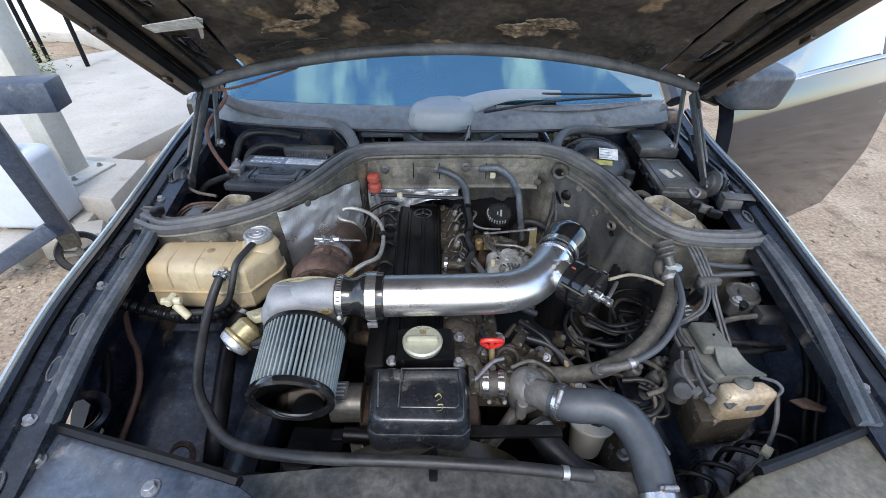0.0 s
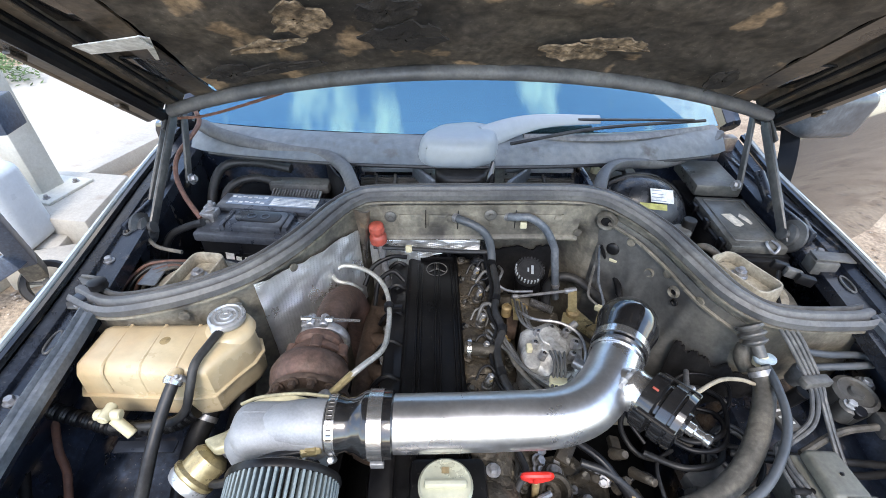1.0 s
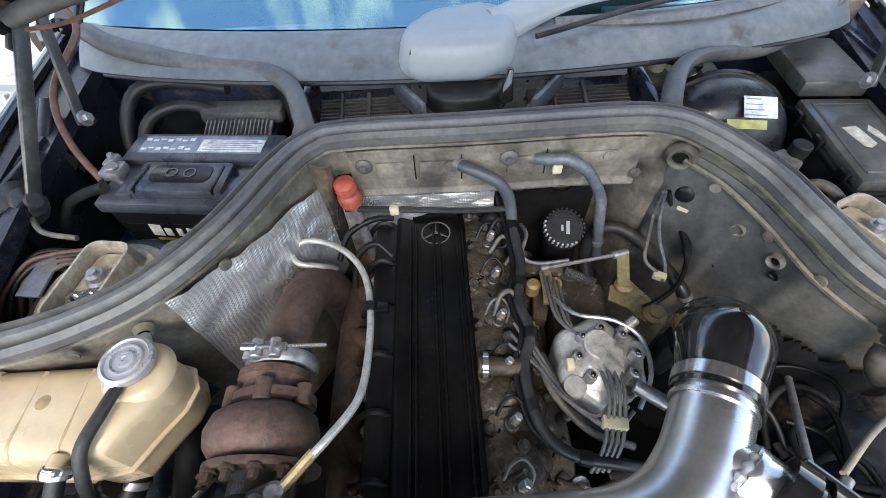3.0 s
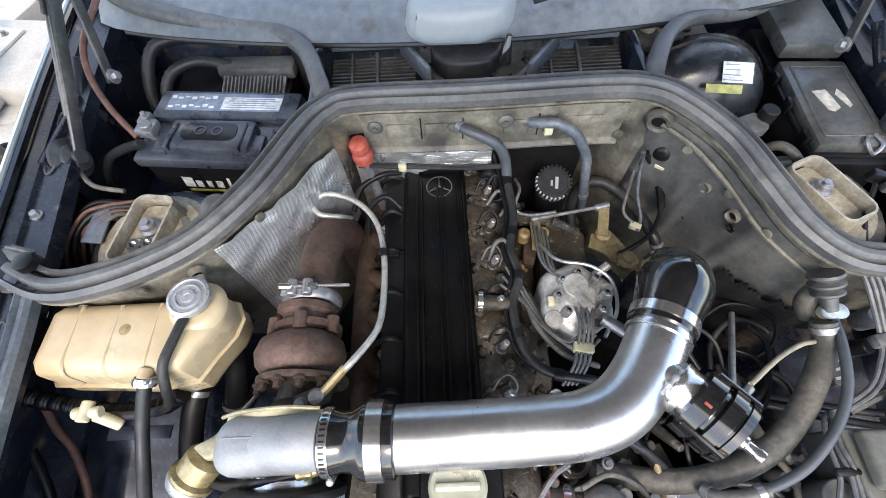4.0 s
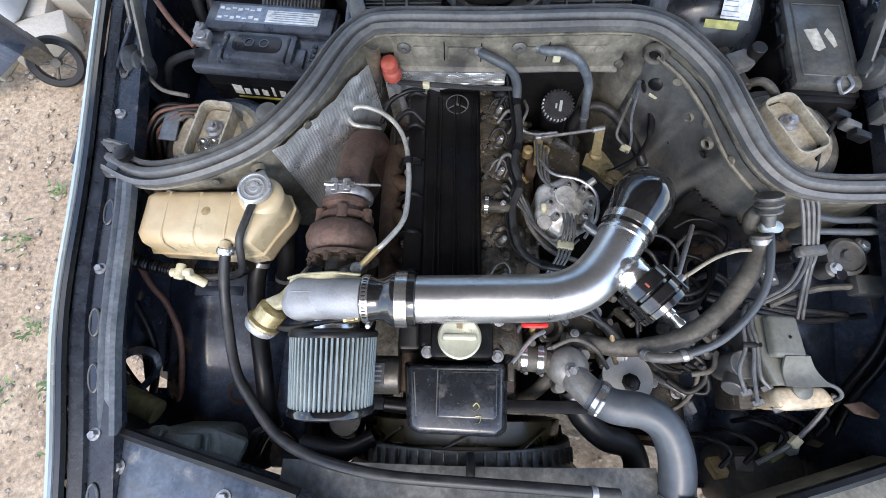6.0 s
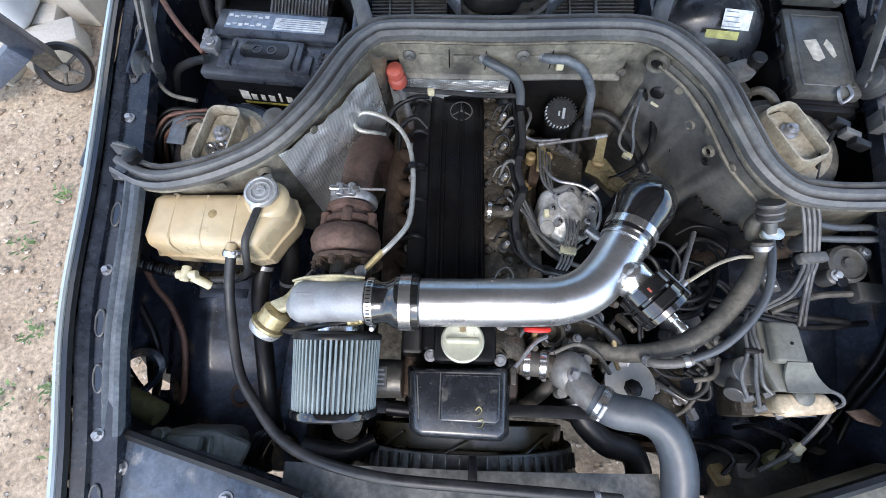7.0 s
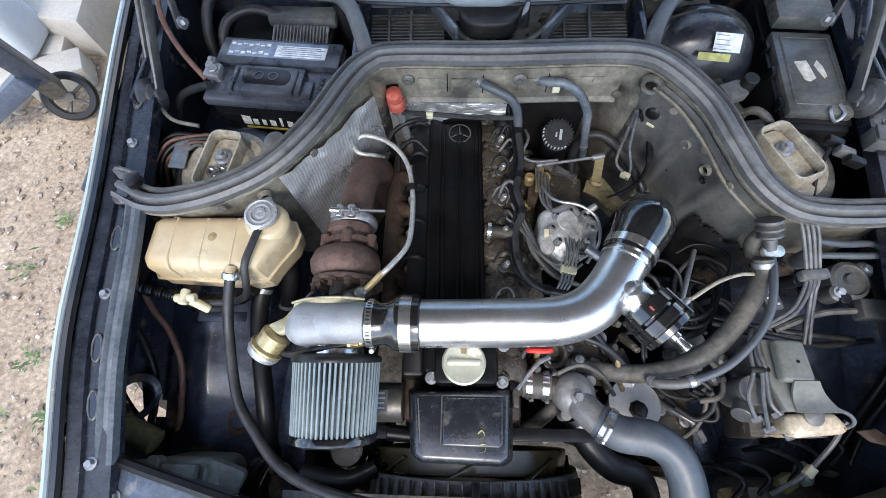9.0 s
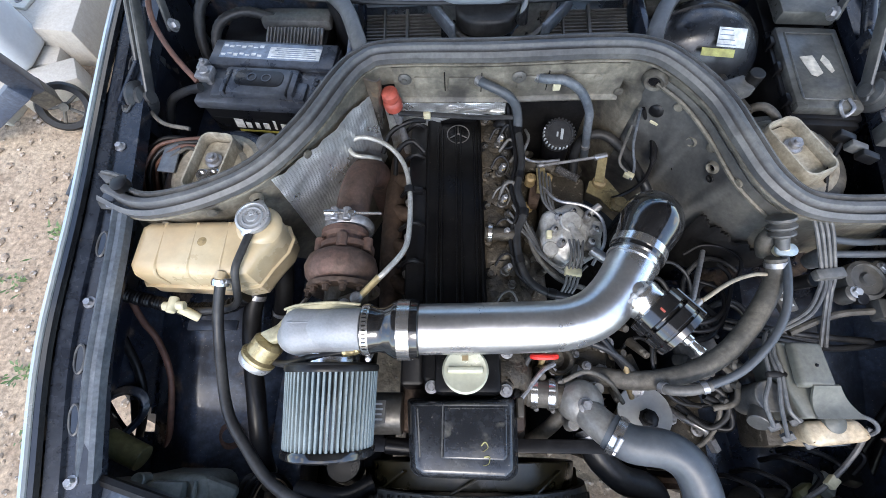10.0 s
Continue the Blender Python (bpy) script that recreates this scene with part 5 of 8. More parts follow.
part("head_casting", sheet(head_flank, 150, 16, 0.03), TANCAST, engine, "grimy lobed alloy casting beside the valve cover", 60)
for i in range(7):
    y = 0.612 + 0.069 * i
    ear = part("cover_ear", lathe([(0.013, -0.012), (0.0135, 0.006), (0.011, 0.009), (0.0085, 0.009), (0.0075, 0.006), (0.0001, 0.006)], (0.004, y, 0.752), (0.1, 0, 1), 18), CRINKLE if i % 2 else TANCAST, vc)
    part("ear_bolt", bolt((0.004, y, 0.757), r=0.0048, h=0.005), OILSTEEL, ear)
for i in range(6):
    y = 0.645 + 0.069 * i
    part("oil_fitting", join(cyl((0.036, y + 0.012, 0.74), (0.040, y + 0.014, 0.766), 0.009, 12, 0.007), bolt((0.040, y + 0.014, 0.766), (0.15, 0.1, 1), 0.005, 0.005)), TANCAST if i % 2 else OILSTEEL, engine)
    part("clip_wire", tube([(0.012, y - 0.02, 0.765), (0.022, y - 0.008, 0.780), (0.036, y - 0.004, 0.780), (0.046, y - 0.016, 0.768), (0.040, y - 0.03, 0.758)], 0.0022, 6), RUBBER if i % 3 else GREYPL, engine)
# intake side: castings, runners, injectors
for i in range(6):
    y = 0.645 + i * 0.069
    part("intake_runner", tube([(0.0, y, 0.735), (0.03, y + 0.004, 0.742), (0.06, y + 0.01, 0.72), (0.075, y + 0.012, 0.66)], 0.0155 + 0.003 * (i % 2), 12), CASTD, engine, "dirty cast intake runner")
    part("runner_flange", box((0.028, y + 0.002, 0.738), (0.012, 0.046, 0.03), 0.004, (0, 20, 0)), CASTD, engine)
    part("head_stud", bolt((0.012, y + 0.022, 0.736), (0.2, 0, 1), 0.006, 0.01), GOLDD, engine)
    inj = part("injector", join(cyl((0.022, y - 0.03, 0.715), (0.03, y - 0.03, 0.766), 0.0095, 10), cyl((0.03, y - 0.03, 0.766), (0.032, y - 0.03, 0.778), 0.007, 6)), OILSTEEL, engine)
    part("injector_nut", cyl((0.031, y - 0.03, 0.772), (0.034, y - 0.03, 0.784), 0.0055, 6), GOLDD, inj)
part("head_casting", prism([(0.0, 0.49), (0.055, 0.49), (0.06, 0.60), (0.05, 1.0), (0.0, 1.03)], 0.6, 0.725, 0.008), CASTD, engine, "dirty alloy cylinder head side")
for y, r in ((0.735, 0.016), (0.795, 0.02), (0.88, 0.024), (0.955, 0.018)):
    part("casting_boss", lathe([(r, 0), (r, 0.02), (r * 0.7, 0.028), (r * 0.4, 0.03), (r * 0.4, 0.022), (0.0001, 0.022)], (0.018, y, 0.73), (0.3, 0, 1), 16), CASTD, engine)
part("heater_stub", join(cyl((-0.005, 0.755, 0.775), (0.05, 0.75, 0.772), 0.012, 14), cyl((0.002, 0.755, 0.775), (0.008, 0.754, 0.775), 0.015, 14)), CASTD, engine)
part("stub_clamp", ring((0.004, 0.7545, 0.775), (1, -0.08, 0), 0.0152, 0.007, 0.0018), CHROME, engine)
part("rear_pipe", tube([(0.02, 1.0, 0.70), (0.03, 1.005, 0.76), (0.045, 1.0, 0.775), (0.055, 0.98, 0.74), (0.055, 0.97, 0.68)], 0.012, 10), RUBBER, engine)
part("intake_plenum", prism([(0.055, 0.60), (0.105, 0.58), (0.12, 0.66), (0.115, 0.94), (0.06, 1.0)], 0.56, 0.675, 0.014), CASTD, engine, "dirty alloy intake plenum")

# front right castings and accessories
acc = thing("accessory_drive", "greasy alternator and brackets low beside the engine", "alternator", (0.15, 0.5, 0.35))
part("bracket", prism([(0.04, 0.49), (0.2, 0.485), (0.22, 0.56), (0.17, 0.62), (0.05, 0.60)], 0.62, 0.672, 0.008), CASTD, acc)
part("casing", lathe([(0.05, 0), (0.062, 0.012), (0.062, 0.07), (0.05, 0.085), (0.02, 0.085)], (0.21, 0.50, 0.53), (0, 1, 0.1), 28), CASTD, acc)
part("pulley", lathe([(0.03, 0), (0.036, 0.004), (0.028, 0.012), (0.036, 0.02), (0.012, 0.02)], (0.21, 0.47, 0.53), (0, 1, 0), 24), RUSTD, acc)
for x, y, z, r in ((0.075, 0.56, 0.69, 0.012), (0.13, 0.575, 0.68, 0.016), (0.17, 0.53, 0.685, 0.011), (0.11, 0.52, 0.69, 0.009), (0.055, 0.525, 0.70, 0.01), (0.2, 0.585, 0.665, 0.014)):
    b_ = part("housing_boss", lathe([(r * 1.3, -0.03), (r * 1.2, 0), (r, 0.01), (r * 0.8, 0.012)], (x, y, z), (0.1, -0.1, 1), 16), CASTD, acc)
    part("boss_bolt", bolt((x, y, z + 0.012), r=r * 0.5, h=0.006), STEEL, b_)
part("throttle_body", join(lathe([(0.024, 0), (0.026, 0.004), (0.026, 0.03), (0.022, 0.034), (0.018, 0.03), (0.016, 0.006), (0.0001, 0.006)], (0.118, 0.545, 0.685), (0.1, -0.3, 1), 24)), CASTD, acc, "bare alloy sender body")
part("dipstick_tube", tube([(0.088, 0.535, 0.60), (0.09, 0.53, 0.66), (0.092, 0.528, 0.70)], 0.006, 8), GOLDD, acc)
dip = thing("dipstick", "bright red plastic dipstick handle", "dipstick", (0.09, 0.528, 0.70))
part("handle", tube([(0.078, 0.537, 0.748), (0.067, 0.535, 0.760), (0.071, 0.533, 0.768), (0.086, 0.532, 0.770), (0.101, 0.533, 0.768), (0.105, 0.535, 0.760), (0.094, 0.537, 0.748), (0.086, 0.538, 0.744), (0.078, 0.537, 0.748)], 0.0048, 8, 5), RED, dip)
part("grip_bar", box((0.086, 0.535, 0.757), (0.009, 0.007, 0.026), 0.0025), RED, dip)
part("stem", cyl((0.09, 0.53, 0.69), (0.087, 0.537, 0.746), 0.005, 10, 0.006), GOLDD, dip)

thermo = thing("thermostat_housing", "grey alloy thermostat housing with clamped hose stubs", "thermostat", (0.145, 0.465, 0.66))
part("body", lathe([(0.028, -0.05), (0.034, -0.03), (0.037, 0.0), (0.034, 0.016), (0.022, 0.026), (0.008, 0.03), (0.0001, 0.03)], (0.148, 0.468, 0.715), (0.05, -0.15, 1), 32), HOUSEM, thermo)
part("outlet", tube([(0.15, 0.46, 0.715), (0.165, 0.438, 0.735), (0.182, 0.42, 0.745)], 0.026, 14), HOUSEM, thermo)
part("stub", cyl((0.04, 0.487, 0.70), (0.125, 0.478, 0.71), 0.021, 20), CASTD, thermo)
sl = part("sleeve", cyl((0.062, 0.485, 0.702), (0.112, 0.48, 0.708), 0.0235, 20), GREYHOSE, thermo, "short rubber sleeve")
clamp(thermo, (0.074, 0.484, 0.703), (1, -0.1, 0.1), 0.0245, 0.011, CHROME, (0.2, -0.6, -0.8))
clamp(thermo, (0.102, 0.481, 0.706), (1, -0.1, 0.1), 0.0245, 0.011, CHROME, (0.2, -0.6, -0.8))
part("housing_bolt", bolt((0.148, 0.46, 0.745), r=0.008, h=0.008), STEEL, thermo)
for a in (0.6, 2.4, 4.3):
    part("flange_lug", join(cyl((0.148 + 0.038 * math.cos(a), 0.468 + 0.038 * math.sin(a), 0.68), (0.148 + 0.038 * math.cos(a), 0.468 + 0.038 * math.sin(a), 0.72), 0.010, 12)), HOUSEM, thermo)
part("bleed_pipe", tube([(0.03, 0.46, 0.745), (0.05, 0.475, 0.73), (0.085, 0.515, 0.725), (0.11, 0.53, 0.72)], 0.0045, 8), STEEL, thermo)
part("lower_stub", tube([(0.13, 0.455, 0.66), (0.105, 0.43, 0.64), (0.07, 0.405, 0.61)], 0.013, 12), GREYHOSE, thermo)


def hose(name, pts, r, mat, label, k=6, n=12, radius=None, category="hose"):
    if r < 0.008 or category != "hose" or radius:
        return solo(name, tube(pts, r, n, k, radius), mat, label, category)
    h = thing(name, label, category, pts[0])
    part("hose", tube(pts, r, n, k), mat, h)
    p = smoothed(pts, k)
    for a, b in ((p[2], p[3]), (p[-3], p[-4])):
        part("clamp", ring(a, b - a, r * 0.98, 0.009, 0.0016, 20), STEEL, h, "steel hose clamp")
    return h


uh = thing("radiator_hose", "thick dusty black upper radiator hose", "hose", (0.25, 0.38, 0.72))
part("hose", tube([(0.180, 0.424, 0.742), (0.209, 0.405, 0.752), (0.258, 0.397, 0.757), (0.292, 0.371, 0.752), (0.307, 0.320, 0.738), (0.305, 0.255, 0.715)], 0.0285, 18), HOSEB, uh)
clamp(uh, (0.190, 0.416, 0.746), (0.8, -0.55, 0.2), 0.029, 0.013, CHROME, (-0.3, -0.4, 1))
clamp(uh, (0.306, 0.268, 0.72), (0, -1, -0.3), 0.029, 0.014, CHROME, (0.2, 0, 1))
hose("radiator_hose", [(0.165, 0.43, 0.66), (0.183, 0.386, 0.655), (0.222, 0.35, 0.64), (0.27, 0.335, 0.625), (0.292, 0.30, 0.60), (0.297, 0.25, 0.56)], 0.024, HOSE, "dark lower coolant hose beside the fan")
PALEG = material("pale_grey_dull_plastic", (0.32, 0.325, 0.31), 0.5, 0, (0.40, 0.395, 0.37), 0.7, 9, 140, 0.05, spread=0.03)
ps = thing("steering_reservoir", "grey power steering reservoir cup with a dark cap nut", "reservoir", (0.296, 0.45, 0.5))
part("cup", lathe([(0.03, -0.09), (0.036, -0.03), (0.046, -0.008), (0.0485, 0.0), (0.0475, 0.003), (0.044, 0.002), (0.0001, 0.0015)], (0.279, 0.457, 0.640), (0, 0.12, 1), 40), PALEG, ps, "pale grey reservoir disc")
part("cap_nut", lathe([(0.016, -0.004), (0.018, 0.003), (0.016, 0.005), (0.0115, 0.006), (0.0115, 0.018), (0.007, 0.021), (0.0001, 0.021)], (0.284, 0.446, 0.640), (0, 0.1, 1), 8), PLASTIC, ps)

# fan, shroud and radiator
rad = thing("radiator", "black radiator with a plastic fan shroud across the front", "radiator", (-0.03, 0.24, 0.25))
part("core", box((-0.02, 0.215, 0.50), (0.60, 0.05, 0.44), 0.004), DARK, rad)
part("top_tank", tube([(-0.33, 0.215, 0.735), (-0.15, 0.215, 0.748), (0.1, 0.215, 0.748), (0.30, 0.215, 0.735)], 0.034, 12, 5, None, 0.8), SHROUDM, rad)
sh = part("shroud", lathe([(0.208, 0.0), (0.218, 0.0), (0.222, -0.02), (0.224, -0.05), (0.25, -0.075), (0.25, -0.085), (0.212, -0.055), (0.208, 0.0)], (-0.035, 0.342, 0.515), (0, 1, 0.06), 64), SHROUDM, rad, "dusty grey fan shroud ring")
for i in range(24):
    a = radians(25 + i * 130 / 23)
    part("shroud_rib", moved(box((0, 0, 0), (0.0022, 0.026, 0.008), 0.0008), Matrix.Translation((-0.035 + 0.224 * math.cos(a), 0.315, 0.517 + 0.224 * math.sin(a))) @ pose(0, 0, 0, 0, 90 - math.degrees(a), 0)), SHROUDM, sh, smooth=0)
part("shroud_panel", sheet(lambda u, v: (-0.34 + 0.62 * u, 0.308 - 0.085 * v, 0.712 + 0.034 * math.sin(math.pi * u) + 0.010 * v + 0.006 * max(0, math.sin(v * 9)) ** 6), 20, 4, 0.006), SHROUDM, rad)
part("shroud_clip", box((-0.025, 0.305, 0.752), (0.014, 0.05, 0.010), 0.003), PLASTIC, rad)
fan = thing("cooling_fan", "tan plastic cooling fan behind the shroud", "fan", (-0.035, 0.345, 0.5))
part("hub", lathe([(0.07, -0.015), (0.075, 0.0), (0.07, 0.02), (0.03, 0.03)], (-0.035, 0.345, 0.515), (0, 1, 0), 32), CASTD, fan)
for i in range(9):
    a = math.tau * i / 9 + 0.2
    part("blade", moved(box((0.135, 0, 0), (0.14, 0.004, 0.07), 0.001, (28, 0, 0)), Matrix.Translation((-0.035, 0.345, 0.515)) @ pose(0, 0, 0, 0, -math.degrees(a), 0)), FANM, fan)
part("fan_band", lathe([(0.184, -0.03), (0.194, -0.028), (0.199, -0.006), (0.2005, 0.012), (0.197, 0.014), (0.194, -0.004), (0.184, -0.03)], (-0.035, 0.362, 0.515), (0, 1, 0), 64), FANM, fan, "glossy tan outer band of the fan")
part("fan_clutch", cyl((-0.035, 0.36, 0.515), (-0.035, 0.42, 0.515), 0.04, 20), CASTD, fan)
for x0, x1, z in ((-0.13, -0.06, 0.665), (0.04, 0.17, 0.67)):
    solo("drive_belt", box(((x0 + x1) / 2 - 0.02, 0.40, z + 0.012), (x1 - x0 + 0.1, 0.022, 0.008), 0.002), RUBBER, "black ribbed drive belt behind the fan", "belt")

# ---- turbocharger, filter and charge pipe ----
BRACKM = material("khaki_cast_bracket", (0.30, 0.275, 0.175), 0.45, 0.1, (0.36, 0.33, 0.22), 0.6, 14, 160, 0.05)
turbo = thing("turbocharger", "silver and rust-brown turbocharger on the exhaust side", "turbocharger", (-0.25, 0.63, 0.72))
TC = Vector((-0.262, 0.556, 0.797))
part("compressor_housing", tube([TC + Vector((math.cos(a) * (0.030 + 0.0022 * i), 0, math.sin(a) * (0.030 + 0.0022 * i))) for i, a in enumerate([radians(100 + 30 * j) * -1 + math.pi for j in range(11)])] + [(-0.245, 0.556, 0.86), (-0.19, 0.556, 0.862)],
                                0.027, 18, 5, lambda s: 0.55 + 0.6 * s), CAST, turbo, "silver cast compressor scroll")
part("scroll_top", box((-0.254, 0.5565, 0.846), (0.132, 0.066, 0.068), 0.026, (0, 0, 0), 6), CAST, turbo)
part("scroll_seam", box((-0.254, 0.562, 0.8805), (0.10, 0.0016, 0.0012), 0.0005), CAST, turbo)
part("scroll_lip", tube([(-0.318, 0.588, 0.858), (-0.29, 0.592, 0.868), (-0.24, 0.594, 0.872), (-0.20, 0.592, 0.868)], 0.0024, 8), BRACKM, turbo, "yellow-tinted flange edge")
part("compressor_cover", lathe([(0.03, -0.045), (0.045, -0.03), (0.06, -0.012), (0.066, 0.012), (0.066, 0.03), (0.05, 0.036), (0.03, 0.036)], TC, (0, 1, 0), 36), CAST, turbo)
part("compressor_flange", lathe([(0.07, 0), (0.072, 0.003), (0.072, 0.010), (0.07, 0.012)], TC + Vector((0, 0.028, 0)), (0, 1, 0), 36), IVORY, turbo, "yellow-tinted compressor back plate")
part("inlet", cyl(TC + Vector((0, -0.075, 0.006)), TC + Vector((0, -0.03, 0)), 0.037, 28), CAST, turbo)
part("centre_housing", lathe([(0.036, 0), (0.034, 0.01), (0.026, 0.018), (0.026, 0.045), (0.036, 0.055)], (-0.252, 0.596, 0.80), (0, 1, 0), 24), CASTD, turbo)
of = part("oil_flange", prism([(-0.245, 0.598), (-0.232, 0.59), (-0.198, 0.606), (-0.196, 0.622), (-0.21, 0.628), (-0.244, 0.614)], 0.828, 0.836, 0.002), CASTD, turbo)
part("flange_bolt", bolt((-0.234, 0.603, 0.836), r=0.006, h=0.004), STEEL, of)
part("turbine_housing", lathe([(0.03, -0.005), (0.05, 0.0), (0.06, 0.014), (0.063, 0.03), (0.058, 0.047), (0.045, 0.056), (0.038, 0.06), (0.036, 0.085), (0.042, 0.09), (0.042, 0.10)], (-0.25, 0.648, 0.79), (-0.02, 1, 0), 40,
                                lambda a, h: 1 + 0.10 * math.cos(a - 0.4)), RUST, turbo, "heat-browned turbine housing")
part("turbine_plate", lathe([(0.060, 0), (0.062, 0.003), (0.062, 0.008), (0.05, 0.01)], (-0.25, 0.636, 0.79), (0, 1, 0), 36), RUSTD, turbo)
for i in range(6):
    a = radians(20 + 28 * i)
    part("plate_bolt", bolt((-0.25 + 0.056 * math.cos(a), 0.635, 0.79 + 0.056 * math.sin(a)), (0, -1, 0.2), 0.0055, 0.008), RUSTD, turbo)
part("turbine_flange", lathe([(0.040, 0), (0.049, 0.002), (0.049, 0.012), (0.042, 0.014)], (-0.252, 0.708, 0.788), (-0.02, 1, 0), 36), RUST, turbo)
for a in (0.5, 1.5, 2.6, 3.6):
    part("flange_lug", cyl((-0.252 + 0.047 * math.cos(a), 0.703, 0.788 + 0.047 * math.sin(a)), (-0.252 + 0.047 * math.cos(a), 0.728, 0.788 + 0.047 * math.sin(a)), 0.0095, 12), RUST, turbo)
vb = part("v_band", lathe([(0.034, -0.009), (0.041, -0.009), (0.044, -0.005), (0.0445, 0.0), (0.044, 0.005), (0.041, 0.009), (0.034, 0.009)], (-0.251, 0.762, 0.787), (-0.02, 1, 0), 36), STEEL, turbo, "stainless v-band clamp")
part("t_bolt", join(cyl((-0.285, 0.766, 0.838), (-0.185, 0.766, 0.832), 0.0026, 8), cyl((-0.245, 0.766, 0.836), (-0.230, 0.766, 0.835), 0.0058, 6), cyl((-0.285, 0.766, 0.838), (-0.266, 0.766, 0.836), 0.0055, 10)), CHROME, vb)
for x in (-0.268, -0.246):
    part("trunnion", join(cyl((x, 0.754, 0.832), (x, 0.778, 0.832), 0.0075, 12), box((x - 0.008, 0.766, 0.829), (0.016, 0.022, 0.004), 0.001)), STEEL, vb)
part("downpipe", tube([(-0.250, 0.745, 0.787), (-0.248, 0.82, 0.786), (-0.243, 0.875, 0.772), (-0.236, 0.922, 0.73), (-0.228, 0.945, 0.65), (-0.222, 0.95, 0.45)], 0.0305, 22, 8), RUST, turbo, "rust-brown downpipe")
wg = part("wastegate_actuator", lathe([(0.012, -0.004), (0.026, 0.0), (0.029, 0.006), (0.029, 0.012), (0.031, 0.014), (0.031, 0.018), (0.026, 0.022), (0.026, 0.045), (0.02, 0.052), (0.01, 0.054)], (-0.392, 0.520, 0.772), (0.62, 0.70, 0.35), 32), GOLD, turbo, "yellow zinc wastegate canister")
part("actuator_nipple", lathe([(0.012, -0.002), (0.006, -0.003), (0.006, -0.007), (0.0001, -0.007)], (-0.392, 0.520, 0.772), (0.62, 0.70, 0.35), 14), STEEL, wg)
part("crimped_end", lathe([(0.012, -0.0045), (0.0265, -0.0005), (0.0295, 0.006), (0.0295, 0.0115), (0.0275, 0.0125)], (-0.392, 0.520, 0.772), (0.62, 0.70, 0.35), 32), CAPM, wg, "dull silver crimped end")
part("actuator_bracket", prism([(-0.372, 0.562), (-0.350, 0.545), (-0.318, 0.556), (-0.312, 0.60), (-0.326, 0.602), (-0.345, 0.575)], 0.80, 0.818, 0.005), BRACKM, turbo, "cream cast actuator bracket")
part("actuator_rod", cyl((-0.36, 0.565, 0.79), (-0.30, 0.66, 0.765), 0.0035, 8), STEEL, turbo)
part("vacuum_pipe", tube([(-0.362, 0.525, 0.772), (-0.33, 0.518, 0.79), (-0.27, 0.518, 0.845), (-0.225, 0.525, 0.85)], 0.006, 10), HOSE, turbo)
part("vacuum_fitting", join(cyl((-0.225, 0.525, 0.85), (-0.20, 0.53, 0.852), 0.008, 8), box((-0.212, 0.53, 0.852), (0.014, 0.018, 0.016), 0.002)), GOLD, turbo)
oil = thing("oil_feed_line", "braided steel turbo oil feed line with brass fittings", "oil line", (-0.17, 0.75, 0.8))
part("braided_tube", tube([(-0.190, 0.632, 0.846), (-0.165, 0.655, 0.852), (-0.141, 0.70, 0.835), (-0.138, 0.76, 0.815), (-0.142, 0.827, 0.80), (-0.152, 0.88, 0.795), (-0.172, 0.918, 0.796), (-0.205, 0.944, 0.80), (-0.246, 0.955, 0.80), (-0.268, 0.944, 0.79), (-0.258, 0.925, 0.785), (-0.23, 0.925, 0.775), (-0.215, 0.945, 0.74)], 0.0048, 10), BRAID, oil)
part("fitting", tube([(-0.212, 0.612, 0.838), (-0.200, 0.622, 0.842), (-0.178, 0.643, 0.85)], 0.0058, 8), GOLD, oil, "brass-coloured hose fitting")
part("banjo", lathe([(0.009, 0), (0.010, 0.004), (0.010, 0.010), (0.006, 0.014), (0.0001, 0.014)], (-0.214, 0.611, 0.834), (0, 0, 1), 12), STEEL, oil)
part("line_clip", join(ring((-0.143, 0.832, 0.80), (0.1, -1, 0.05), 0.006, 0.012, 0.004, 14), box((-0.128, 0.832, 0.797), (0.02, 0.012, 0.012), 0.002)), RUBBER, oil)

DARKCH = material("dark_chrome", (0.30, 0.31, 0.33), 0.10, 1.0, spread=0.02, dust=0.0)
af = thing("air_filter", "cone air filter with pleated grey gauze and black cap", "air filter", (-0.257, 0.45, 0.72))
FA, FB = Vector((-0.248, 0.507, 0.812)), Vector((-0.247, 0.388, 0.793))
FX = FB - FA
L = FX.length
part("filter_element", lathe([(0.058, 0.002), (0.0690, 0.003), (0.0655, L - 0.010), (0.058, L - 0.0105), (0.058, 0.002)], FA, FX, 648, lambda a, h: 1 - 0.16 * min(1, max(0, 0.1 + 1.1 * math.cos(54 * a)))), PLEAT, af, "pleated grey gauze element", 50)
# Added black core that paints the shade between the pleats.
part("dark_gap_core", lathe([(0.0605, 0.004), (0.0575, L - 0.012), (0.0555, L - 0.012), (0.0585, 0.004), (0.0605, 0.004)], FA, FX, 60), BLACKGL, af)
part("top_rim", lathe([(0.04, -0.010), (0.064, -0.008), (0.070, -0.005), (0.0715, 0.000), (0.070, 0.004), (0.06, 0.004)], FA, FX, 48), PLASTIC, af, "grey rubber top rim")
part("end_cap", lathe([(0.058, L - 0.011), (0.066, L - 0.011), (0.0685, L - 0.007), (0.068, L + 0.000), (0.063, L + 0.003), (0.057, L - 0.001), (0.053, L - 0.012), (0.058, L - 0.011)], FA, FX, 48), BLACKGL, af, "black end cap ring")
part("inner_cone", lathe([(0.0545, L - 0.004), (0.050, L - 0.010), (0.004, L - 0.066), (0.0001, L - 0.067)], FA, FX, 48), DARKCH, af, "dark polished inverted cone")
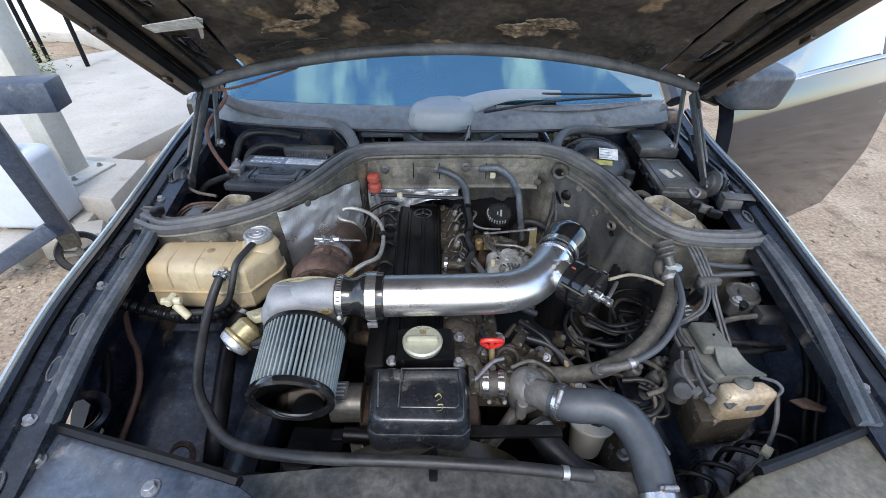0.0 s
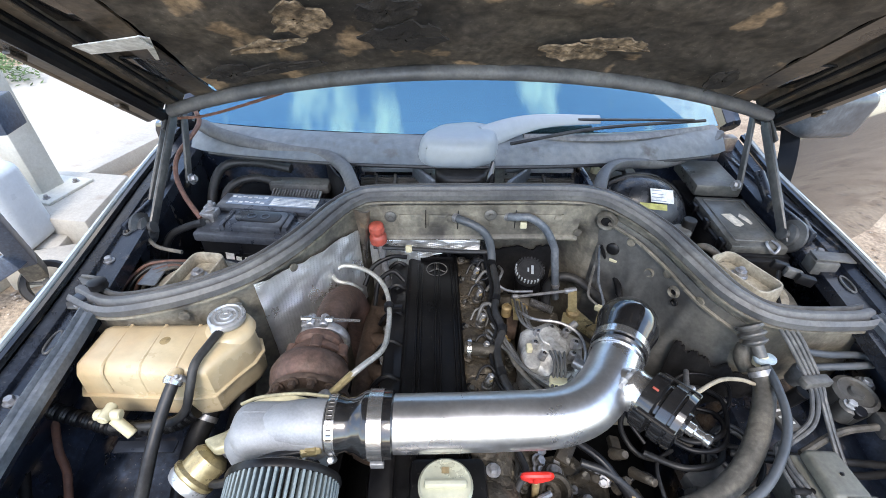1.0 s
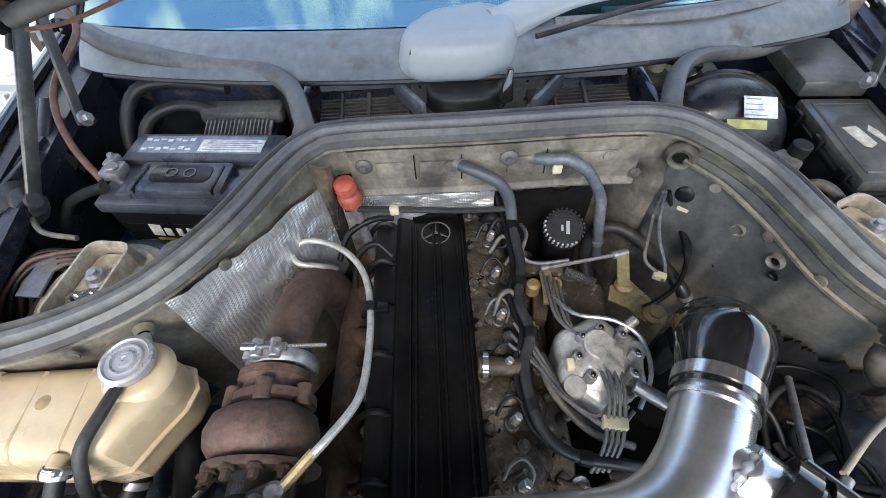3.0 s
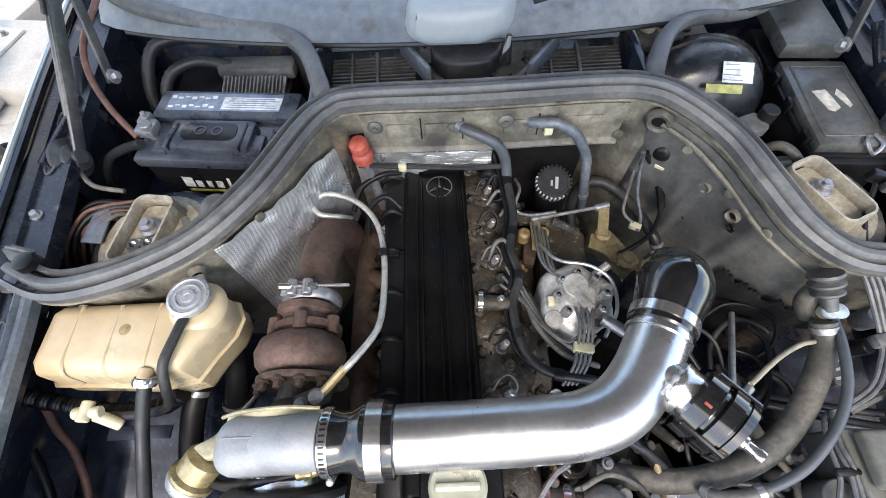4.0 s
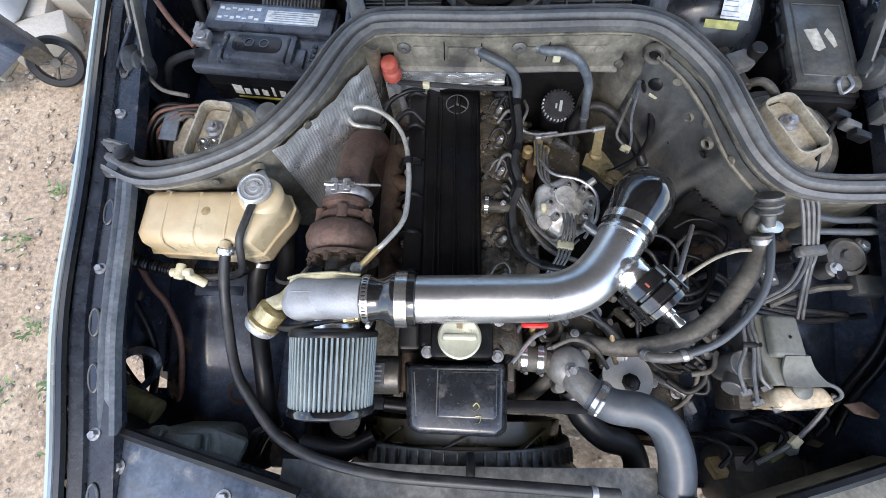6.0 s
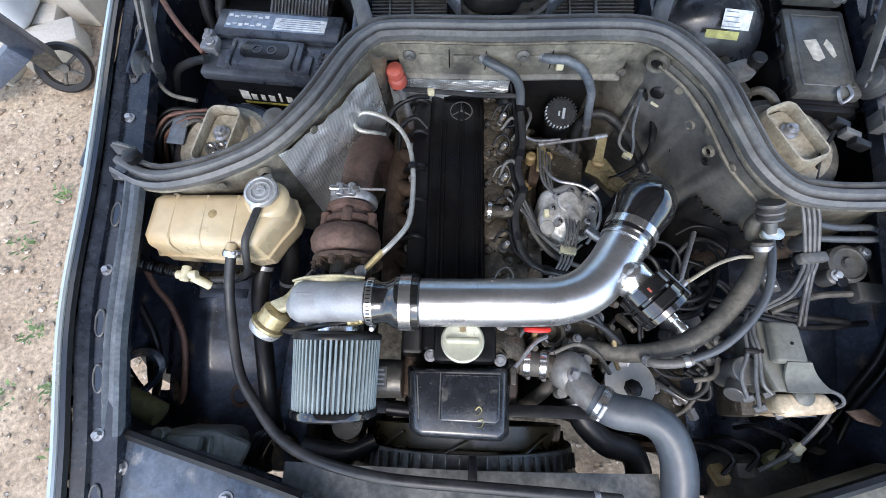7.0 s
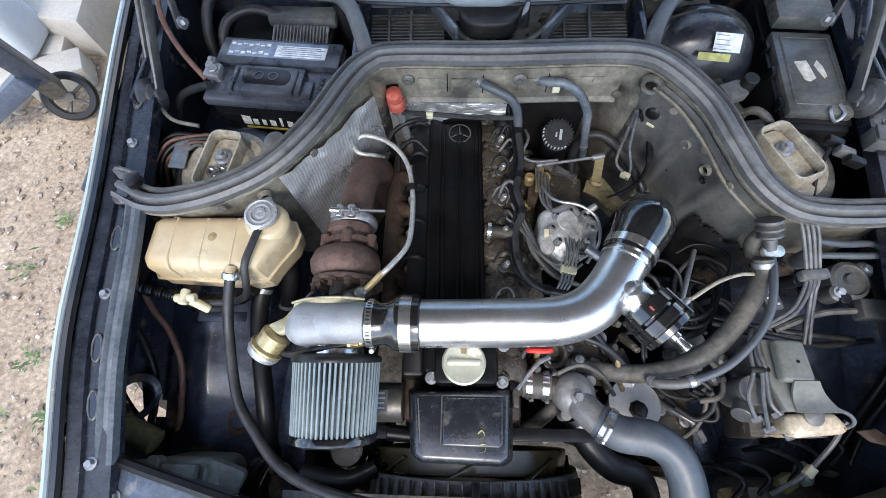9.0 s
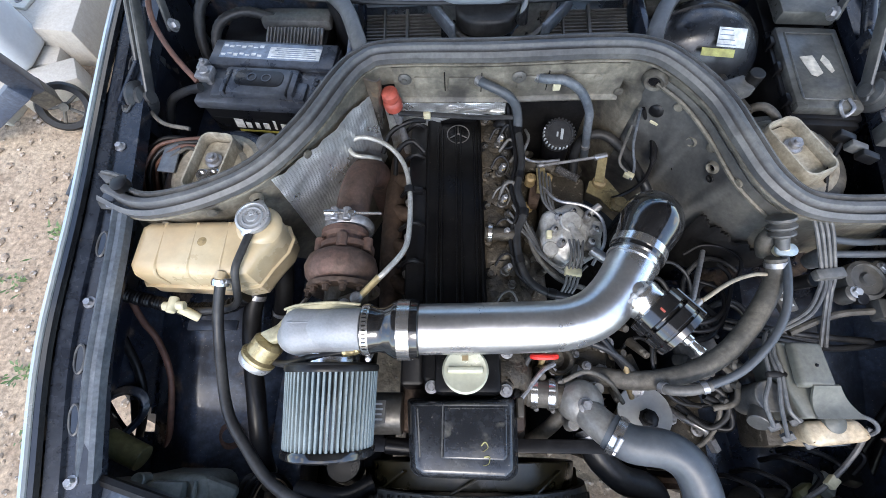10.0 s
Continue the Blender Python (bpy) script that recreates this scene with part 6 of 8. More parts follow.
part("neck_clamp", ring(FA - FX.normalized() * 0.016, FX, 0.039, 0.012, 0.002, 30), CHROME, af)

cpipe = thing("charge_pipe", "polished aluminium charge air pipe across the engine", "pipe", (0.05, 0.58, 0.82))
part("pipe", tube([(-0.150, 0.556, 0.860), (-0.05, 0.557, 0.861), (0.05, 0.559, 0.862), (0.105, 0.563, 0.862), (0.148, 0.580, 0.862), (0.182, 0.612, 0.862), (0.208, 0.650, 0.862), (0.236, 0.695, 0.862)], 0.0372, 36, 8), POLISH, cpipe)
part("bead", ring((0.213, 0.659, 0.862), (0.5, 0.83, 0), 0.0375, 0.004, 0.0025, 36), POLISH, cpipe)
part("weld_bead", tube([(0.203 + 0.026 * math.cos(a), 0.601 + 0.026 * math.cos(a) * 0.72, 0.867 + 0.030 * math.sin(a)) for a in [math.tau * i / 16 for i in range(17)]], 0.004, 8, 4, lambda s: 1 + 0.35 * math.sin(s * 110)), CAST, cpipe, "rough weld bead")
part("weld_flange", cyl((0.175, 0.628, 0.866), (0.219, 0.590, 0.872), 0.0285, 28), POLISH, cpipe, "welded valve stub")
cl_ = thing("silicone_coupler", "black silicone reducer with two steel clamps", "coupler", (-0.155, 0.556, 0.82))
part("sleeve", lathe([(0.033, 0), (0.0355, 0.002), (0.0355, 0.016), (0.0325, 0.026), (0.0345, 0.036), (0.0405, 0.046), (0.0425, 0.05), (0.0425, 0.084), (0.039, 0.086)], (-0.196, 0.556, 0.8605), (1, 0, 0), 40), BLACKGL, cl_, "glossy black silicone sleeve")
clamp(cl_, (-0.187, 0.556, 0.8605), (1, 0, 0), 0.0358, 0.011, CHROME, (0, -0.85, -0.5))
for i in range(12):
    a = radians(30 + 9 * i)
    part("clamp_slot", moved(box((0, 0, 0), (0.006, 0.0018, 0.0012), 0.0), Matrix.Translation((-0.187, 0.556 - 0.0383 * math.cos(a), 0.8605 + 0.0383 * math.sin(a))) @ pose(0, 0, 0, 90 - math.degrees(a), 0, 0)), BLACKGL, cl_, smooth=0)
tb = part("t_bolt_clamp", join(ring((-0.132, 0.556, 0.8607), (1, 0, 0), 0.0428, 0.018, 0.0016, 40)), CHROME, cl_, "wide chrome band clamp")
part("clamp_bolt", join(cyl((-0.132, 0.525, 0.822), (-0.132, 0.55, 0.812), 0.006, 10), box((-0.132, 0.522, 0.823), (0.018, 0.006, 0.010), 0.001)), STEEL, tb)
el = thing("silicone_elbow", "glossy black silicone elbow with a steel clamp", "coupler", (0.28, 0.78, 0.75))
part("elbow", tube([(0.2185, 0.667, 0.862), (0.238, 0.700, 0.862), (0.256, 0.729, 0.856), (0.268, 0.748, 0.832), (0.274, 0.757, 0.79), (0.276, 0.76, 0.70), (0.276, 0.76, 0.60)], 0.0405, 36, 10, lambda s: 1 + 0.2 * min(1, max(0, s - 0.10) * 5)), BLACKGL, el)
part("band_clamp", ring((0.2255, 0.679, 0.862), (0.51, 0.86, 0), 0.0408, 0.014, 0.0016, 40), CHROME, el, "chrome band clamp")
part("print_bars", box((0.214, 0.722, 0.884), (0.012, 0.005, 0.001), 0.0, (-30, -30, 30)), WHITE, el)

bov = thing("blow_off_valve", "black anodised blow-off valve with a chrome fitting", "valve", (0.25, 0.56, 0.83))
BA = Vector((0.62, -0.72, 0.02)).normalized()
B0 = Vector((0.217, 0.594, 0.872))
part("neck", lathe([(0.028, -0.012), (0.0305, -0.010), (0.0305, -0.004), (0.0295, -0.002), (0.0295, 0.012), (0.027, 0.014)], B0, BA, 32), CHROME, bov)
part("lower_body", lathe([(0.03, 0.010), (0.041, 0.012), (0.042, 0.030), (0.036, 0.033)], B0, BA, 32), BLACKGL, bov)
part("red_badge", box(B0 + BA * 0.022 + Vector((-0.010, -0.008, 0.0405)), (0.008, 0.003, 0.002), 0.0005, (0, 0, -49)), REDF, bov)
part("waist", lathe([(0.036, 0.032), (0.036, 0.037)], B0, BA, 28), BLACKGL, bov)
part("upper_body", lathe([(0.037, 0.036), (0.042, 0.038), (0.042, 0.052), (0.0395, 0.053), (0.0395, 0.056), (0.042, 0.057), (0.040, 0.066), (0.018, 0.067), (0.018, 0.070), (0.0001, 0.070)], B0, BA, 32), BLACKGL, bov)
part("fitting", lathe([(0.009, 0.07), (0.009, 0.078), (0.0065, 0.08), (0.0065, 0.09), (0.008, 0.092), (0.008, 0.098), (0.0001, 0.1)], B0, BA, 12), CHROME, bov, "chrome hose barb")
for a in (0.6, 2.7, 4.8):
    o = along(BA) @ Vector((0.041 * math.cos(a), 0.041 * math.sin(a), 0))
    part("body_screw", cyl(B0 + o + BA * 0.016, B0 + o + BA * 0.066, 0.0036, 8), BLACKGL, bov)
part("side_nipple", cyl(B0 + BA * 0.05 + Vector((0.02, 0.018, 0.01)), B0 + BA * 0.05 + Vector((0.04, 0.035, 0.012)), 0.005, 10), STEEL, bov)

# ---- injection pump, oil filter, linkage ----
pump = thing("injection_pump", "grey alloy diesel injection pump with steel lines", "pump", (0.15, 0.75, 0.6))
part("body", lathe([(0.05, -0.10), (0.057, -0.035), (0.058, -0.012), (0.054, -0.004), (0.046, 0.0), (0.03, 0.003), (0.022, 0.011), (0.0001, 0.012)], (0.152, 0.752, 0.778), (0.05, -0.12, 1), 36, lambda a, h: 1 + 0.07 * math.cos(6 * a) + 0.03 * math.cos(3 * a + 1)), PUMPM, pump)
part("top_boss", lathe([(0.02, 0), (0.02, 0.008), (0.018, 0.010), (0.0001, 0.010)], (0.148, 0.768, 0.784), (0.05, -0.12, 1), 18), PUMPM, pump)
part("side_lobe", cyl((0.112, 0.725, 0.74), (0.110, 0.720, 0.780), 0.014, 12), PUMPM, pump)
part("side_lobe", cyl((0.195, 0.765, 0.74), (0.197, 0.762, 0.780), 0.013, 12), PUMPM, pump)
part("rear_body", box((0.16, 0.85, 0.66), (0.085, 0.14, 0.10), 0.012, (0, 0, -8)), CASTD, pump)
for i in range(8):
    a = math.tau * i / 8
    pt_ = Vector((0.152 + 0.036 * math.cos(a), 0.752 + 0.036 * math.sin(a), 0.778))
    u_ = part("delivery_valve", cyl(pt_, pt_ + Vector((0.004, 0.002, 0.014)), 0.0075, 6), STEEL, pump)
    part("valve_recess", cyl(pt_ + Vector((0.004, 0.002, 0.013)), pt_ + Vector((0.005, 0.002, 0.016)), 0.0035, 8), BLACKGL, u_)
part("solenoid", cyl((0.178, 0.715, 0.785), (0.21, 0.69, 0.785), 0.009, 12), STEEL, pump)
part("banjo_pipe", cyl((0.18, 0.785, 0.78), (0.205, 0.80, 0.79), 0.007, 10), STEEL, pump)
for a, r, h in ((0.5, 0.044, 0.010), (1.7, 0.046, 0.013), (2.6, 0.043, 0.009), (3.9, 0.045, 0.012), (5.2, 0.044, 0.010)):
    q = Vector((0.152 + r * math.cos(a), 0.752 + r * math.sin(a), 0.766))
    lug_ = part("body_lug", lathe([(0.012, -0.02), (0.0115, 0.0), (0.009, h * 0.5)], q, (0.05, -0.12, 1), 12), PUMPM, pump)
    part("lug_screw", bolt(q + Vector((0, 0, h * 0.5)), (0.05, -0.12, 1), 0.0045, 0.005), OILSTEEL, lug_)
part("top_ridge", box((0.150, 0.752, 0.790), (0.014, 0.062, 0.010), 0.003, (-6, 0, 24)), PUMPM, pump)
pl = part("line_clamp", box((0.142, 0.672, 0.787), (0.028, 0.014, 0.014), 0.002, (0, 0, -10)), IVORY, pump, "ivory injector line clamp")
for i in range(4):
    x = 0.133 + i * 0.0065
    part("injector_line", tube([(0.14 + 0.008 * i, 0.73, 0.795), (0.14 + 0.006 * i, 0.70, 0.80), (x, 0.672, 0.79), (x - 0.006, 0.65, 0.775), (x - 0.02, 0.63, 0.75)], 0.0024, 7), PIPED, pump)
for i in range(6):
    y = 0.62 + i * 0.069
    part("line_union", cyl((0.030, y - 0.005, 0.776), (0.036, y - 0.004, 0.790), 0.0055, 6), STEEL, pump)
for i in range(4):
    o = Vector((0.0065 * i, -0.006 * i, -0.003 * (i % 2)))
    part("injector_line", tube([Vector(p) + o for p in ((0.109, 0.908, 0.750), (0.104, 0.831, 0.775), (0.113, 0.802, 0.780), (0.129, 0.784, 0.785), (0.144, 0.778, 0.785))], 0.0024, 7), PIPED, pump)
    part("injector_line", tube([Vector(p) + o * 0.9 for p in ((0.036, 0.78 + 0.02 * i, 0.78), (0.071, 0.747, 0.775), (0.090, 0.711, 0.780), (0.123, 0.682, 0.785), (0.15, 0.70, 0.79))], 0.0024, 7), PIPED, pump)
part("return_line", tube([(0.11, 0.86, 0.76), (0.13, 0.815, 0.785), (0.175, 0.80, 0.79), (0.205, 0.775, 0.785), (0.205, 0.73, 0.78), (0.18, 0.69, 0.775)], 0.003, 7), STEEL, pump)
part("line_clip", box((0.108, 0.745, 0.785), (0.01, 0.014, 0.012), 0.002), IVORY, pump)

link = thing("throttle_linkage", "yellow zinc throttle lever plates and rod", "linkage", (0.25, 0.89, 0.65))
part("lever_plate", prism([(0.206, 0.872), (0.233, 0.855), (0.251, 0.828), (0.276, 0.825), (0.285, 0.843), (0.252, 0.902), (0.216, 0.898)], 0.716, 0.720, 0.001), GOLD, link, "yellow zinc lever plate")
part("lever", sweep([(0.230, 0.886, 0.730), (0.241, 0.938, 0.742)], [(-0.009, 0), (0.009, 0), (0.009, 0.004), (-0.009, 0.004)], 1), GOLD, link)
part("lever_boss", lathe([(0.014, 0), (0.014, 0.008), (0.009, 0.012), (0.0001, 0.012)], (0.234, 0.892, 0.720), (0, 0, 1), 18), GOLDD, link)
part("quadrant", lathe([(0.015, 0), (0.017, 0.004), (0.011, 0.010), (0.011, 0.014), (0.005, 0.014)], (0.266, 0.840, 0.720), (0, 0, 1), 20), GOLDD, link)
part("rod", cyl((0.107, 0.918, 0.745), (0.241, 0.940, 0.744), 0.0032, 8), STEEL, link)
for a, b, r in (((0.224, 0.937, 0.744), (0.250, 0.943, 0.744), 0.0065), ((0.107, 0.918, 0.745), (0.120, 0.921, 0.745), 0.0055)):
    part("ball_socket", cyl(a, b, r, 10), STEEL, link)
part("spring", tube([(0.15 + 0.0022 * i + 0.0, 0.925 - 0.0035 * i * 0.4 + 0.0, 0.725) for i in range(20)], 0.0075, 8, 4, lambda s: 1 + 0.22 * math.sin(s * 180)), STEEL, link)
part("bell_crank", sweep([(0.114, 0.916, 0.738), (0.113, 0.882, 0.742), (0.111, 0.859, 0.736)], [(-0.009, 0), (0.009, 0), (0.009, 0.004), (-0.009, 0.004)], 3), GOLD, link)
for p in ((0.094, 0.897, 0.735), (0.127, 0.897, 0.735)):
    part("pivot_nut", lathe([(0.011, -0.02), (0.011, 0.002), (0.007, 0.006), (0.004, 0.006), (0.004, 0.003), (0.0001, 0.003)], p, (0, 0, 1), 14), GOLDD, link)
part("bracket", prism([(0.088, 0.85), (0.108, 0.845), (0.125, 0.90), (0.10, 0.925)], 0.69, 0.715, 0.004), RUSTD, link)

GREYBLK = material("dull_black_lid", (0.022, 0.022, 0.023), 0.45, 0, (0.04, 0.04, 0.04), 0.6, 20, spec=0.3)
off = thing("oil_filter_housing", "black oil filter housing with a knurled lid", "oil filter", (0.18, 1.02, 0.55))
part("housing", cyl((0.165, 0.99, 0.55), (0.152, 0.985, 0.752), 0.028, 24), PLASTIC, off)
lid = part("lid", lathe([(0.028, -0.03), (0.0305, -0.024), (0.0310, -0.004), (0.029, 0.0005), (0.025, 0.001), (0.0245, -0.0005), (0.0001, -0.0005)], (0.152, 0.977, 0.773), (0.0, -0.35, 1), 36), GREYBLK, off, "black screw lid with white print")
LID = Matrix.Translation((0.152, 0.977, 0.773)) @ along((0, -0.35, 1)) @ pose(0, 0, 0, 0, 0, 90)
for i in range(26):
    a = math.tau * i / 26
    o = LID @ Vector((0.0308 * math.cos(a), 0.0308 * math.sin(a), -0.003))
    part("tooth", moved(box((0, 0, 0), (0.0035, 0.0035, 0.012), 0.001), Matrix.Translation(o) @ along((0, -0.35, 1))), LIGHTGREY if 1.4 < (a + 0.35) % math.tau < 4.0 else GREYBLK, lid, smooth=0)
for i, w in enumerate((0.022, 0.010)):
    part("print_bar", moved(box((0, 0, 0), (w, 0.0055 - 0.002 * i, 0.0008), 0.0), Matrix.Translation((0.157 - 0.009 * i, 0.975, 0.7735)) @ along((0, -0.35, 1)) @ pose(0, 0, 0, 0, 0, 82)), LIGHTGREY, lid, smooth=0)
part("base_casting", prism([(0.10, 0.95), (0.20, 0.93), (0.24, 0.99), (0.22, 1.02), (0.11, 1.01)], 0.5, 0.63, 0.012), CASTD, off)
part("outlet_pipe", tube([(0.08, 0.95, 0.70), (0.12, 0.94, 0.715), (0.16, 0.93, 0.705), (0.19, 0.91, 0.67)], 0.014, 12), CASTD, off)

rk = thing("dipstick_tube", "faded red transmission dipstick cap on a steel tube", "dipstick", (-0.17, 1.0, 0.75))
part("cap", lathe([(0.014, -0.012), (0.018, -0.008), (0.0185, 0.006), (0.016, 0.012), (0.013, 0.014), (0.013, 0.02), (0.0165, 0.024), (0.0155, 0.036), (0.010, 0.04), (0.0001, 0.04)], (-0.178, 1.006, 0.835), (-0.05, -0.15, 1), 24), REDF, rk, "faded red cap")
part("tube", tube([(-0.177, 1.004, 0.83), (-0.168, 0.998, 0.77), (-0.16, 0.985, 0.70)], 0.008, 10), STEEL, rk)

# ---- coolant tank ----
tank = thing("coolant_tank", "yellowed plastic coolant expansion tank", "tank", (-0.48, 0.70, 0.72))
tb_ = part("body", prism([(-0.607, 0.668), (-0.597, 0.653), (-0.43, 0.643), (-0.395, 0.650), (-0.378, 0.68), (-0.356, 0.712), (-0.350, 0.738), (-0.362, 0.762), (-0.392, 0.772), (-0.42, 0.762), (-0.44, 0.754), (-0.59, 0.753), (-0.605, 0.742)], 0.735, 0.849, 0.020, 5, 0.05), CREAM, tank, "yellowed translucent plastic body")
part("shoulder", lathe([(0.040, -0.012), (0.037, -0.003), (0.031, 0.002), (0.026, 0.003)], (-0.393, 0.738, 0.85), (0, 0, 1), 36), CREAM, tank)
for x in (-0.55, -0.495, -0.44):
    part("moulded_rib", tube([(x, 0.650, 0.800), (x, 0.656, 0.844), (x, 0.70, 0.8475), (x, 0.744, 0.8465)], 0.0028, 8, 5, None, 0.6), CREAM, tank)
part("seam", prism([(-0.610, 0.666), (-0.599, 0.650), (-0.43, 0.640), (-0.393, 0.647), (-0.375, 0.679), (-0.353, 0.711), (-0.347, 0.738), (-0.36, 0.765), (-0.392, 0.775), (-0.42, 0.765), (-0.44, 0.757), (-0.59, 0.756), (-0.608, 0.743)], 0.786, 0.791, 0.002), CREAM, tank)
part("stain", lathe([(0.0001, 0.002), (0.008, 0.0015), (0.009, 0.0)], (-0.478, 0.708, 0.8475), (0, 0, 1), 16, lambda a, h: 1 + 0.3 * math.cos(a)), GOLDD, tank)
tc = part("cap", lathe([(0.024, -0.012), (0.033, -0.006), (0.0345, 0.0), (0.0335, 0.004), (0.029, 0.0055), (0.027, 0.003), (0.022, 0.003), (0.0205, 0.006), (0.0185, 0.006), (0.0175, 0.0035), (0.012, 0.0035), (0.0105, 0.0065), (0.004, 0.0065), (0.003, 0.005), (0.0001, 0.005)], (-0.394, 0.744, 0.864), (0, 0, 1), 36,
                        lambda a, h: 0.85 + (0.2 * max(0, math.cos(2 * a - 2.6)) ** 10 if h < 0.001 else 0)), CAPM, tank, "pressed steel pressure cap")
part("neck", cyl((-0.394, 0.744, 0.84), (-0.394, 0.744, 0.86), 0.022, 24), CREAM, tc)
nh = part("hose_spigot", cyl((-0.438, 0.655, 0.842), (-0.438, 0.640, 0.842), 0.010, 14), CREAM, tank)
clamp(tank, (-0.439, 0.64, 0.838), (-0.2, -1, -0.5), 0.0125, 0.010, CHROME, (1, 0, 0.3))

hose("coolant_hose", [(-0.437, 0.655, 0.842), (-0.442, 0.635, 0.832), (-0.452, 0.599, 0.804), (-0.452, 0.544, 0.775), (-0.428, 0.450, 0.757), (-0.39, 0.395, 0.75), (-0.345, 0.350, 0.755), (-0.289, 0.323, 0.768), (-0.214, 0.306, 0.782), (-0.142, 0.297, 0.789), (-0.04, 0.292, 0.79), (0.08, 0.286, 0.785), (0.20, 0.278, 0.772)], 0.0088, HOSE, "long black coolant vent hose across the radiator", 6, 14)
hose("overflow_hose", [(-0.395, 0.722, 0.860), (-0.402, 0.69, 0.860), (-0.410, 0.655, 0.856), (-0.416, 0.632, 0.828), (-0.428, 0.622, 0.795), (-0.45, 0.616, 0.774), (-0.49, 0.613, 0.766), (-0.545, 0.612, 0.765)], 0.0065, HOSE, "thin overflow hose from the tank cap")
hose("corrugated_conduit", [(-0.658, 0.645, 0.76), (-0.597, 0.632, 0.752), (-0.533, 0.622, 0.745), (-0.465, 0.626, 0.75), (-0.43, 0.640, 0.765)], 0.012, RUBBER, "black corrugated conduit below the tank", 24, 12, lambda s: 1 + 0.12 * math.sin(s * 260))
hose("coolant_hose", [(-0.393, 0.765, 0.78), (-0.39, 0.735, 0.74), (-0.40, 0.69, 0.68), (-0.43, 0.63, 0.60)], 0.018, RUBBER, "dark hose dropping behind the tank")
hose("coolant_hose", [(-0.425, 0.665, 0.735), (-0.437, 0.62, 0.715), (-0.433, 0.559, 0.70), (-0.419, 0.476, 0.68), (-0.413, 0.395, 0.64), (-0.42, 0.33, 0.55)], 0.017, RUBBER, "dark bottom hose beneath the tank")
yv = thing("bleed_valve", "ivory plastic bleed valve under the tank", "valve", (-0.54, 0.605, 0.76))
part("stem", cyl((-0.505, 0.600, 0.765), (-0.53, 0.611, 0.79), 0.008, 12), IVORY, yv)
part("wing_head", join(cyl((-0.553, 0.612, 0.797), (-0.516, 0.613, 0.797), 0.008, 10), cyl((-0.536, 0.60, 0.80), (-0.535, 0.627, 0.80), 0.008, 10)), IVORY, yv)
part("bracket", box((-0.49, 0.592, 0.745), (0.09, 0.018, 0.004), 0.001), BAY, yv)

# things along the left inner fender
hose("wire_loom", [(-0.679, 0.66, 0.73), (-0.65, 0.61, 0.705), (-0.626, 0.579, 0.685), (-0.603, 0.517, 0.655), (-0.609, 0.432, 0.61), (-0.63, 0.385, 0.57)], 0.006, COPPER, "brown insulated cable on the inner fender", category="cable")
hose("wire_loom", [(-0.70, 0.60, 0.70), (-0.664, 0.52, 0.655), (-0.668, 0.45, 0.61), (-0.70, 0.37, 0.555)], 0.008, RUBBER, "black wiring loom on the inner fender", category="cable")
hose("wire_loom", [(-0.715, 0.58, 0.69), (-0.685, 0.51, 0.645), (-0.69, 0.43, 0.59)], 0.007, RUBBER, "black wiring loom on the inner fender", category="cable")
OLIVE = material("olive_plastic", (0.13, 0.13, 0.055), 0.4, 0, (0.18, 0.17, 0.09), 0.6, 14)
hn = thing("washer_pump", "olive cylindrical washer pump low in the corner", "pump", (-0.66, 0.40, 0.62))
part("body", cyl((-0.685, 0.405, 0.665), (-0.615, 0.375, 0.655), 0.022, 20), OLIVE, hn)
part("bracket", box((-0.69, 0.41, 0.66), (0.02, 0.02, 0.04), 0.003), BAY, hn)
hl = thing("headlamp_housing", "grey plastic rear of the headlamp housing", "headlamp", (-0.50, 0.28, 0.55))
part("housing", prism(rounded(-0.595, 0.24, -0.455, 0.36, 0.03), 0.60, 0.705, 0.012, 3, 0.1), LAMPM, hl)
part("cap", box((-0.525, 0.322, 0.712), (0.06, 0.045, 0.02), 0.004), LAMPM, hl)
part("side_wing", box((-0.46, 0.315, 0.68), (0.06, 0.06, 0.03), 0.01, (0, 12, -20)), LAMPM, hl)
part("adjuster", cyl((-0.57, 0.345, 0.70), (-0.57, 0.345, 0.725), 0.012, 14), LAMPM, hl)
for i in range(4):
    part("housing_rib", box((-0.575 + 0.032 * i, 0.30, 0.709), (0.004, 0.09, 0.010), 0.0015, (0, 0, 4)), LAMPM, hl)
part("bulb_cover", lathe([(0.032, 0), (0.033, 0.01), (0.026, 0.014), (0.022, 0.010), (0.0001, 0.010)], (-0.488, 0.288, 0.702), (0.1, 0.2, 1), 24), LAMPM, hl)
part("plug", box((-0.43, 0.29, 0.625), (0.05, 0.04, 0.035), 0.005, (0, 0, 20)), PLASTIC, hl)
for i in range(3):
    part("lead", tube([(-0.44 + 0.01 * i, 0.30, 0.64), (-0.42 + 0.015 * i, 0.345, 0.665), (-0.39 + 0.012 * i, 0.345, 0.64), (-0.375 + 0.01 * i, 0.30, 0.57)], 0.005, 7), RUBBER, hl)

# Dark slabs added low in the bay to hide the bright ground.
part("subframe", prism([(-0.42, 0.28), (-0.30, 0.26), (-0.26, 0.80), (-0.42, 0.82)], 0.30, 0.40, 0.012), DARK, car, "black subframe slab added to darken the bay floor")
part("subframe", prism([(0.10, 0.42), (0.46, 0.3), (0.46, 0.82), (0.12, 0.84)], 0.30, 0.42, 0.012), DARK, car, "black subframe slab added to darken the bay floor")
part("frame_rail", box((-0.395, 0.52, 0.50), (0.07, 0.5, 0.12), 0.01), BAYDIRT_SHEEN, car)
part("frame_rail", box((0.44, 0.5, 0.48), (0.07, 0.5, 0.12), 0.01), BAYDIRT_SHEEN, car)
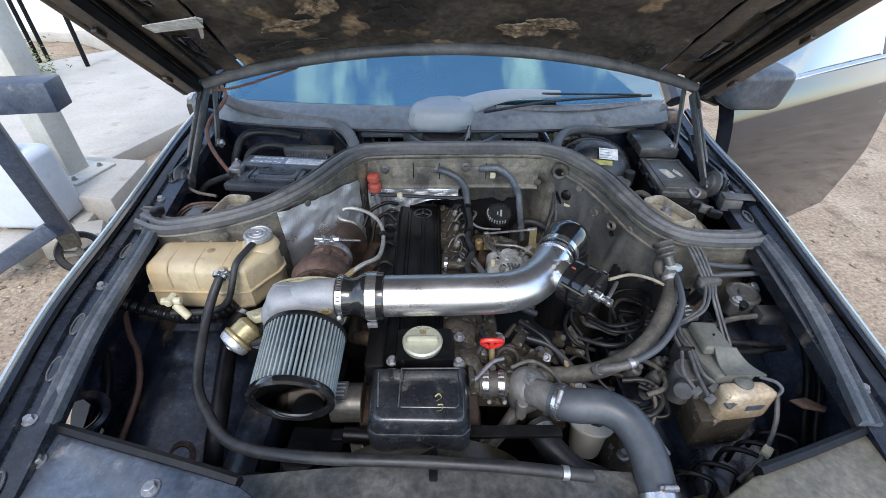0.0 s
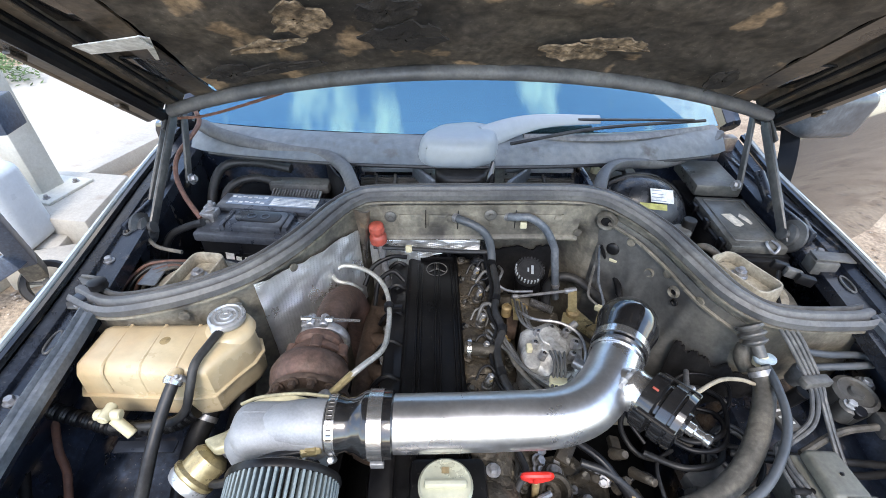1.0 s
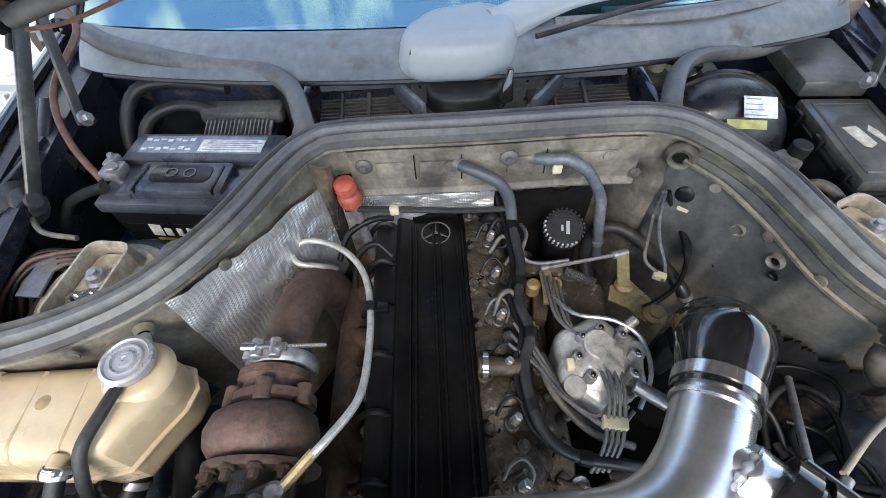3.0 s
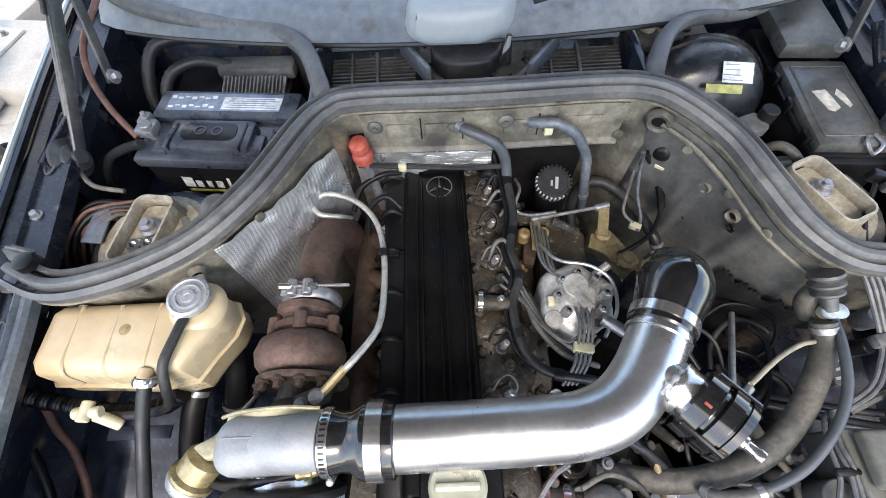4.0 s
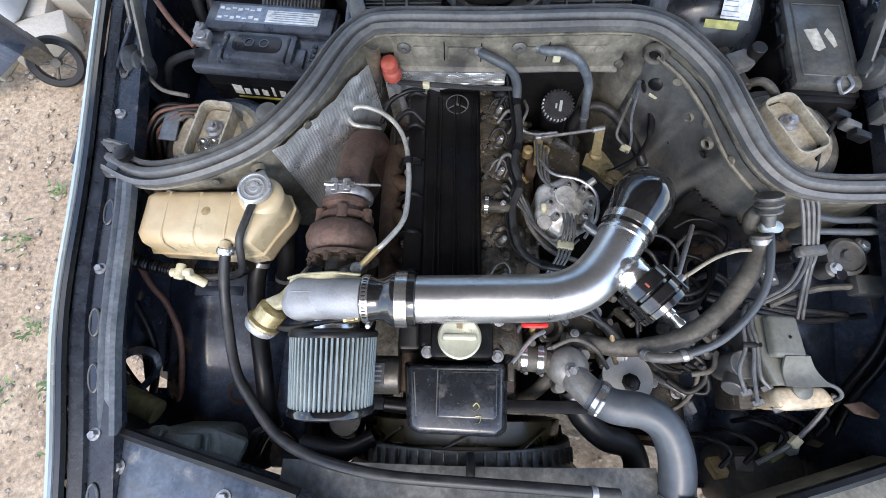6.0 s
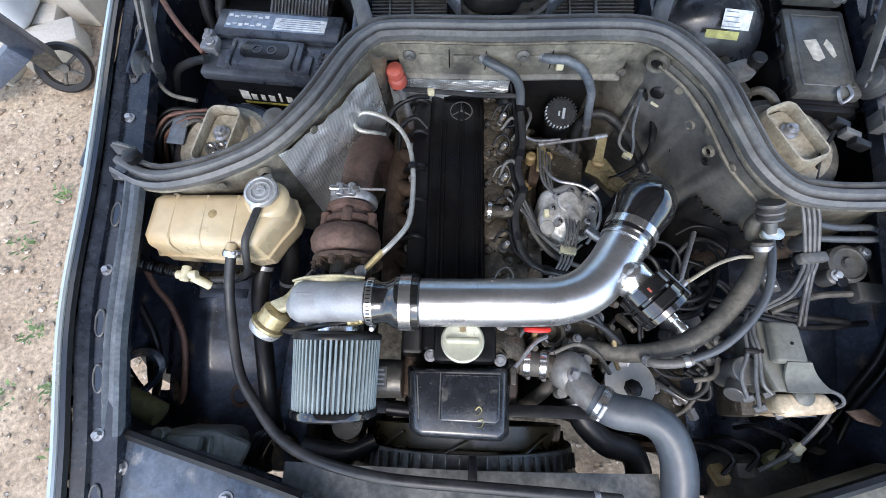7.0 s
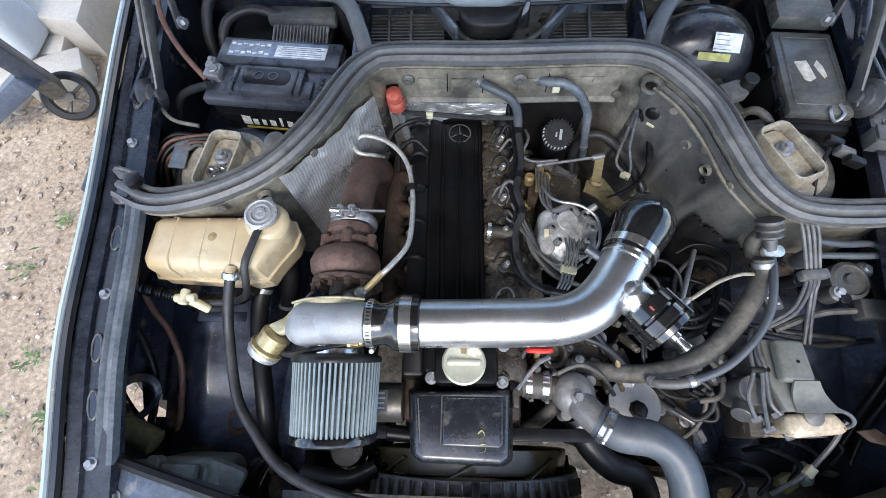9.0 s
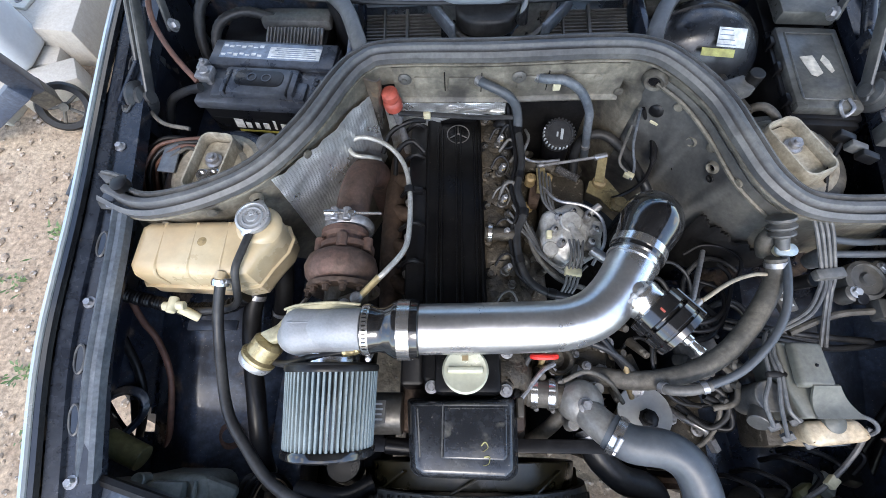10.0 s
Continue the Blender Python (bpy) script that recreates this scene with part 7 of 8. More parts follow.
part("gearbox", cyl((-0.05, 0.98, 0.42), (-0.05, 1.5, 0.36), 0.17, 24, 0.12), RUSTD, car)
# Unseen dark trays, added to keep bright ground out of the gaps.
part("added_dark_tray", box((0.0, 0.9, 0.24), (0.9, 0.5, 0.01), 0.002), DARK, car)
part("added_dark_tray", box((0.0, 0.26, 0.22), (0.40, 0.22, 0.01), 0.002), DARK, car)
for i, (x, y) in enumerate(((-0.72, 0.75), (0.76, 0.75), (-0.72, 3.5), (0.76, 3.5))):
    w_ = part("wheel", lathe([(0.19, -0.09), (0.28, -0.10), (0.312, -0.08), (0.315, 0.08), (0.28, 0.10), (0.19, 0.09), (0.19, -0.09)], (x, y, 0.315), (1, 0, 0), 40), RUBBER, car, "black tyre")
    part("rim", lathe([(0.0001, -0.05), (0.19, -0.05), (0.19, 0.05), (0.0001, 0.05)], (x, y, 0.315), (1, 0, 0), 28), STEEL, w_)

# small fasteners and fittings over the intake side and the front castings
rng2 = random.Random(11)
for i in range(46):
    x, y = rng2.uniform(0.0, 0.12), rng2.uniform(0.50, 1.0)
    z = 0.728 + 0.012 * rng2.random() if x < 0.05 else 0.672 + 0.02 * rng2.random()
    r = rng2.uniform(0.0045, 0.009)
    kind_ = rng2.random()
    ax = (rng2.uniform(-0.5, 0.5), rng2.uniform(-0.5, 0.5), 1)
    if kind_ < 0.5:
        part("hex_bolt", bolt((x, y, z), ax, r, r), OILSTEEL if kind_ < 0.3 else GOLDD, engine)
    elif kind_ < 0.8:
        part("fitting", cyl((x, y, z), (x + ax[0] * 0.04, y + ax[1] * 0.04, z + 0.03), r, 10, r * 0.8), CASTD if kind_ < 0.7 else OILSTEEL, engine)
    else:
        part("lug", box((x, y, z), (r * 4, r * 2.4, r * 2), 0.003, (0, 0, rng2.uniform(0, 180))), CASTD, engine)
for i in range(34):
    x, y = rng2.uniform(0.05, 0.26), rng2.uniform(0.49, 0.64)
    z, r = 0.655 + 0.035 * rng2.random(), rng2.uniform(0.005, 0.011)
    ax = (rng2.uniform(-0.6, 0.6), rng2.uniform(-0.8, 0.2), 1)
    k2 = rng2.random()
    if k2 < 0.45:
        part("hex_bolt", bolt((x, y, z), ax, r, r), STEEL, acc)
    elif k2 < 0.8:
        part("fitting", cyl((x, y, z), (x + ax[0] * 0.045, y + ax[1] * 0.045, z + 0.03), r, 10, r * 0.7), CASTD, acc)
    else:
        part("bracket_tab", box((x, y, z), (r * 5, r * 2.4, r * 1.6), 0.003, (rng2.uniform(-20, 20), 0, rng2.uniform(0, 180))), CASTD, acc)

# ---- left well: battery, module, strut tower ----
bat = thing("battery", "black car battery with a dusty top and white labels", "battery", (-0.44, 1.09, 0.625))
bat.rotation_euler.z = radians(-6)
part("case", box((-0.44, 1.095, 0.72), (0.262, 0.15, 0.19), 0.006), BATT, bat)
bt = part("top", box((-0.44, 1.095, 0.820), (0.275, 0.163, 0.022), 0.005), BATTT, bat, "dusty battery lid with skylight painted in")
part("raised_cover", box((-0.44, 1.140, 0.835), (0.268, 0.072, 0.014), 0.005), BATTT, bt)
part("handle_cover", box((-0.445, 1.062, 0.838), (0.155, 0.070, 0.022), 0.008), BATTT, bt)
for x in (-0.508, -0.382):
    part("handle_notch", box((x, 1.056, 0.842), (0.005, 0.058, 0.018), 0.002), BATT, bt)
part("grip_recess", prism(rounded(-0.495, 1.045, -0.395, 1.085, 0.015), 0.8485, 0.8505, 0.0008), BATT, bt)
for x in (-0.46, -0.43):
    part("grip_mark", ring((x, 1.066, 0.8515), (0, 0, 1), 0.008, 0.0008, 0.002, 18), BATTT, bt)
for x in (-0.53, -0.36):
    part("lid_step", box((x, 1.048, 0.834), (0.024, 0.045, 0.012), 0.003), BATTT, bt)
lb = part("label", box((-0.445, 1.145, 0.8426), (0.215, 0.044, 0.001), 0.0003), LABELB, bt, "blue-grey label with white fields")
part("label_field", box((-0.393, 1.142, 0.8435), (0.110, 0.030, 0.0008), 0.0), WHITE, lb, smooth=0)
for j in range(5):
    part("print_bar", box((-0.393 + 0.004 * (j % 2), 1.131 + j * 0.0055, 0.8441), (0.095 - 0.012 * (j % 3), 0.0016, 0.0005), 0.0), LABELB, lb, smooth=0)
for i in range(14):
    part("print_bar", box((-0.545 + 0.013 * (i % 7), 1.157 - 0.022 * (i // 7) - 0.003 * (i % 2), 0.8433), (0.009, 0.007 - 0.002 * (i % 3), 0.0006), 0.0), WHITE, lb, smooth=0)
fr_ = part("front_print", box((-0.44, 1.0192, 0.735), (0.24, 0.001, 0.09), 0.0), BATT, bat)
for i, (w, h) in enumerate(((0.021, 0.027), (0.013, 0.018), (0.010, 0.018), (0.014, 0.018), (0.006, 0.027), (0.014, 0.018), (0.012, 0.018), (0.010, 0.024))):
    part("print_block", moved(box((0, 0, h / 2), (w * 0.9, 0.001, h), 0.0), pose(-0.512 + 0.0195 * i, 1.0182, 0.752, 0, 8, 0)), WHITE, fr_, smooth=0)
part("print_stripe", box((-0.42, 1.0183, 0.742), (0.20, 0.001, 0.006), 0.0), YELLOW, fr_, smooth=0)
term = part("terminal", join(cyl((-0.556, 1.068, 0.825), (-0.556, 1.068, 0.862), 0.010, 14), box((-0.560, 1.070, 0.848), (0.034, 0.034, 0.018), 0.005), box((-0.566, 1.085, 0.852), (0.018, 0.028, 0.020), 0.004)), STEEL, bat, "grey corroded terminal clamp")
part("clamp_bolt", bolt((-0.562, 1.085, 0.862), r=0.005, h=0.006), STEEL, term)
part("terminal", join(cyl((-0.318, 1.045, 0.825), (-0.318, 1.045, 0.85), 0.010, 14), box((-0.318, 1.045, 0.84), (0.032, 0.055, 0.018), 0.006)), GREYPL, bat)
for i in range(10):
    part("vent_cap", lathe([(0.0055, 0), (0.0055, 0.005), (0.003, 0.006), (0.0001, 0.004)], (-0.327 + 0.018 * (i % 2), 1.02 + 0.012 * (i // 2), 0.848), (0, 0, 1), 10), BATTT, bat)
hose("battery_cable", [(-0.68, 1.03, 0.73), (-0.665, 1.035, 0.775), (-0.645, 1.05, 0.81), (-0.61, 1.055, 0.828), (-0.565, 1.05, 0.845)], 0.0085, HOSE, "black battery earth cable", category="cable")
hose("hood_cable", [(-0.655, 1.33, 1.0), (-0.64, 1.30, 0.97), (-0.665, 1.22, 0.93), (-0.66, 1.17, 0.90), (-0.62, 1.11, 0.875), (-0.575, 1.065, 0.845)], 0.0055, COPPER, "reddish brown cable by the hood hinge", category="cable")

ecu = thing("control_module", "black control module with a finned aluminium heat sink", "module", (-0.43, 1.26, 0.76))
part("case", box((-0.46, 1.265, 0.775), (0.24, 0.10, 0.05), 0.006, (0, 0, -3)), PLASTIC, ecu)
part("tray", box((-0.46, 1.25, 0.70), (0.28, 0.14, 0.10), 0.008), DARK, ecu)
sk = part("heat_sink", box((-0.415, 1.225, 0.803), (0.13, 0.055, 0.008), 0.002, (18, 0, -4)), STEEL, ecu, "finned aluminium heat sink")
for i in range(16):
    part("fin", box((-0.472 + i * 0.0076, 1.224 - i * 0.0005, 0.81), (0.0028, 0.05, 0.008), 0.0, (18, 0, -4)), STEEL, sk, smooth=0)
part("connector", box((-0.41, 1.275, 0.815), (0.16, 0.045, 0.03), 0.01, (0, 0, -3)), GREYPL, ecu)
part("loom", tube([(-0.46, 1.275, 0.82), (-0.53, 1.285, 0.83), (-0.585, 1.26, 0.82), (-0.60, 1.22, 0.78), (-0.59, 1.19, 0.70)], 0.011, 12, 10, lambda s: 1 + 0.08 * math.sin(s * 130)), HOSE, ecu)
part("loom", tube([(-0.44, 1.31, 0.845), (-0.54, 1.325, 0.855), (-0.615, 1.31, 0.85), (-0.64, 1.26, 0.80), (-0.64, 1.22, 0.72)], 0.012, 12, 10, lambda s: 1 + 0.08 * math.sin(s * 130)), HOSE, ecu)
part("deflector", box((-0.30, 1.22, 0.80), (0.006, 0.16, 0.16), 0.002, (0, 0, 28)), PLASTIC, ecu)


def strut(x, y, z, turn, mat, dirt):
    st = thing("strut_mount", "dusty strut tower mount with a tray-shaped stop cup", "strut mount", (x, y, z - 0.2), "strut mounts")
    part("tower", lathe([(0.125, -0.22), (0.12, -0.08), (0.11, -0.06), (0.10, -0.052), (0.0001, -0.05)], (x, y, z), (0, 0, 1), 36), mat, st)
    part("rubber_ring", lathe([(0.085, -0.055), (0.088, -0.045), (0.075, -0.036), (0.06, -0.04), (0.05, -0.03), (0.0001, -0.03)], (x, y, z), (0, 0, 1), 36), dirt, st)
    rim_ = rounded(-0.031, -0.06, 0.031, 0.06, 0.016)
    cup = part("cup", moved(prism(rounded(-0.028, -0.056, 0.028, 0.056, 0.014), -0.034, -0.028, 0.001, 1), pose(x, y, z, 0, 0, turn)), dirt, st, "pressed open-topped stop cup")
    part("cup_wall", moved(sweep([(a, b, 0.0) for a, b in rim_] + [(rim_[0][0], rim_[0][1], 0.0)], [(-0.005, -0.034), (0.0, -0.034), (0.003, -0.002), (0.002, 0.0), (-0.001, 0.0), (-0.002, -0.002)], 1), pose(x, y, z - 0.005, 0, 0, turn)), dirt, cup)
    part("centre_nut", join(lathe([(0.016, 0), (0.016, 0.004), (0.011, 0.006), (0.011, 0.014), (0.006, 0.014), (0.006, 0.020), (0.0001, 0.020)], (x, y + 0.012, z - 0.028), (0, 0, 1), 14)), STEEL, cup)
    return st


TANM = material("dusty_tan_steel", (0.38, 0.345, 0.27), 0.5, 0.2, (0.2, 0.17, 0.13), 0.7, 14, 150, 0.1)
sl_ = strut(-0.505, 0.868, 0.86, -8, BAYDIRT_SHEEN, TANM)
for p in ((-0.519, 0.848, 0.832), (-0.499, 0.850, 0.832), (-0.510, 0.832, 0.832)):
    part("loose_nut", lathe([(0.0125, 0), (0.0125, 0.004), (0.0095, 0.006), (0.0095, 0.012), (0.005, 0.012), (0.005, 0.007), (0.0001, 0.007)], p, (0.2, -0.2, 1), 12), CHROME, sl_, "bright loose nut")
sr_ = strut(0.553, 0.888, 0.848, 22, GREYHOSE, TANM)
part("mount_bracket", prism([(-0.612, 0.862), (-0.578, 0.858), (-0.580, 0.915), (-0.592, 0.928), (-0.610, 0.915)], 0.828, 0.832, 0.001), STRIPM, sl_, "flat blue-grey steel bracket")
rs = thing("fluid_bottle", "small grey capped bottle beside the battery", "bottle", (-0.405, 0.91, 0.8))
part("cap", lathe([(0.016, -0.06), (0.018, -0.01), (0.021, 0.0), (0.02, 0.01), (0.012, 0.014), (0.0001, 0.014)], (-0.402, 0.905, 0.845), (0, 0, 1), 20), GREYPL, rs)
for i in range(4):
    hose("wire", [(-0.665 + 0.01 * i, 0.815, 0.74), (-0.66 + 0.012 * i, 0.865 + 0.006 * i, 0.80), (-0.635 + 0.01 * i, 0.915 - 0.01 * i, 0.825), (-0.60 + 0.01 * i, 0.93 - 0.006 * i, 0.83), (-0.555, 0.945 - 0.01 * i, 0.82)], 0.0035, (COPPER, HOSE, COPPER, GREYHOSE)[i], "thin wire bundle beside the strut mount", category="wire")
for i in range(4):
    hose("wire", [(-0.68 + 0.012 * i, 0.84, 0.72), (-0.675 + 0.014 * i, 0.90, 0.79), (-0.64 + 0.012 * i, 0.945 - 0.008 * i, 0.815), (-0.58, 0.955 - 0.012 * i, 0.80), (-0.52, 0.965 - 0.006 * i, 0.74)], 0.0045, (RUBBER, COPPER, HOSE, GREYHOSE)[i], "thin wire looped round the strut mount", category="wire")
hose("wire", [(-0.70, 1.04, 0.83), (-0.66, 1.0, 0.835), (-0.62, 0.965, 0.84), (-0.57, 0.955, 0.835)], 0.004, GREYHOSE, "thin wire by the battery", category="wire")
hb = thing("seal_bracket", "folded steel bracket at the end of the hood seal", "bracket", (-0.65, 0.80, 0.84))
part("upper_plate", prism([(-0.676, 0.826), (-0.664, 0.834), (-0.625, 0.822), (-0.622, 0.806), (-0.655, 0.806)], 0.876, 0.879, 0.001), GREYPL, hb)
part("lower_plate", prism([(-0.672, 0.778), (-0.656, 0.786), (-0.622, 0.776), (-0.625, 0.762), (-0.660, 0.764)], 0.862, 0.865, 0.001), GREYPL, hb)
part("plate_rib", tube([(-0.668, 0.828, 0.880), (-0.645, 0.822, 0.882), (-0.625, 0.815, 0.880)], 0.003, 8), GREYPL, hb)
part("plate_bolt", bolt((-0.645, 0.774, 0.865), r=0.006, h=0.005), STEEL, hb)
part("web", box((-0.640, 0.796, 0.866), (0.026, 0.05, 0.024), 0.004, (0, 0, -12)), BAY, hb)
part("stop", lathe([(0.014, 0), (0.014, 0.012), (0.010, 0.014), (0.0001, 0.014)], (-0.618, 0.795, 0.884), (0, 0, 1), 16), RUBBER, hb)

# ---- right well: booster, fuse box, strut side parts ----
BOOSTM = material("dusty_black_booster", (0.012, 0.014, 0.018), 0.25, 0, (0.05, 0.052, 0.055), 0.7, 9, 120, 0.03)
TAPE = material("yellow_green_tape", (0.36, 0.35, 0.10), 0.5, 0, (0.28, 0.27, 0.1), 0.6, 20)
bo = thing("brake_booster", "black domed brake booster with a white label", "brake booster", (0.43, 1.12, 0.625))
part("drum", lathe([(0.06, -0.01), (0.10, 0.0), (0.125, 0.02), (0.13, 0.05), (0.125, 0.08), (0.10, 0.11), (0.05, 0.125), (0.02, 0.13), (0.0001, 0.13)], (0.435, 1.20, 0.77), (-0.06, -1, 0.12), 48), BOOSTM, bo)
part("rolled_edge", ring((0.433, 1.155, 0.776), (-0.06, -1, 0.12), 0.128, 0.012, 0.006, 48), BLACKGL, bo)
lb2 = part("label", box((0.46, 1.099, 0.888), (0.052, 0.034, 0.001), 0.0, (35, 4, -4)), WHITE, bo, "white printed label")
for j in range(4):
    part("print_bar", box((0.45, 1.088 + 0.007 * j, 0.8822 + 0.0049 * j), (0.034 - 0.004 * j, 0.0014, 0.0008), 0.0, (35, 4, -4)), LABELB, lb2, smooth=0)
part("label_lower", box((0.437, 1.079, 0.8725), (0.062, 0.014, 0.001), 0.0, (40, 4, -4)), TAPE, bo)
mc = part("master_cylinder", cyl((0.46, 1.07, 0.80), (0.49, 0.98, 0.80), 0.028, 20), CASTD, bo)
part("fluid_fitting", box((0.475, 1.02, 0.84), (0.045, 0.04, 0.025), 0.006, (0, 0, 20)), GREYPL, mc)
part("filler", cyl((0.50, 1.03, 0.83), (0.50, 1.03, 0.87), 0.014, 14), PLASTIC, mc)
LIDM = material("dusty_black_lid", (0.06, 0.06, 0.055), 0.36, 0, (0.12, 0.115, 0.098), 0.8, 9, 120, 0.04)
PEEL = material("aged_cream_paper", (0.52, 0.48, 0.40), 0.6, 0, (0.42, 0.38, 0.3), 0.7, 20)
fb = thing("fuse_box", "black fuse box with a dusty two-part lid", "fuse box", (0.63, 1.12, 0.68))
part("base", moved(box((0, 1.13, 0.755), (0.125, 0.36, 0.13), 0.006), pose(0.545, 0.0, 0, 0, 0, -5)), PLASTIC, fb)
ld = part("lid", moved(box((0, 1.075, 0.832), (0.118, 0.21, 0.022), 0.006), pose(0.545, 0.0, 0, 0, 0, -5)), LIDM, fb, "dusty black lid")
part("lid", moved(box((0, 1.265, 0.852), (0.112, 0.15, 0.032), 0.006), pose(0.545, 0.0, 0, 0, 0, -5)), LIDM, fb, "dusty black lid")
part("lid_rim", moved(box((0, 1.075, 0.82), (0.132, 0.226, 0.010), 0.004), pose(0.545, 0.0, 0, 0, 0, -5)), PLASTIC, fb)
for outline in ([(-0.030, 1.095), (-0.006, 1.10), (-0.002, 1.085), (0.004, 1.055), (-0.008, 1.046), (-0.018, 1.05)], [(0.006, 1.088), (0.014, 1.102), (0.022, 1.088), (0.026, 1.062), (0.020, 1.056)]):
    part("sticker", moved(prism(outline, 0.8432, 0.8442, 0.0), pose(0.545, 0.0, 0, 0, 0, -5)), PEEL, ld, "peeling cream sticker")
part("lid_ridge", moved(tube([(-0.045, 0.99, 0.8435), (-0.045, 1.16, 0.8435), (0.045, 1.16, 0.8435), (0.045, 0.99, 0.8435), (-0.045, 0.99, 0.8435)], 0.0022, 6, 1), pose(0.545, 0.0, 0, 0, 0, -5)), LIDM, ld)
for y in (1.0, 1.08, 1.15):
    part("catch", moved(box((-0.064, y, 0.825), (0.010, 0.022, 0.024), 0.003), pose(0.545, 0.0, 0, 0, 0, -5)), PLASTIC, fb)
part("lid_clip", moved(tube([(0.0, 0.985, 0.845), (-0.012, 0.968, 0.85), (0.004, 0.958, 0.835), (0.016, 0.968, 0.845), (0.012, 0.99, 0.846)], 0.003, 6), pose(0.565, 0.0, 0, 0, 0, -5)), STEEL, fb)
fc_ = thing("fluid_reservoir", "yellowed fluid reservoir plugs in the cowl corner", "reservoir", (0.36, 1.24, 0.85))
for x in (0.355, 0.385):
    part("plug", lathe([(0.013, -0.03), (0.014, 0.0), (0.011, 0.012), (0.006, 0.014), (0.0001, 0.014)], (x, 1.245, 0.895), (0, -0.3, 1), 16), IVORY, fc_)
part("body", box((0.40, 1.26, 0.82), (0.14, 0.09, 0.10), 0.014), GREYHOSE, fc_)
hose("wire", [(0.345, 1.24, 0.90), (0.36, 1.21, 0.905), (0.40, 1.205, 0.90), (0.42, 1.23, 0.88), (0.44, 1.26, 0.86)], 0.005, RUBBER, "black wire by the reservoir", category="wire")
cb = thing("connector_block", "black wiring connectors by the strut mount", "connector", (0.635, 0.88, 0.8))
for i, (x, y, m_) in enumerate(((0.625, 0.90, PLASTIC), (0.637, 0.878, GREYPL), (0.648, 0.858, PLASTIC))):
    part("connector", box((x, y, 0.845), (0.03, 0.014, 0.02), 0.003, (0, 10, -20)), m_, cb)
part("wire", tube([(0.62, 0.89, 0.84), (0.60, 0.85, 0.82), (0.595, 0.81, 0.80)], 0.004, 7), RUBBER, cb)
rb = thing("relay_bracket", "folded metal bracket on the fender flange", "bracket", (0.71, 0.90, 0.84))
part("bracket", join(box((0.705, 0.90, 0.85), (0.045, 0.035, 0.03), 0.003, (0, 0, -10)), box((0.72, 0.90, 0.868), (0.07, 0.03, 0.004), 0.001, (0, 0, -10))), GREYPL, rb)
hose("wire_loom", [(0.50, 1.0, 0.80), (0.52, 0.985, 0.83), (0.545, 0.96, 0.82), (0.56, 0.94, 0.78)], 0.008, GREYHOSE, "grey wiring loom between booster and strut", category="cable")

# ---- right side of the bay ----
BLUEV = material("pale_blue_plastic", (0.22, 0.30, 0.36), 0.42, 0, (0.34, 0.36, 0.35), 0.7, 14)
fv = thing("vacuum_valve", "black ribbed boot and pale blue valve on the bulkhead", "valve", (0.49, 0.72, 0.78))
part("boot", lathe([(0.021, 0.0), (0.022, 0.004), (0.016, 0.009), (0.022, 0.014), (0.022, 0.017), (0.015, 0.022), (0.020, 0.027), (0.020, 0.030), (0.011, 0.035), (0.010, 0.055)], (0.474, 0.745, 0.842), (0.22, -0.75, -0.62), 28), GREYPL, fv, "dusty ribbed rubber boot")
part("valve", prism(rounded(0.474, 0.691, 0.510, 0.713, 0.010), 0.802, 0.811, 0.003, 2), BLUEV, fv, "pale blue check valve collar")
part("valve_body", cyl((0.490, 0.704, 0.79), (0.488, 0.708, 0.81), 0.011, 16), IVORY, fv)
part("elbow", tube([(0.485, 0.735, 0.80), (0.478, 0.725, 0.785), (0.485, 0.71, 0.77)], 0.016, 12), GREYHOSE, fv)
hose("brake_vacuum_hose", [(0.492, 0.70, 0.80), (0.481, 0.655, 0.806), (0.466, 0.60, 0.80), (0.436, 0.553, 0.79), (0.39, 0.510, 0.772), (0.335, 0.487, 0.757), (0.30, 0.482, 0.748)], 0.0065, HOSEB, "dusty dark vacuum hose with a grey end sleeve")
hose("hose_sleeve", [(0.345, 0.489, 0.759), (0.315, 0.483, 0.752), (0.288, 0.484, 0.745), (0.276, 0.492, 0.73)], 0.0085, GREYPL, "grey sleeve on the vacuum hose end")
hose("heater_hose", [(0.476, 0.69, 0.8), (0.478, 0.664, 0.785), (0.456, 0.625, 0.775), (0.422, 0.578, 0.76), (0.376, 0.536, 0.742), (0.318, 0.511, 0.722), (0.254, 0.504, 0.705), (0.193, 0.513, 0.69), (0.15, 0.521, 0.675)], 0.0165, GREYHOSE, "grey-brown heater hose beside the engine", 6, 14)
for i, low in enumerate(([(0.532, 0.632, 0.79), (0.513, 0.604, 0.78), (0.472, 0.581, 0.772), (0.446, 0.571, 0.768), (0.434, 0.538, 0.77), (0.429, 0.50, 0.772), (0.417, 0.465, 0.765), (0.423, 0.429, 0.76)],
                         [(0.538, 0.627, 0.79), (0.515, 0.597, 0.78), (0.474, 0.576, 0.772), (0.452, 0.565, 0.768), (0.442, 0.533, 0.77), (0.443, 0.501, 0.772), (0.439, 0.457, 0.765), (0.439, 0.414, 0.76)],
                         [(0.546, 0.625, 0.787), (0.557, 0.593, 0.75), (0.563, 0.559, 0.72)],
                         [(0.556, 0.633, 0.787), (0.568, 0.603, 0.75), (0.58, 0.561, 0.71)])):
    top = [(0.528 + 0.0087 * i, 0.747, 0.838), (0.534 + 0.0085 * i, 0.718, 0.826), (0.540 + 0.007 * i, 0.66, 0.80)]
    hose("brake_pipe", top + low, 0.0032, PIPED, "thin dull brake pipe to the pressure unit", 6, 8, category="pipe")
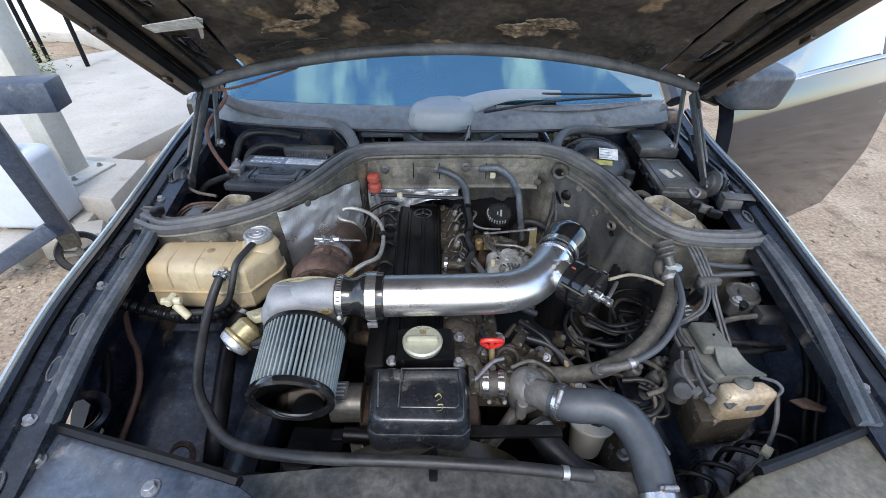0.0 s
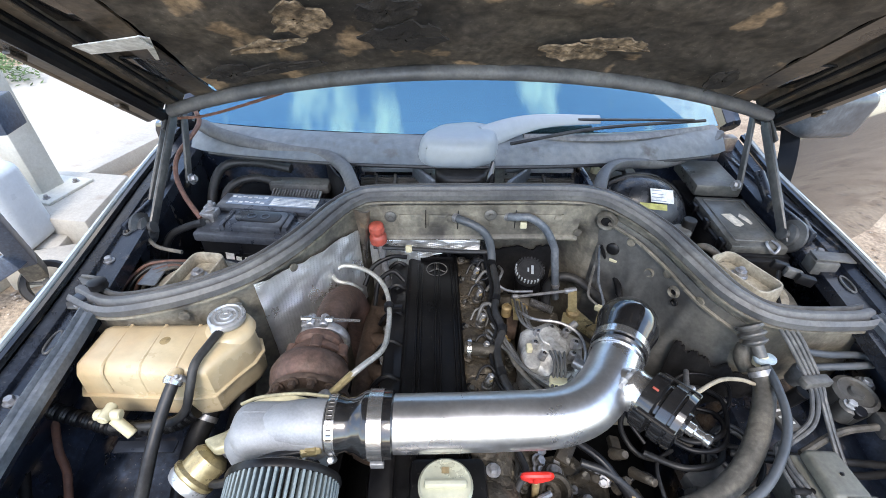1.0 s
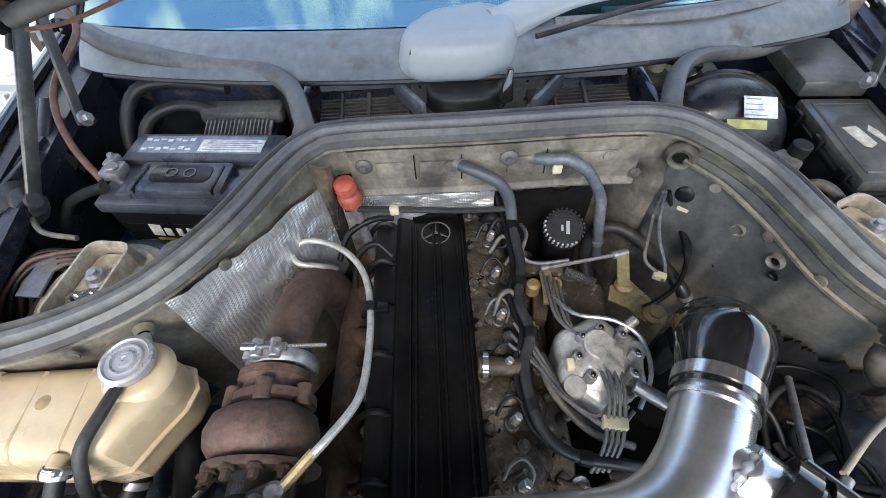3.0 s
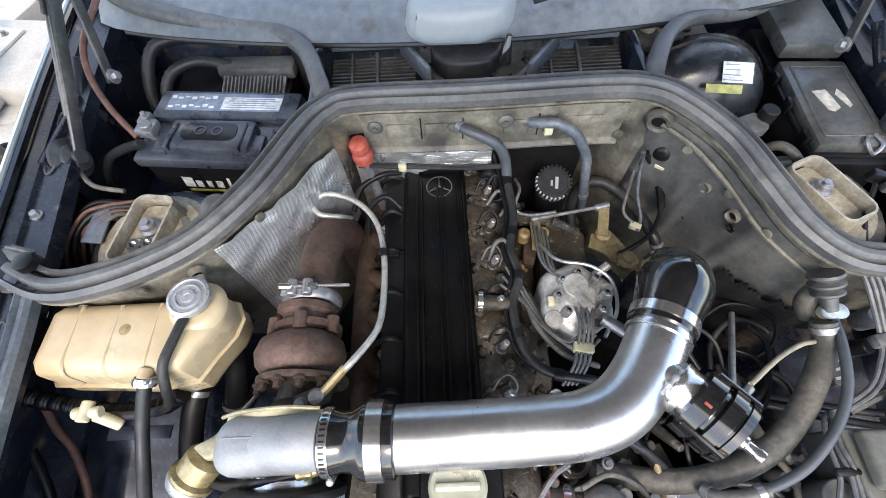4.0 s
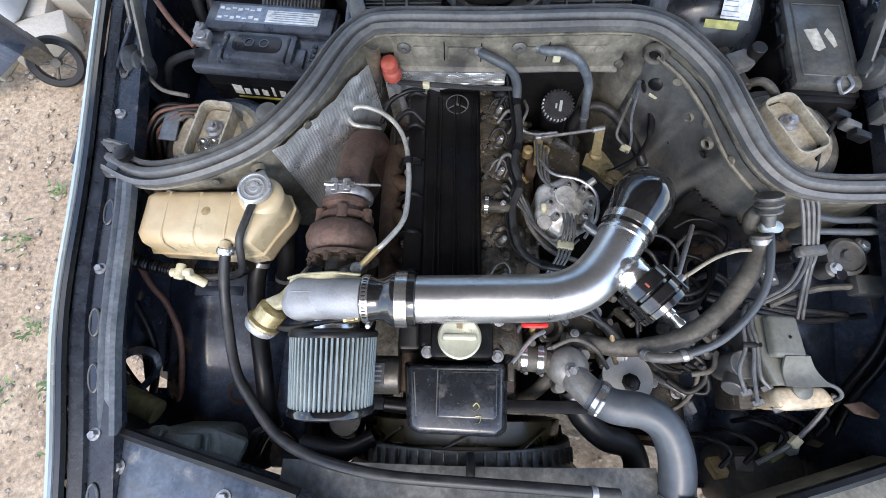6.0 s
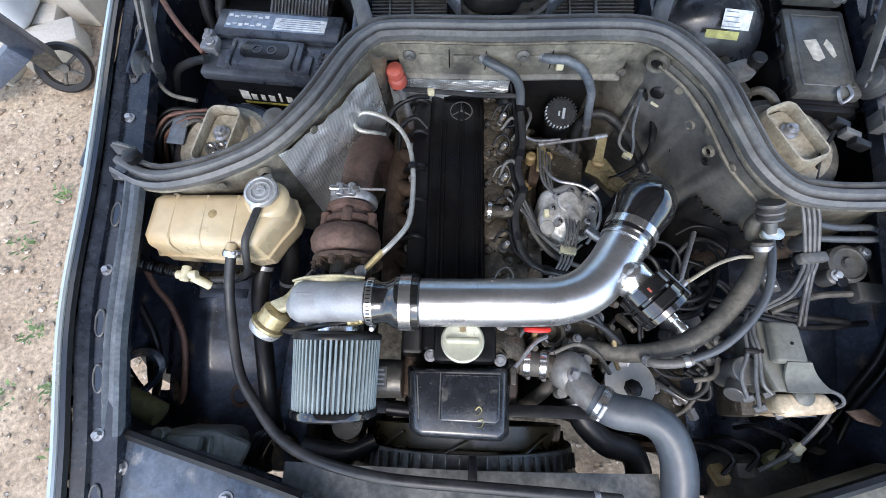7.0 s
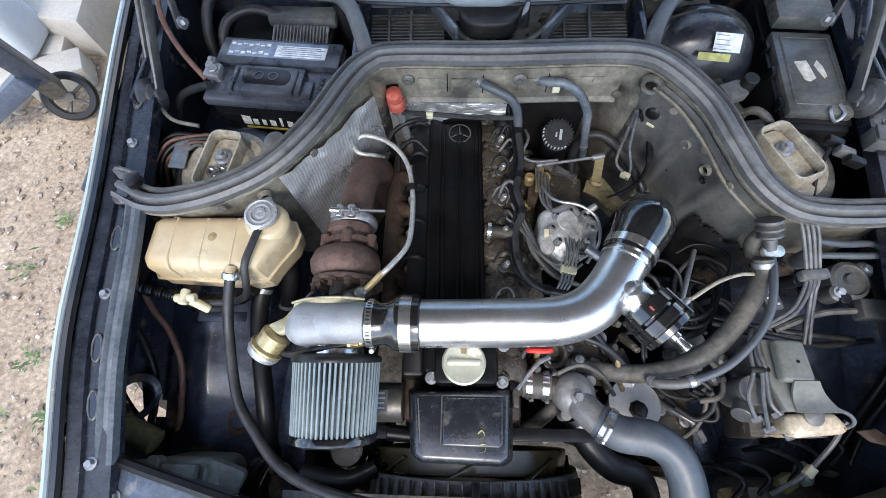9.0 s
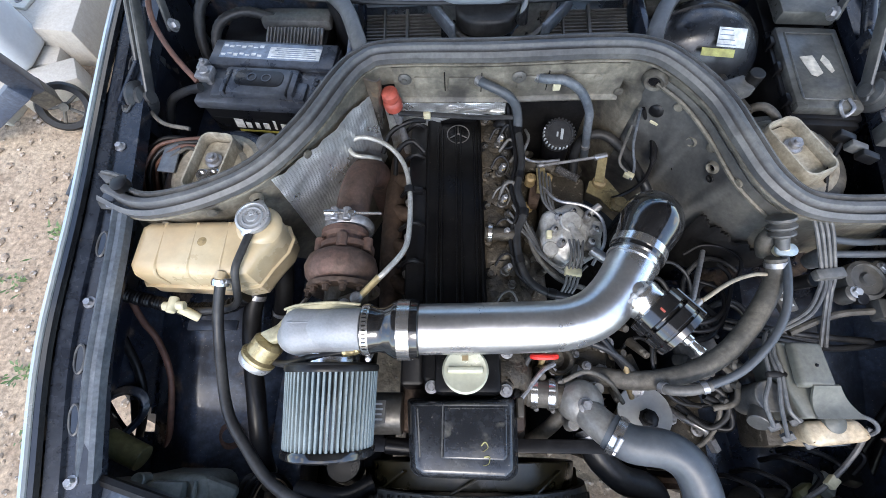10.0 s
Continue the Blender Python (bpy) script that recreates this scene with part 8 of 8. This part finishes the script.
hose("brake_pipe", [(0.452, 0.576, 0.775), (0.445, 0.537, 0.775), (0.448, 0.51, 0.775), (0.447, 0.457, 0.768), (0.46, 0.437, 0.765)], 0.0032, PIPED, "thin dull brake pipe to the pressure unit", 6, 8, category="pipe")
solo("pipe_clamp", box((0.550, 0.660, 0.802), (0.048, 0.018, 0.016), 0.004, (0, 0, 6)), GREYPL, "grey plastic clamp holding the brake pipes", "clamp")
solo("pipe_clamp", box((0.440, 0.505, 0.773), (0.032, 0.010, 0.010), 0.004, (0, 0, 0)), PLASTIC, "black plastic clamp holding the brake pipes", "clamp")
hose("air_pipe", [(0.57, 0.725, 0.80), (0.62, 0.72, 0.795), (0.68, 0.722, 0.79), (0.69, 0.705, 0.79), (0.66, 0.70, 0.79), (0.58, 0.705, 0.78)], 0.0062, HOSEB, "bent blue-grey pipe along the bulkhead")
ab = thing("abs_unit", "pale cast brake pressure unit under a grey cover", "abs unit", (0.50, 0.48, 0.62))
part("cover", prism([(0.450, 0.556), (0.506, 0.552), (0.511, 0.482), (0.530, 0.442), (0.464, 0.441), (0.450, 0.484)], 0.70, 0.777, 0.004, 3, 0.0), ABSB, ab, "grey moulded cover")
part("cover_lid", prism([(0.458, 0.553), (0.504, 0.550), (0.508, 0.482), (0.456, 0.484)], 0.78, 0.80, 0.006, 3, 0.05), ABSB, ab)
part("cover_flare", sheet(lambda u, v: (0.472 + 0.038 * u + (0.004 + 0.032 * u) * v, 0.488 - 0.048 * v, 0.797 - 0.019 * v - 0.008 * math.sin(math.pi * v)), 8, 10, 0.004), ABSB, ab)
part("cover_pin", bolt((0.485, 0.515, 0.80), r=0.0018, h=0.002), PLASTIC, ab)
part("casting", prism([(0.466, 0.438), (0.545, 0.442), (0.560, 0.421), (0.555, 0.410), (0.475, 0.402), (0.464, 0.41)], 0.70, 0.768, 0.009, 3), ABSM, ab, "pale cast valve block")
part("plug_dome", lathe([(0.016, -0.004), (0.0155, 0.003), (0.011, 0.006), (0.0001, 0.008)], (0.508, 0.436, 0.768), (0, -0.1, 1), 24), ABSB, ab)
part("label", box((0.522, 0.4045, 0.74), (0.03, 0.001, 0.012), 0.0, (0, 0, 5)), STRIPM, ab)
part("motor", cyl((0.435, 0.475, 0.68), (0.435, 0.475, 0.755), 0.024, 24), GREYPL, ab)
part("motor_port", cyl((0.425, 0.455, 0.735), (0.41, 0.435, 0.745), 0.016, 18), GREYPL, ab)
part("lower_casting", prism([(0.44, 0.40), (0.55, 0.41), (0.545, 0.50), (0.45, 0.50)], 0.62, 0.705, 0.01), CASTD, ab)
for x, y in ((0.423, 0.428), (0.439, 0.413), (0.458, 0.436), (0.470, 0.404)):
    part("pipe_nut", cyl((x, y, 0.745), (x + 0.014, y + 0.006, 0.755), 0.007, 6), PIPED, ab)
part("return_pipe", tube([(0.545, 0.449, 0.765), (0.567, 0.438, 0.765), (0.573, 0.426, 0.76), (0.560, 0.417, 0.752)], 0.0032, 8), PIPED, ab)
dv = thing("damper_unit", "round dark grey vacuum unit on the inner fender", "vacuum unit", (0.64, 0.66, 0.7))
part("drum", lathe([(0.03, -0.05), (0.034, -0.02), (0.034, 0.0), (0.028, 0.004), (0.026, 0.0), (0.012, 0.0), (0.01, 0.006), (0.0001, 0.006)], (0.638, 0.662, 0.768), (0, -0.1, 1), 32), GREYPL, dv)
part("bracket", box((0.66, 0.665, 0.73), (0.08, 0.05, 0.012), 0.003), BAY, dv)
for x, y in ((0.672, 0.683), (0.613, 0.640)):
    lug_ = part("lug", lathe([(0.016, -0.03), (0.015, 0.0), (0.011, 0.003)], (x, y, 0.765), (0, -0.1, 1), 16), GREYPL, dv)
    part("lug_bolt", bolt((x, y, 0.768), r=0.007, h=0.005), CAPM, lug_)
part("stub", cyl((0.62, 0.632, 0.755), (0.62, 0.628, 0.77), 0.010, 12), RUBBER, dv)
pc = thing("plug_connector", "grey two-pin plug connector on a loom", "connector", (0.665, 0.61, 0.74))
part("housing", box((0.672, 0.612, 0.752), (0.055, 0.035, 0.028), 0.004, (0, 0, -4)), GREYPL, pc)
part("housing_cap", box((0.71, 0.61, 0.75), (0.025, 0.03, 0.024), 0.004), STRIPM, pc)
part("lead", tube([(0.645, 0.612, 0.75), (0.60, 0.61, 0.745), (0.56, 0.60, 0.74), (0.51, 0.58, 0.73)], 0.006, 8), GREYHOSE, pc)
for i, pts in enumerate((
        [(0.73, 0.60, 0.74), (0.715, 0.52, 0.70), (0.69, 0.45, 0.64), (0.68, 0.38, 0.56)],
        [(0.75, 0.60, 0.74), (0.73, 0.50, 0.69), (0.70, 0.42, 0.62), (0.70, 0.36, 0.56)],
        [(0.42, 0.60, 0.70), (0.50, 0.575, 0.71), (0.60, 0.56, 0.70), (0.70, 0.57, 0.70)],
        [(0.40, 0.62, 0.69), (0.47, 0.60, 0.70), (0.56, 0.58, 0.71), (0.66, 0.57, 0.71)])):
    hose("wire_loom", pts, 0.008 if i < 2 else 0.006, RUBBER if i < 2 else HOSE, "black wiring loom on the inner fender", category="cable")
for i, pts in enumerate((
        [(0.31, 0.64, 0.72), (0.34, 0.60, 0.735), (0.38, 0.60, 0.74), (0.42, 0.63, 0.72), (0.43, 0.67, 0.70), (0.40, 0.69, 0.69)],
        [(0.30, 0.62, 0.73), (0.34, 0.585, 0.735), (0.39, 0.59, 0.735), (0.43, 0.64, 0.72), (0.45, 0.69, 0.71), (0.44, 0.72, 0.70)],
        [(0.28, 0.60, 0.70), (0.33, 0.57, 0.71), (0.39, 0.58, 0.71), (0.41, 0.62, 0.70), (0.39, 0.66, 0.68)],
        [(0.16, 0.565, 0.74), (0.20, 0.55, 0.735), (0.24, 0.525, 0.71), (0.27, 0.50, 0.68), (0.33, 0.50, 0.66)],
        [(0.15, 0.60, 0.75), (0.19, 0.565, 0.745), (0.22, 0.535, 0.72), (0.25, 0.51, 0.69)],
        [(0.36, 0.48, 0.70), (0.40, 0.46, 0.69), (0.40, 0.43, 0.68), (0.36, 0.44, 0.67), (0.33, 0.47, 0.66)],
        [(0.34, 0.50, 0.69), (0.385, 0.49, 0.70), (0.40, 0.455, 0.69), (0.37, 0.43, 0.68), (0.34, 0.45, 0.67)],
        [(0.38, 0.55, 0.70), (0.41, 0.51, 0.71), (0.405, 0.47, 0.71), (0.37, 0.46, 0.70)],
        [(0.12, 0.50, 0.73), (0.16, 0.515, 0.73), (0.20, 0.50, 0.715), (0.23, 0.47, 0.68)],
        [(0.07, 0.58, 0.74), (0.075, 0.55, 0.745), (0.06, 0.53, 0.74), (0.05, 0.50, 0.73)],
        [(0.20, 0.56, 0.72), (0.23, 0.53, 0.715), (0.235, 0.50, 0.70), (0.25, 0.48, 0.67)])):
    hose("wire", pts, (0.0045, 0.004, 0.005, 0.006, 0.006, 0.006, 0.005, 0.005, 0.004, 0.005, 0.005)[i], (RUBBER, RUBBER, HOSE, HOSE, RUBBER, RUBBER, HOSE, GREYHOSE, GREYHOSE, HOSE, GOLDD)[i], "tangled vacuum line beside the engine", category="wire")
hose("vacuum_line", [(0.459, 0.665, 0.79), (0.42, 0.655, 0.815), (0.363, 0.632, 0.845), (0.305, 0.598, 0.862)], 0.0032, VACM, "tan vacuum line to the blow-off valve", category="wire")
hose("strut_rod", [(0.395, 0.729, 0.74), (0.358, 0.67, 0.77), (0.322, 0.612, 0.80)], 0.0045, STEEL, "straight grey rod behind the valve", category="rod")
hose("fuel_pipe", [(0.335, 0.47, 0.60), (0.36, 0.445, 0.62), (0.385, 0.43, 0.625), (0.40, 0.41, 0.61)], 0.006, STEEL, "short bent steel pipe with a hex nut", category="pipe")
solo("pipe_nut", cyl((0.398, 0.415, 0.612), (0.41, 0.395, 0.603), 0.010, 6), STEEL, "steel hex nut on the pipe end", "nut")

# ---- behind the engine ----
LOOM = [(0.02, 1.06, 0.83), (0.04, 1.045, 0.835), (0.057, 1.015, 0.82), (0.064, 0.977, 0.80), (0.070, 0.904, 0.785), (0.058, 0.840, 0.785), (0.067, 0.792, 0.782), (0.052, 0.747, 0.778), (0.060, 0.681, 0.772), (0.090, 0.648, 0.766), (0.145, 0.635, 0.76), (0.19, 0.63, 0.74)]
loom = thing("engine_loom", "black engine wiring conduit beside the valve cover", "cable", LOOM[0])
part("conduit", tube(LOOM, 0.0072, 12, 6), HOSE, loom)
part("side_wire", tube([Vector(p) + Vector((-0.011, 0.002, -0.003)) for p in LOOM[2:10]], 0.0038, 8, 6), RUBBER, loom)
lp = smoothed(LOOM, 6)
for i in (10, 19, 27, 36, 46, 56):
    part("tape_wrap", ring(lp[i], lp[i + 1] - lp[i], 0.0068, 0.014, 0.0022, 16), RUBBER, loom, "black tape wrap")
hose("breather_hose", [(-0.016, 1.018, 0.882), (-0.002, 1.005, 0.883), (0.018, 0.995, 0.880), (0.042, 0.990, 0.866), (0.058, 0.986, 0.842), (0.064, 0.980, 0.815), (0.066, 0.972, 0.79), (0.064, 0.96, 0.765)], 0.0088, HOSEB, "grey-blue rubber breather elbow")
hose("heater_hose", [(0.091, 1.022, 0.882), (0.110, 1.008, 0.888), (0.140, 1.000, 0.892), (0.174, 0.995, 0.869), (0.199, 0.990, 0.825), (0.205, 0.985, 0.794), (0.225, 0.985, 0.68)], 0.0086, STRIPM, "dusty grey heater hose on the bulkhead")
hose("heater_hose", [(0.189, 0.905, 0.680), (0.190, 0.936, 0.700), (0.198, 0.979, 0.715), (0.226, 1.011, 0.720), (0.266, 1.009, 0.720), (0.305, 0.969, 0.710), (0.333, 0.903, 0.700), (0.347, 0.887, 0.680)], 0.0105, HOSE, "black fuel hose looped behind the pump")
wg_ = thing("wire_grommet", "rubber grommet with paired wires through the bulkhead", "grommet", (0.355, 0.985, 0.76))
part("grommet", lathe([(0.017, 0), (0.014, 0.005), (0.009, 0.008), (0.0001, 0.008)], on_wall(share(0.335, 1.002), 0.014, 0.820), wall_normal(share(0.335, 1.002)), 20), RUBBER, wg_)
part("insulated_wire", tube([(0.291, 0.985, 0.831), (0.304, 1.002, 0.768), (0.286, 0.963, 0.755), (0.277, 0.932, 0.735), (0.293, 0.912, 0.725)], 0.0032, 8), GREYPL, wg_, "grey insulated wire")
part("insulated_wire", tube([(0.294, 0.985, 0.831), (0.311, 0.995, 0.768), (0.303, 0.958, 0.752), (0.307, 0.922, 0.730), (0.297, 0.897, 0.722)], 0.0028, 8), STRIPM, wg_)
part("taped_wire", tube([(0.298, 0.985, 0.831), (0.336, 0.999, 0.762), (0.346, 0.969, 0.750), (0.342, 0.929, 0.735), (0.317, 0.889, 0.722), (0.263, 0.859, 0.718), (0.232, 0.866, 0.710)], 0.005, 8, 6, lambda s: 1.5 if 0.2 < s < 0.5 else 0.8), RUBBER, wg_)
part("plug", box((0.296, 0.908, 0.722), (0.02, 0.012, 0.012), 0.002, (0, 0, -30)), IVORY, wg_)
for i, pts in enumerate((
        [(0.03, 0.97, 0.77), (0.045, 0.985, 0.79), (0.062, 0.97, 0.79), (0.055, 0.945, 0.775), (0.035, 0.95, 0.765)],
        [(0.03, 0.94, 0.765), (0.05, 0.955, 0.785), (0.066, 0.935, 0.78), (0.05, 0.915, 0.765)],
        [(0.025, 0.83, 0.765), (0.035, 0.85, 0.785), (0.05, 0.855, 0.785), (0.06, 0.835, 0.78), (0.065, 0.80, 0.775)],
        [(0.085, 0.99, 0.77), (0.088, 0.96, 0.78), (0.075, 0.92, 0.78), (0.10, 0.915, 0.765), (0.15, 0.925, 0.755)],
        [(0.075, 0.75, 0.77), (0.085, 0.71, 0.775), (0.12, 0.67, 0.765), (0.17, 0.655, 0.75)],
        [(0.08, 0.77, 0.765), (0.09, 0.73, 0.77), (0.10, 0.70, 0.765), (0.15, 0.66, 0.75)],
        [(-0.12, 1.01, 0.78), (-0.15, 1.0, 0.79), (-0.19, 0.985, 0.775), (-0.21, 0.96, 0.74)],
        [(-0.12, 0.94, 0.77), (-0.145, 0.955, 0.785), (-0.175, 0.945, 0.765), (-0.185, 0.92, 0.72)],
        [(-0.10, 0.60, 0.75), (-0.14, 0.595, 0.77), (-0.17, 0.61, 0.755), (-0.18, 0.62, 0.70)])):
    hose("wire", pts, (0.004, 0.0035, 0.004, 0.003, 0.0045, 0.004, 0.005, 0.005, 0.005)[i], (RUBBER, GREYPL, GREYPL, STEEL, GREYHOSE, HOSE, RUBBER, RUBBER, RUBBER)[i], "thin looped wire beside the valve cover", category="wire")

# below the air filter
vt = thing("vacuum_pump", "dark pump casting with a pale plate beside the filter", "pump", (-0.18, 0.43, 0.6))
part("casing", cyl((-0.205, 0.45, 0.70), (-0.15, 0.45, 0.70), 0.034, 24), OILSTEEL, vt)
part("plate", box((-0.19, 0.45, 0.735), (0.030, 0.036, 0.004), 0.001), GREYPL, vt)
for j in range(4):
    part("print_bar", box((-0.19, 0.438 + 0.008 * j, 0.7375), (0.022 - 0.003 * (j % 2), 0.003, 0.001), 0.0), LIGHTGREY, vt, smooth=0)
part("stub", cyl((-0.18, 0.40, 0.68), (-0.12, 0.395, 0.68), 0.014, 14), PLASTIC, vt)
mt = thing("engine_mount", "black steel engine mount bracket below the filter", "mount", (-0.25, 0.42, 0.4))
part("bracket", prism([(-0.31, 0.36), (-0.20, 0.36), (-0.19, 0.46), (-0.30, 0.47)], 0.45, 0.60, 0.01), DARK, mt)
part("cylinder", cyl((-0.262, 0.36, 0.58), (-0.255, 0.37, 0.66), 0.03, 20), PLASTIC, mt)
part("pipe", tube([(-0.33, 0.33, 0.66), (-0.25, 0.32, 0.67), (-0.20, 0.34, 0.66)], 0.016, 12), RUBBER, mt)

rng3 = random.Random(23)
for i in range(13):
    c = Vector((rng3.uniform(0.30, 0.45), rng3.uniform(0.53, 0.68), rng3.uniform(0.63, 0.69)))
    a0, w_ = rng3.uniform(0, 6.28), rng3.choice((-1, 1)) * rng3.uniform(0.5, 1.1)
    pts, step = [], rng3.uniform(0.025, 0.045)
    for k in range(6):
        pts.append(c.copy())
        c += Vector((math.cos(a0 + w_ * k), math.sin(a0 + w_ * k), 0)) * step
        c.z += 0.012 if k < 2 else -0.014
    hose("wire", pts, rng3.uniform(0.003, 0.0055), rng3.choice((RUBBER, RUBBER, HOSE, HOSE, GREYHOSE)), "tangled vacuum line beside the engine", category="wire")

# low on the right: compressor, brackets and leads in the dark
cmp_ = thing("ac_compressor", "dirty alloy compressor low beside the frame rail", "compressor", (0.42, 0.40, 0.45))
part("body", cyl((0.36, 0.47, 0.545), (0.36, 0.36, 0.545), 0.055, 28), CASTD, cmp_)
part("head", box((0.36, 0.48, 0.56), (0.09, 0.03, 0.09), 0.01), CASTD, cmp_)
part("pulley", lathe([(0.03, 0), (0.05, 0.003), (0.044, 0.012), (0.05, 0.021), (0.02, 0.022)], (0.36, 0.352, 0.545), (0, -1, 0), 30), RUSTD, cmp_)
for x, y, z in ((0.34, 0.45, 0.60), (0.385, 0.43, 0.60), (0.33, 0.40, 0.598)):
    part("body_bolt", bolt((x, y, z), r=0.008, h=0.009), STEEL, cmp_)
lk = thing("hood_latch_rod", "thin steel rod with a pale clip in the corner", "rod", (0.6, 0.35, 0.68))
part("rod", tube([(0.575, 0.43, 0.745), (0.56, 0.39, 0.715), (0.52, 0.345, 0.69), (0.47, 0.315, 0.675)], 0.004, 8), PIPED, lk)
part("clip", box((0.53, 0.352, 0.695), (0.02, 0.014, 0.012), 0.002, (0, 0, 40)), IVORY, lk)
part("hook", prism([(0.585, 0.415), (0.615, 0.42), (0.64, 0.40), (0.632, 0.392), (0.60, 0.40)], 0.742, 0.748, 0.002), RUSTD, lk)
rl = thing("lamp_wiring", "dark plugs and leads behind the headlamp", "wiring", (0.5, 0.31, 0.6))
for i, (x, y, z) in enumerate(((0.47, 0.31, 0.63), (0.52, 0.33, 0.64), (0.56, 0.345, 0.635), (0.60, 0.36, 0.64), (0.43, 0.30, 0.62))):
    part("plug", box((x, y, z), (0.034, 0.026, 0.022), 0.004, (0, 10 * i, 25 * i)), (GREYPL, OLIVE, LAMPM, PLASTIC, GOLDD)[i], rl)
    part("lead", tube([(x, y, z + 0.01), (x + 0.02, y + 0.03, z + 0.02), (x - 0.02, y + 0.055, z + 0.005), (x - 0.03, y + 0.05, z - 0.05)], 0.0045, 7), RUBBER, rl)
lamp2 = thing("headlamp_housing", "grey plastic rear of the headlamp housing", "headlamp", (0.53, 0.28, 0.55))
part("housing", prism(rounded(0.44, 0.22, 0.61, 0.335, 0.03), 0.52, 0.61, 0.012, 3, 0.1), GREYPL, lamp2)
vac = thing("vacuum_amplifier", "cluster of grey vacuum valves beside the engine", "valve", (0.40, 0.47, 0.66))
for x, y, z, r in ((0.405, 0.50, 0.70, 0.013), (0.385, 0.475, 0.69, 0.011), (0.37, 0.52, 0.695, 0.012), (0.42, 0.53, 0.705, 0.011), (0.345, 0.54, 0.69, 0.010)):
    part("valve", lathe([(r, -0.02), (r * 1.15, 0), (r, 0.006), (r * 0.5, 0.009), (r * 0.45, 0.02), (0.0001, 0.02)], (x, y, z), (0.3, -0.3, 1), 16), GREYPL, vac)
part("box", box((0.375, 0.565, 0.675), (0.07, 0.035, 0.03), 0.005, (0, 0, 15)), GREYPL, vac)
mod = thing("wiring_plate", "printed grey plate and plugs below the bulkhead pipes", "wiring", (0.50, 0.63, 0.72))
part("plate", box((0.515, 0.638, 0.735), (0.03, 0.045, 0.012), 0.003, (0, 0, 8)), GREYPL, mod)
for j in range(3):
    part("print_bar", box((0.515, 0.625 + 0.012 * j, 0.7418), (0.02, 0.004, 0.0008), 0.0, (0, 0, 8)), WHITE, mod, smooth=0)
part("knob", lathe([(0.014, -0.03), (0.016, 0.0), (0.012, 0.006), (0.0001, 0.006)], (0.572, 0.702, 0.775), (0, -0.1, 1), 18), PIPED, mod)
part("sensor", cyl((0.535, 0.665, 0.74), (0.545, 0.66, 0.775), 0.012, 14), PLASTIC, mod)
# dry leaves and straw caught in the cowl
dv_, df_ = [], []
for i in range(60):
    x, y = rng2.uniform(-0.24, 0.29), rng2.uniform(1.055, 1.085)
    if i > 45:
        x, y = rng2.uniform(-0.62, -0.25), rng2.uniform(1.30, 1.36)
    c, a, l = Vector((x, y, 0.905 if i <= 45 else 0.925)), rng2.uniform(0, 3.14), rng2.uniform(0.006, 0.02)
    d, s, k = Vector((math.cos(a), math.sin(a), 0.2)) * l, Vector((-math.sin(a), math.cos(a), 0.2)) * l * 0.3, len(dv_)
    dv_ += [c - d, c + s, c + d, c - s]
    df_.append((k, k + 1, k + 2, k + 3))
solo("dry_litter", (dv_, df_), GREYHOSE, "dry leaf litter caught behind the seal", "leaf litter", kind="stuff", smooth=0)
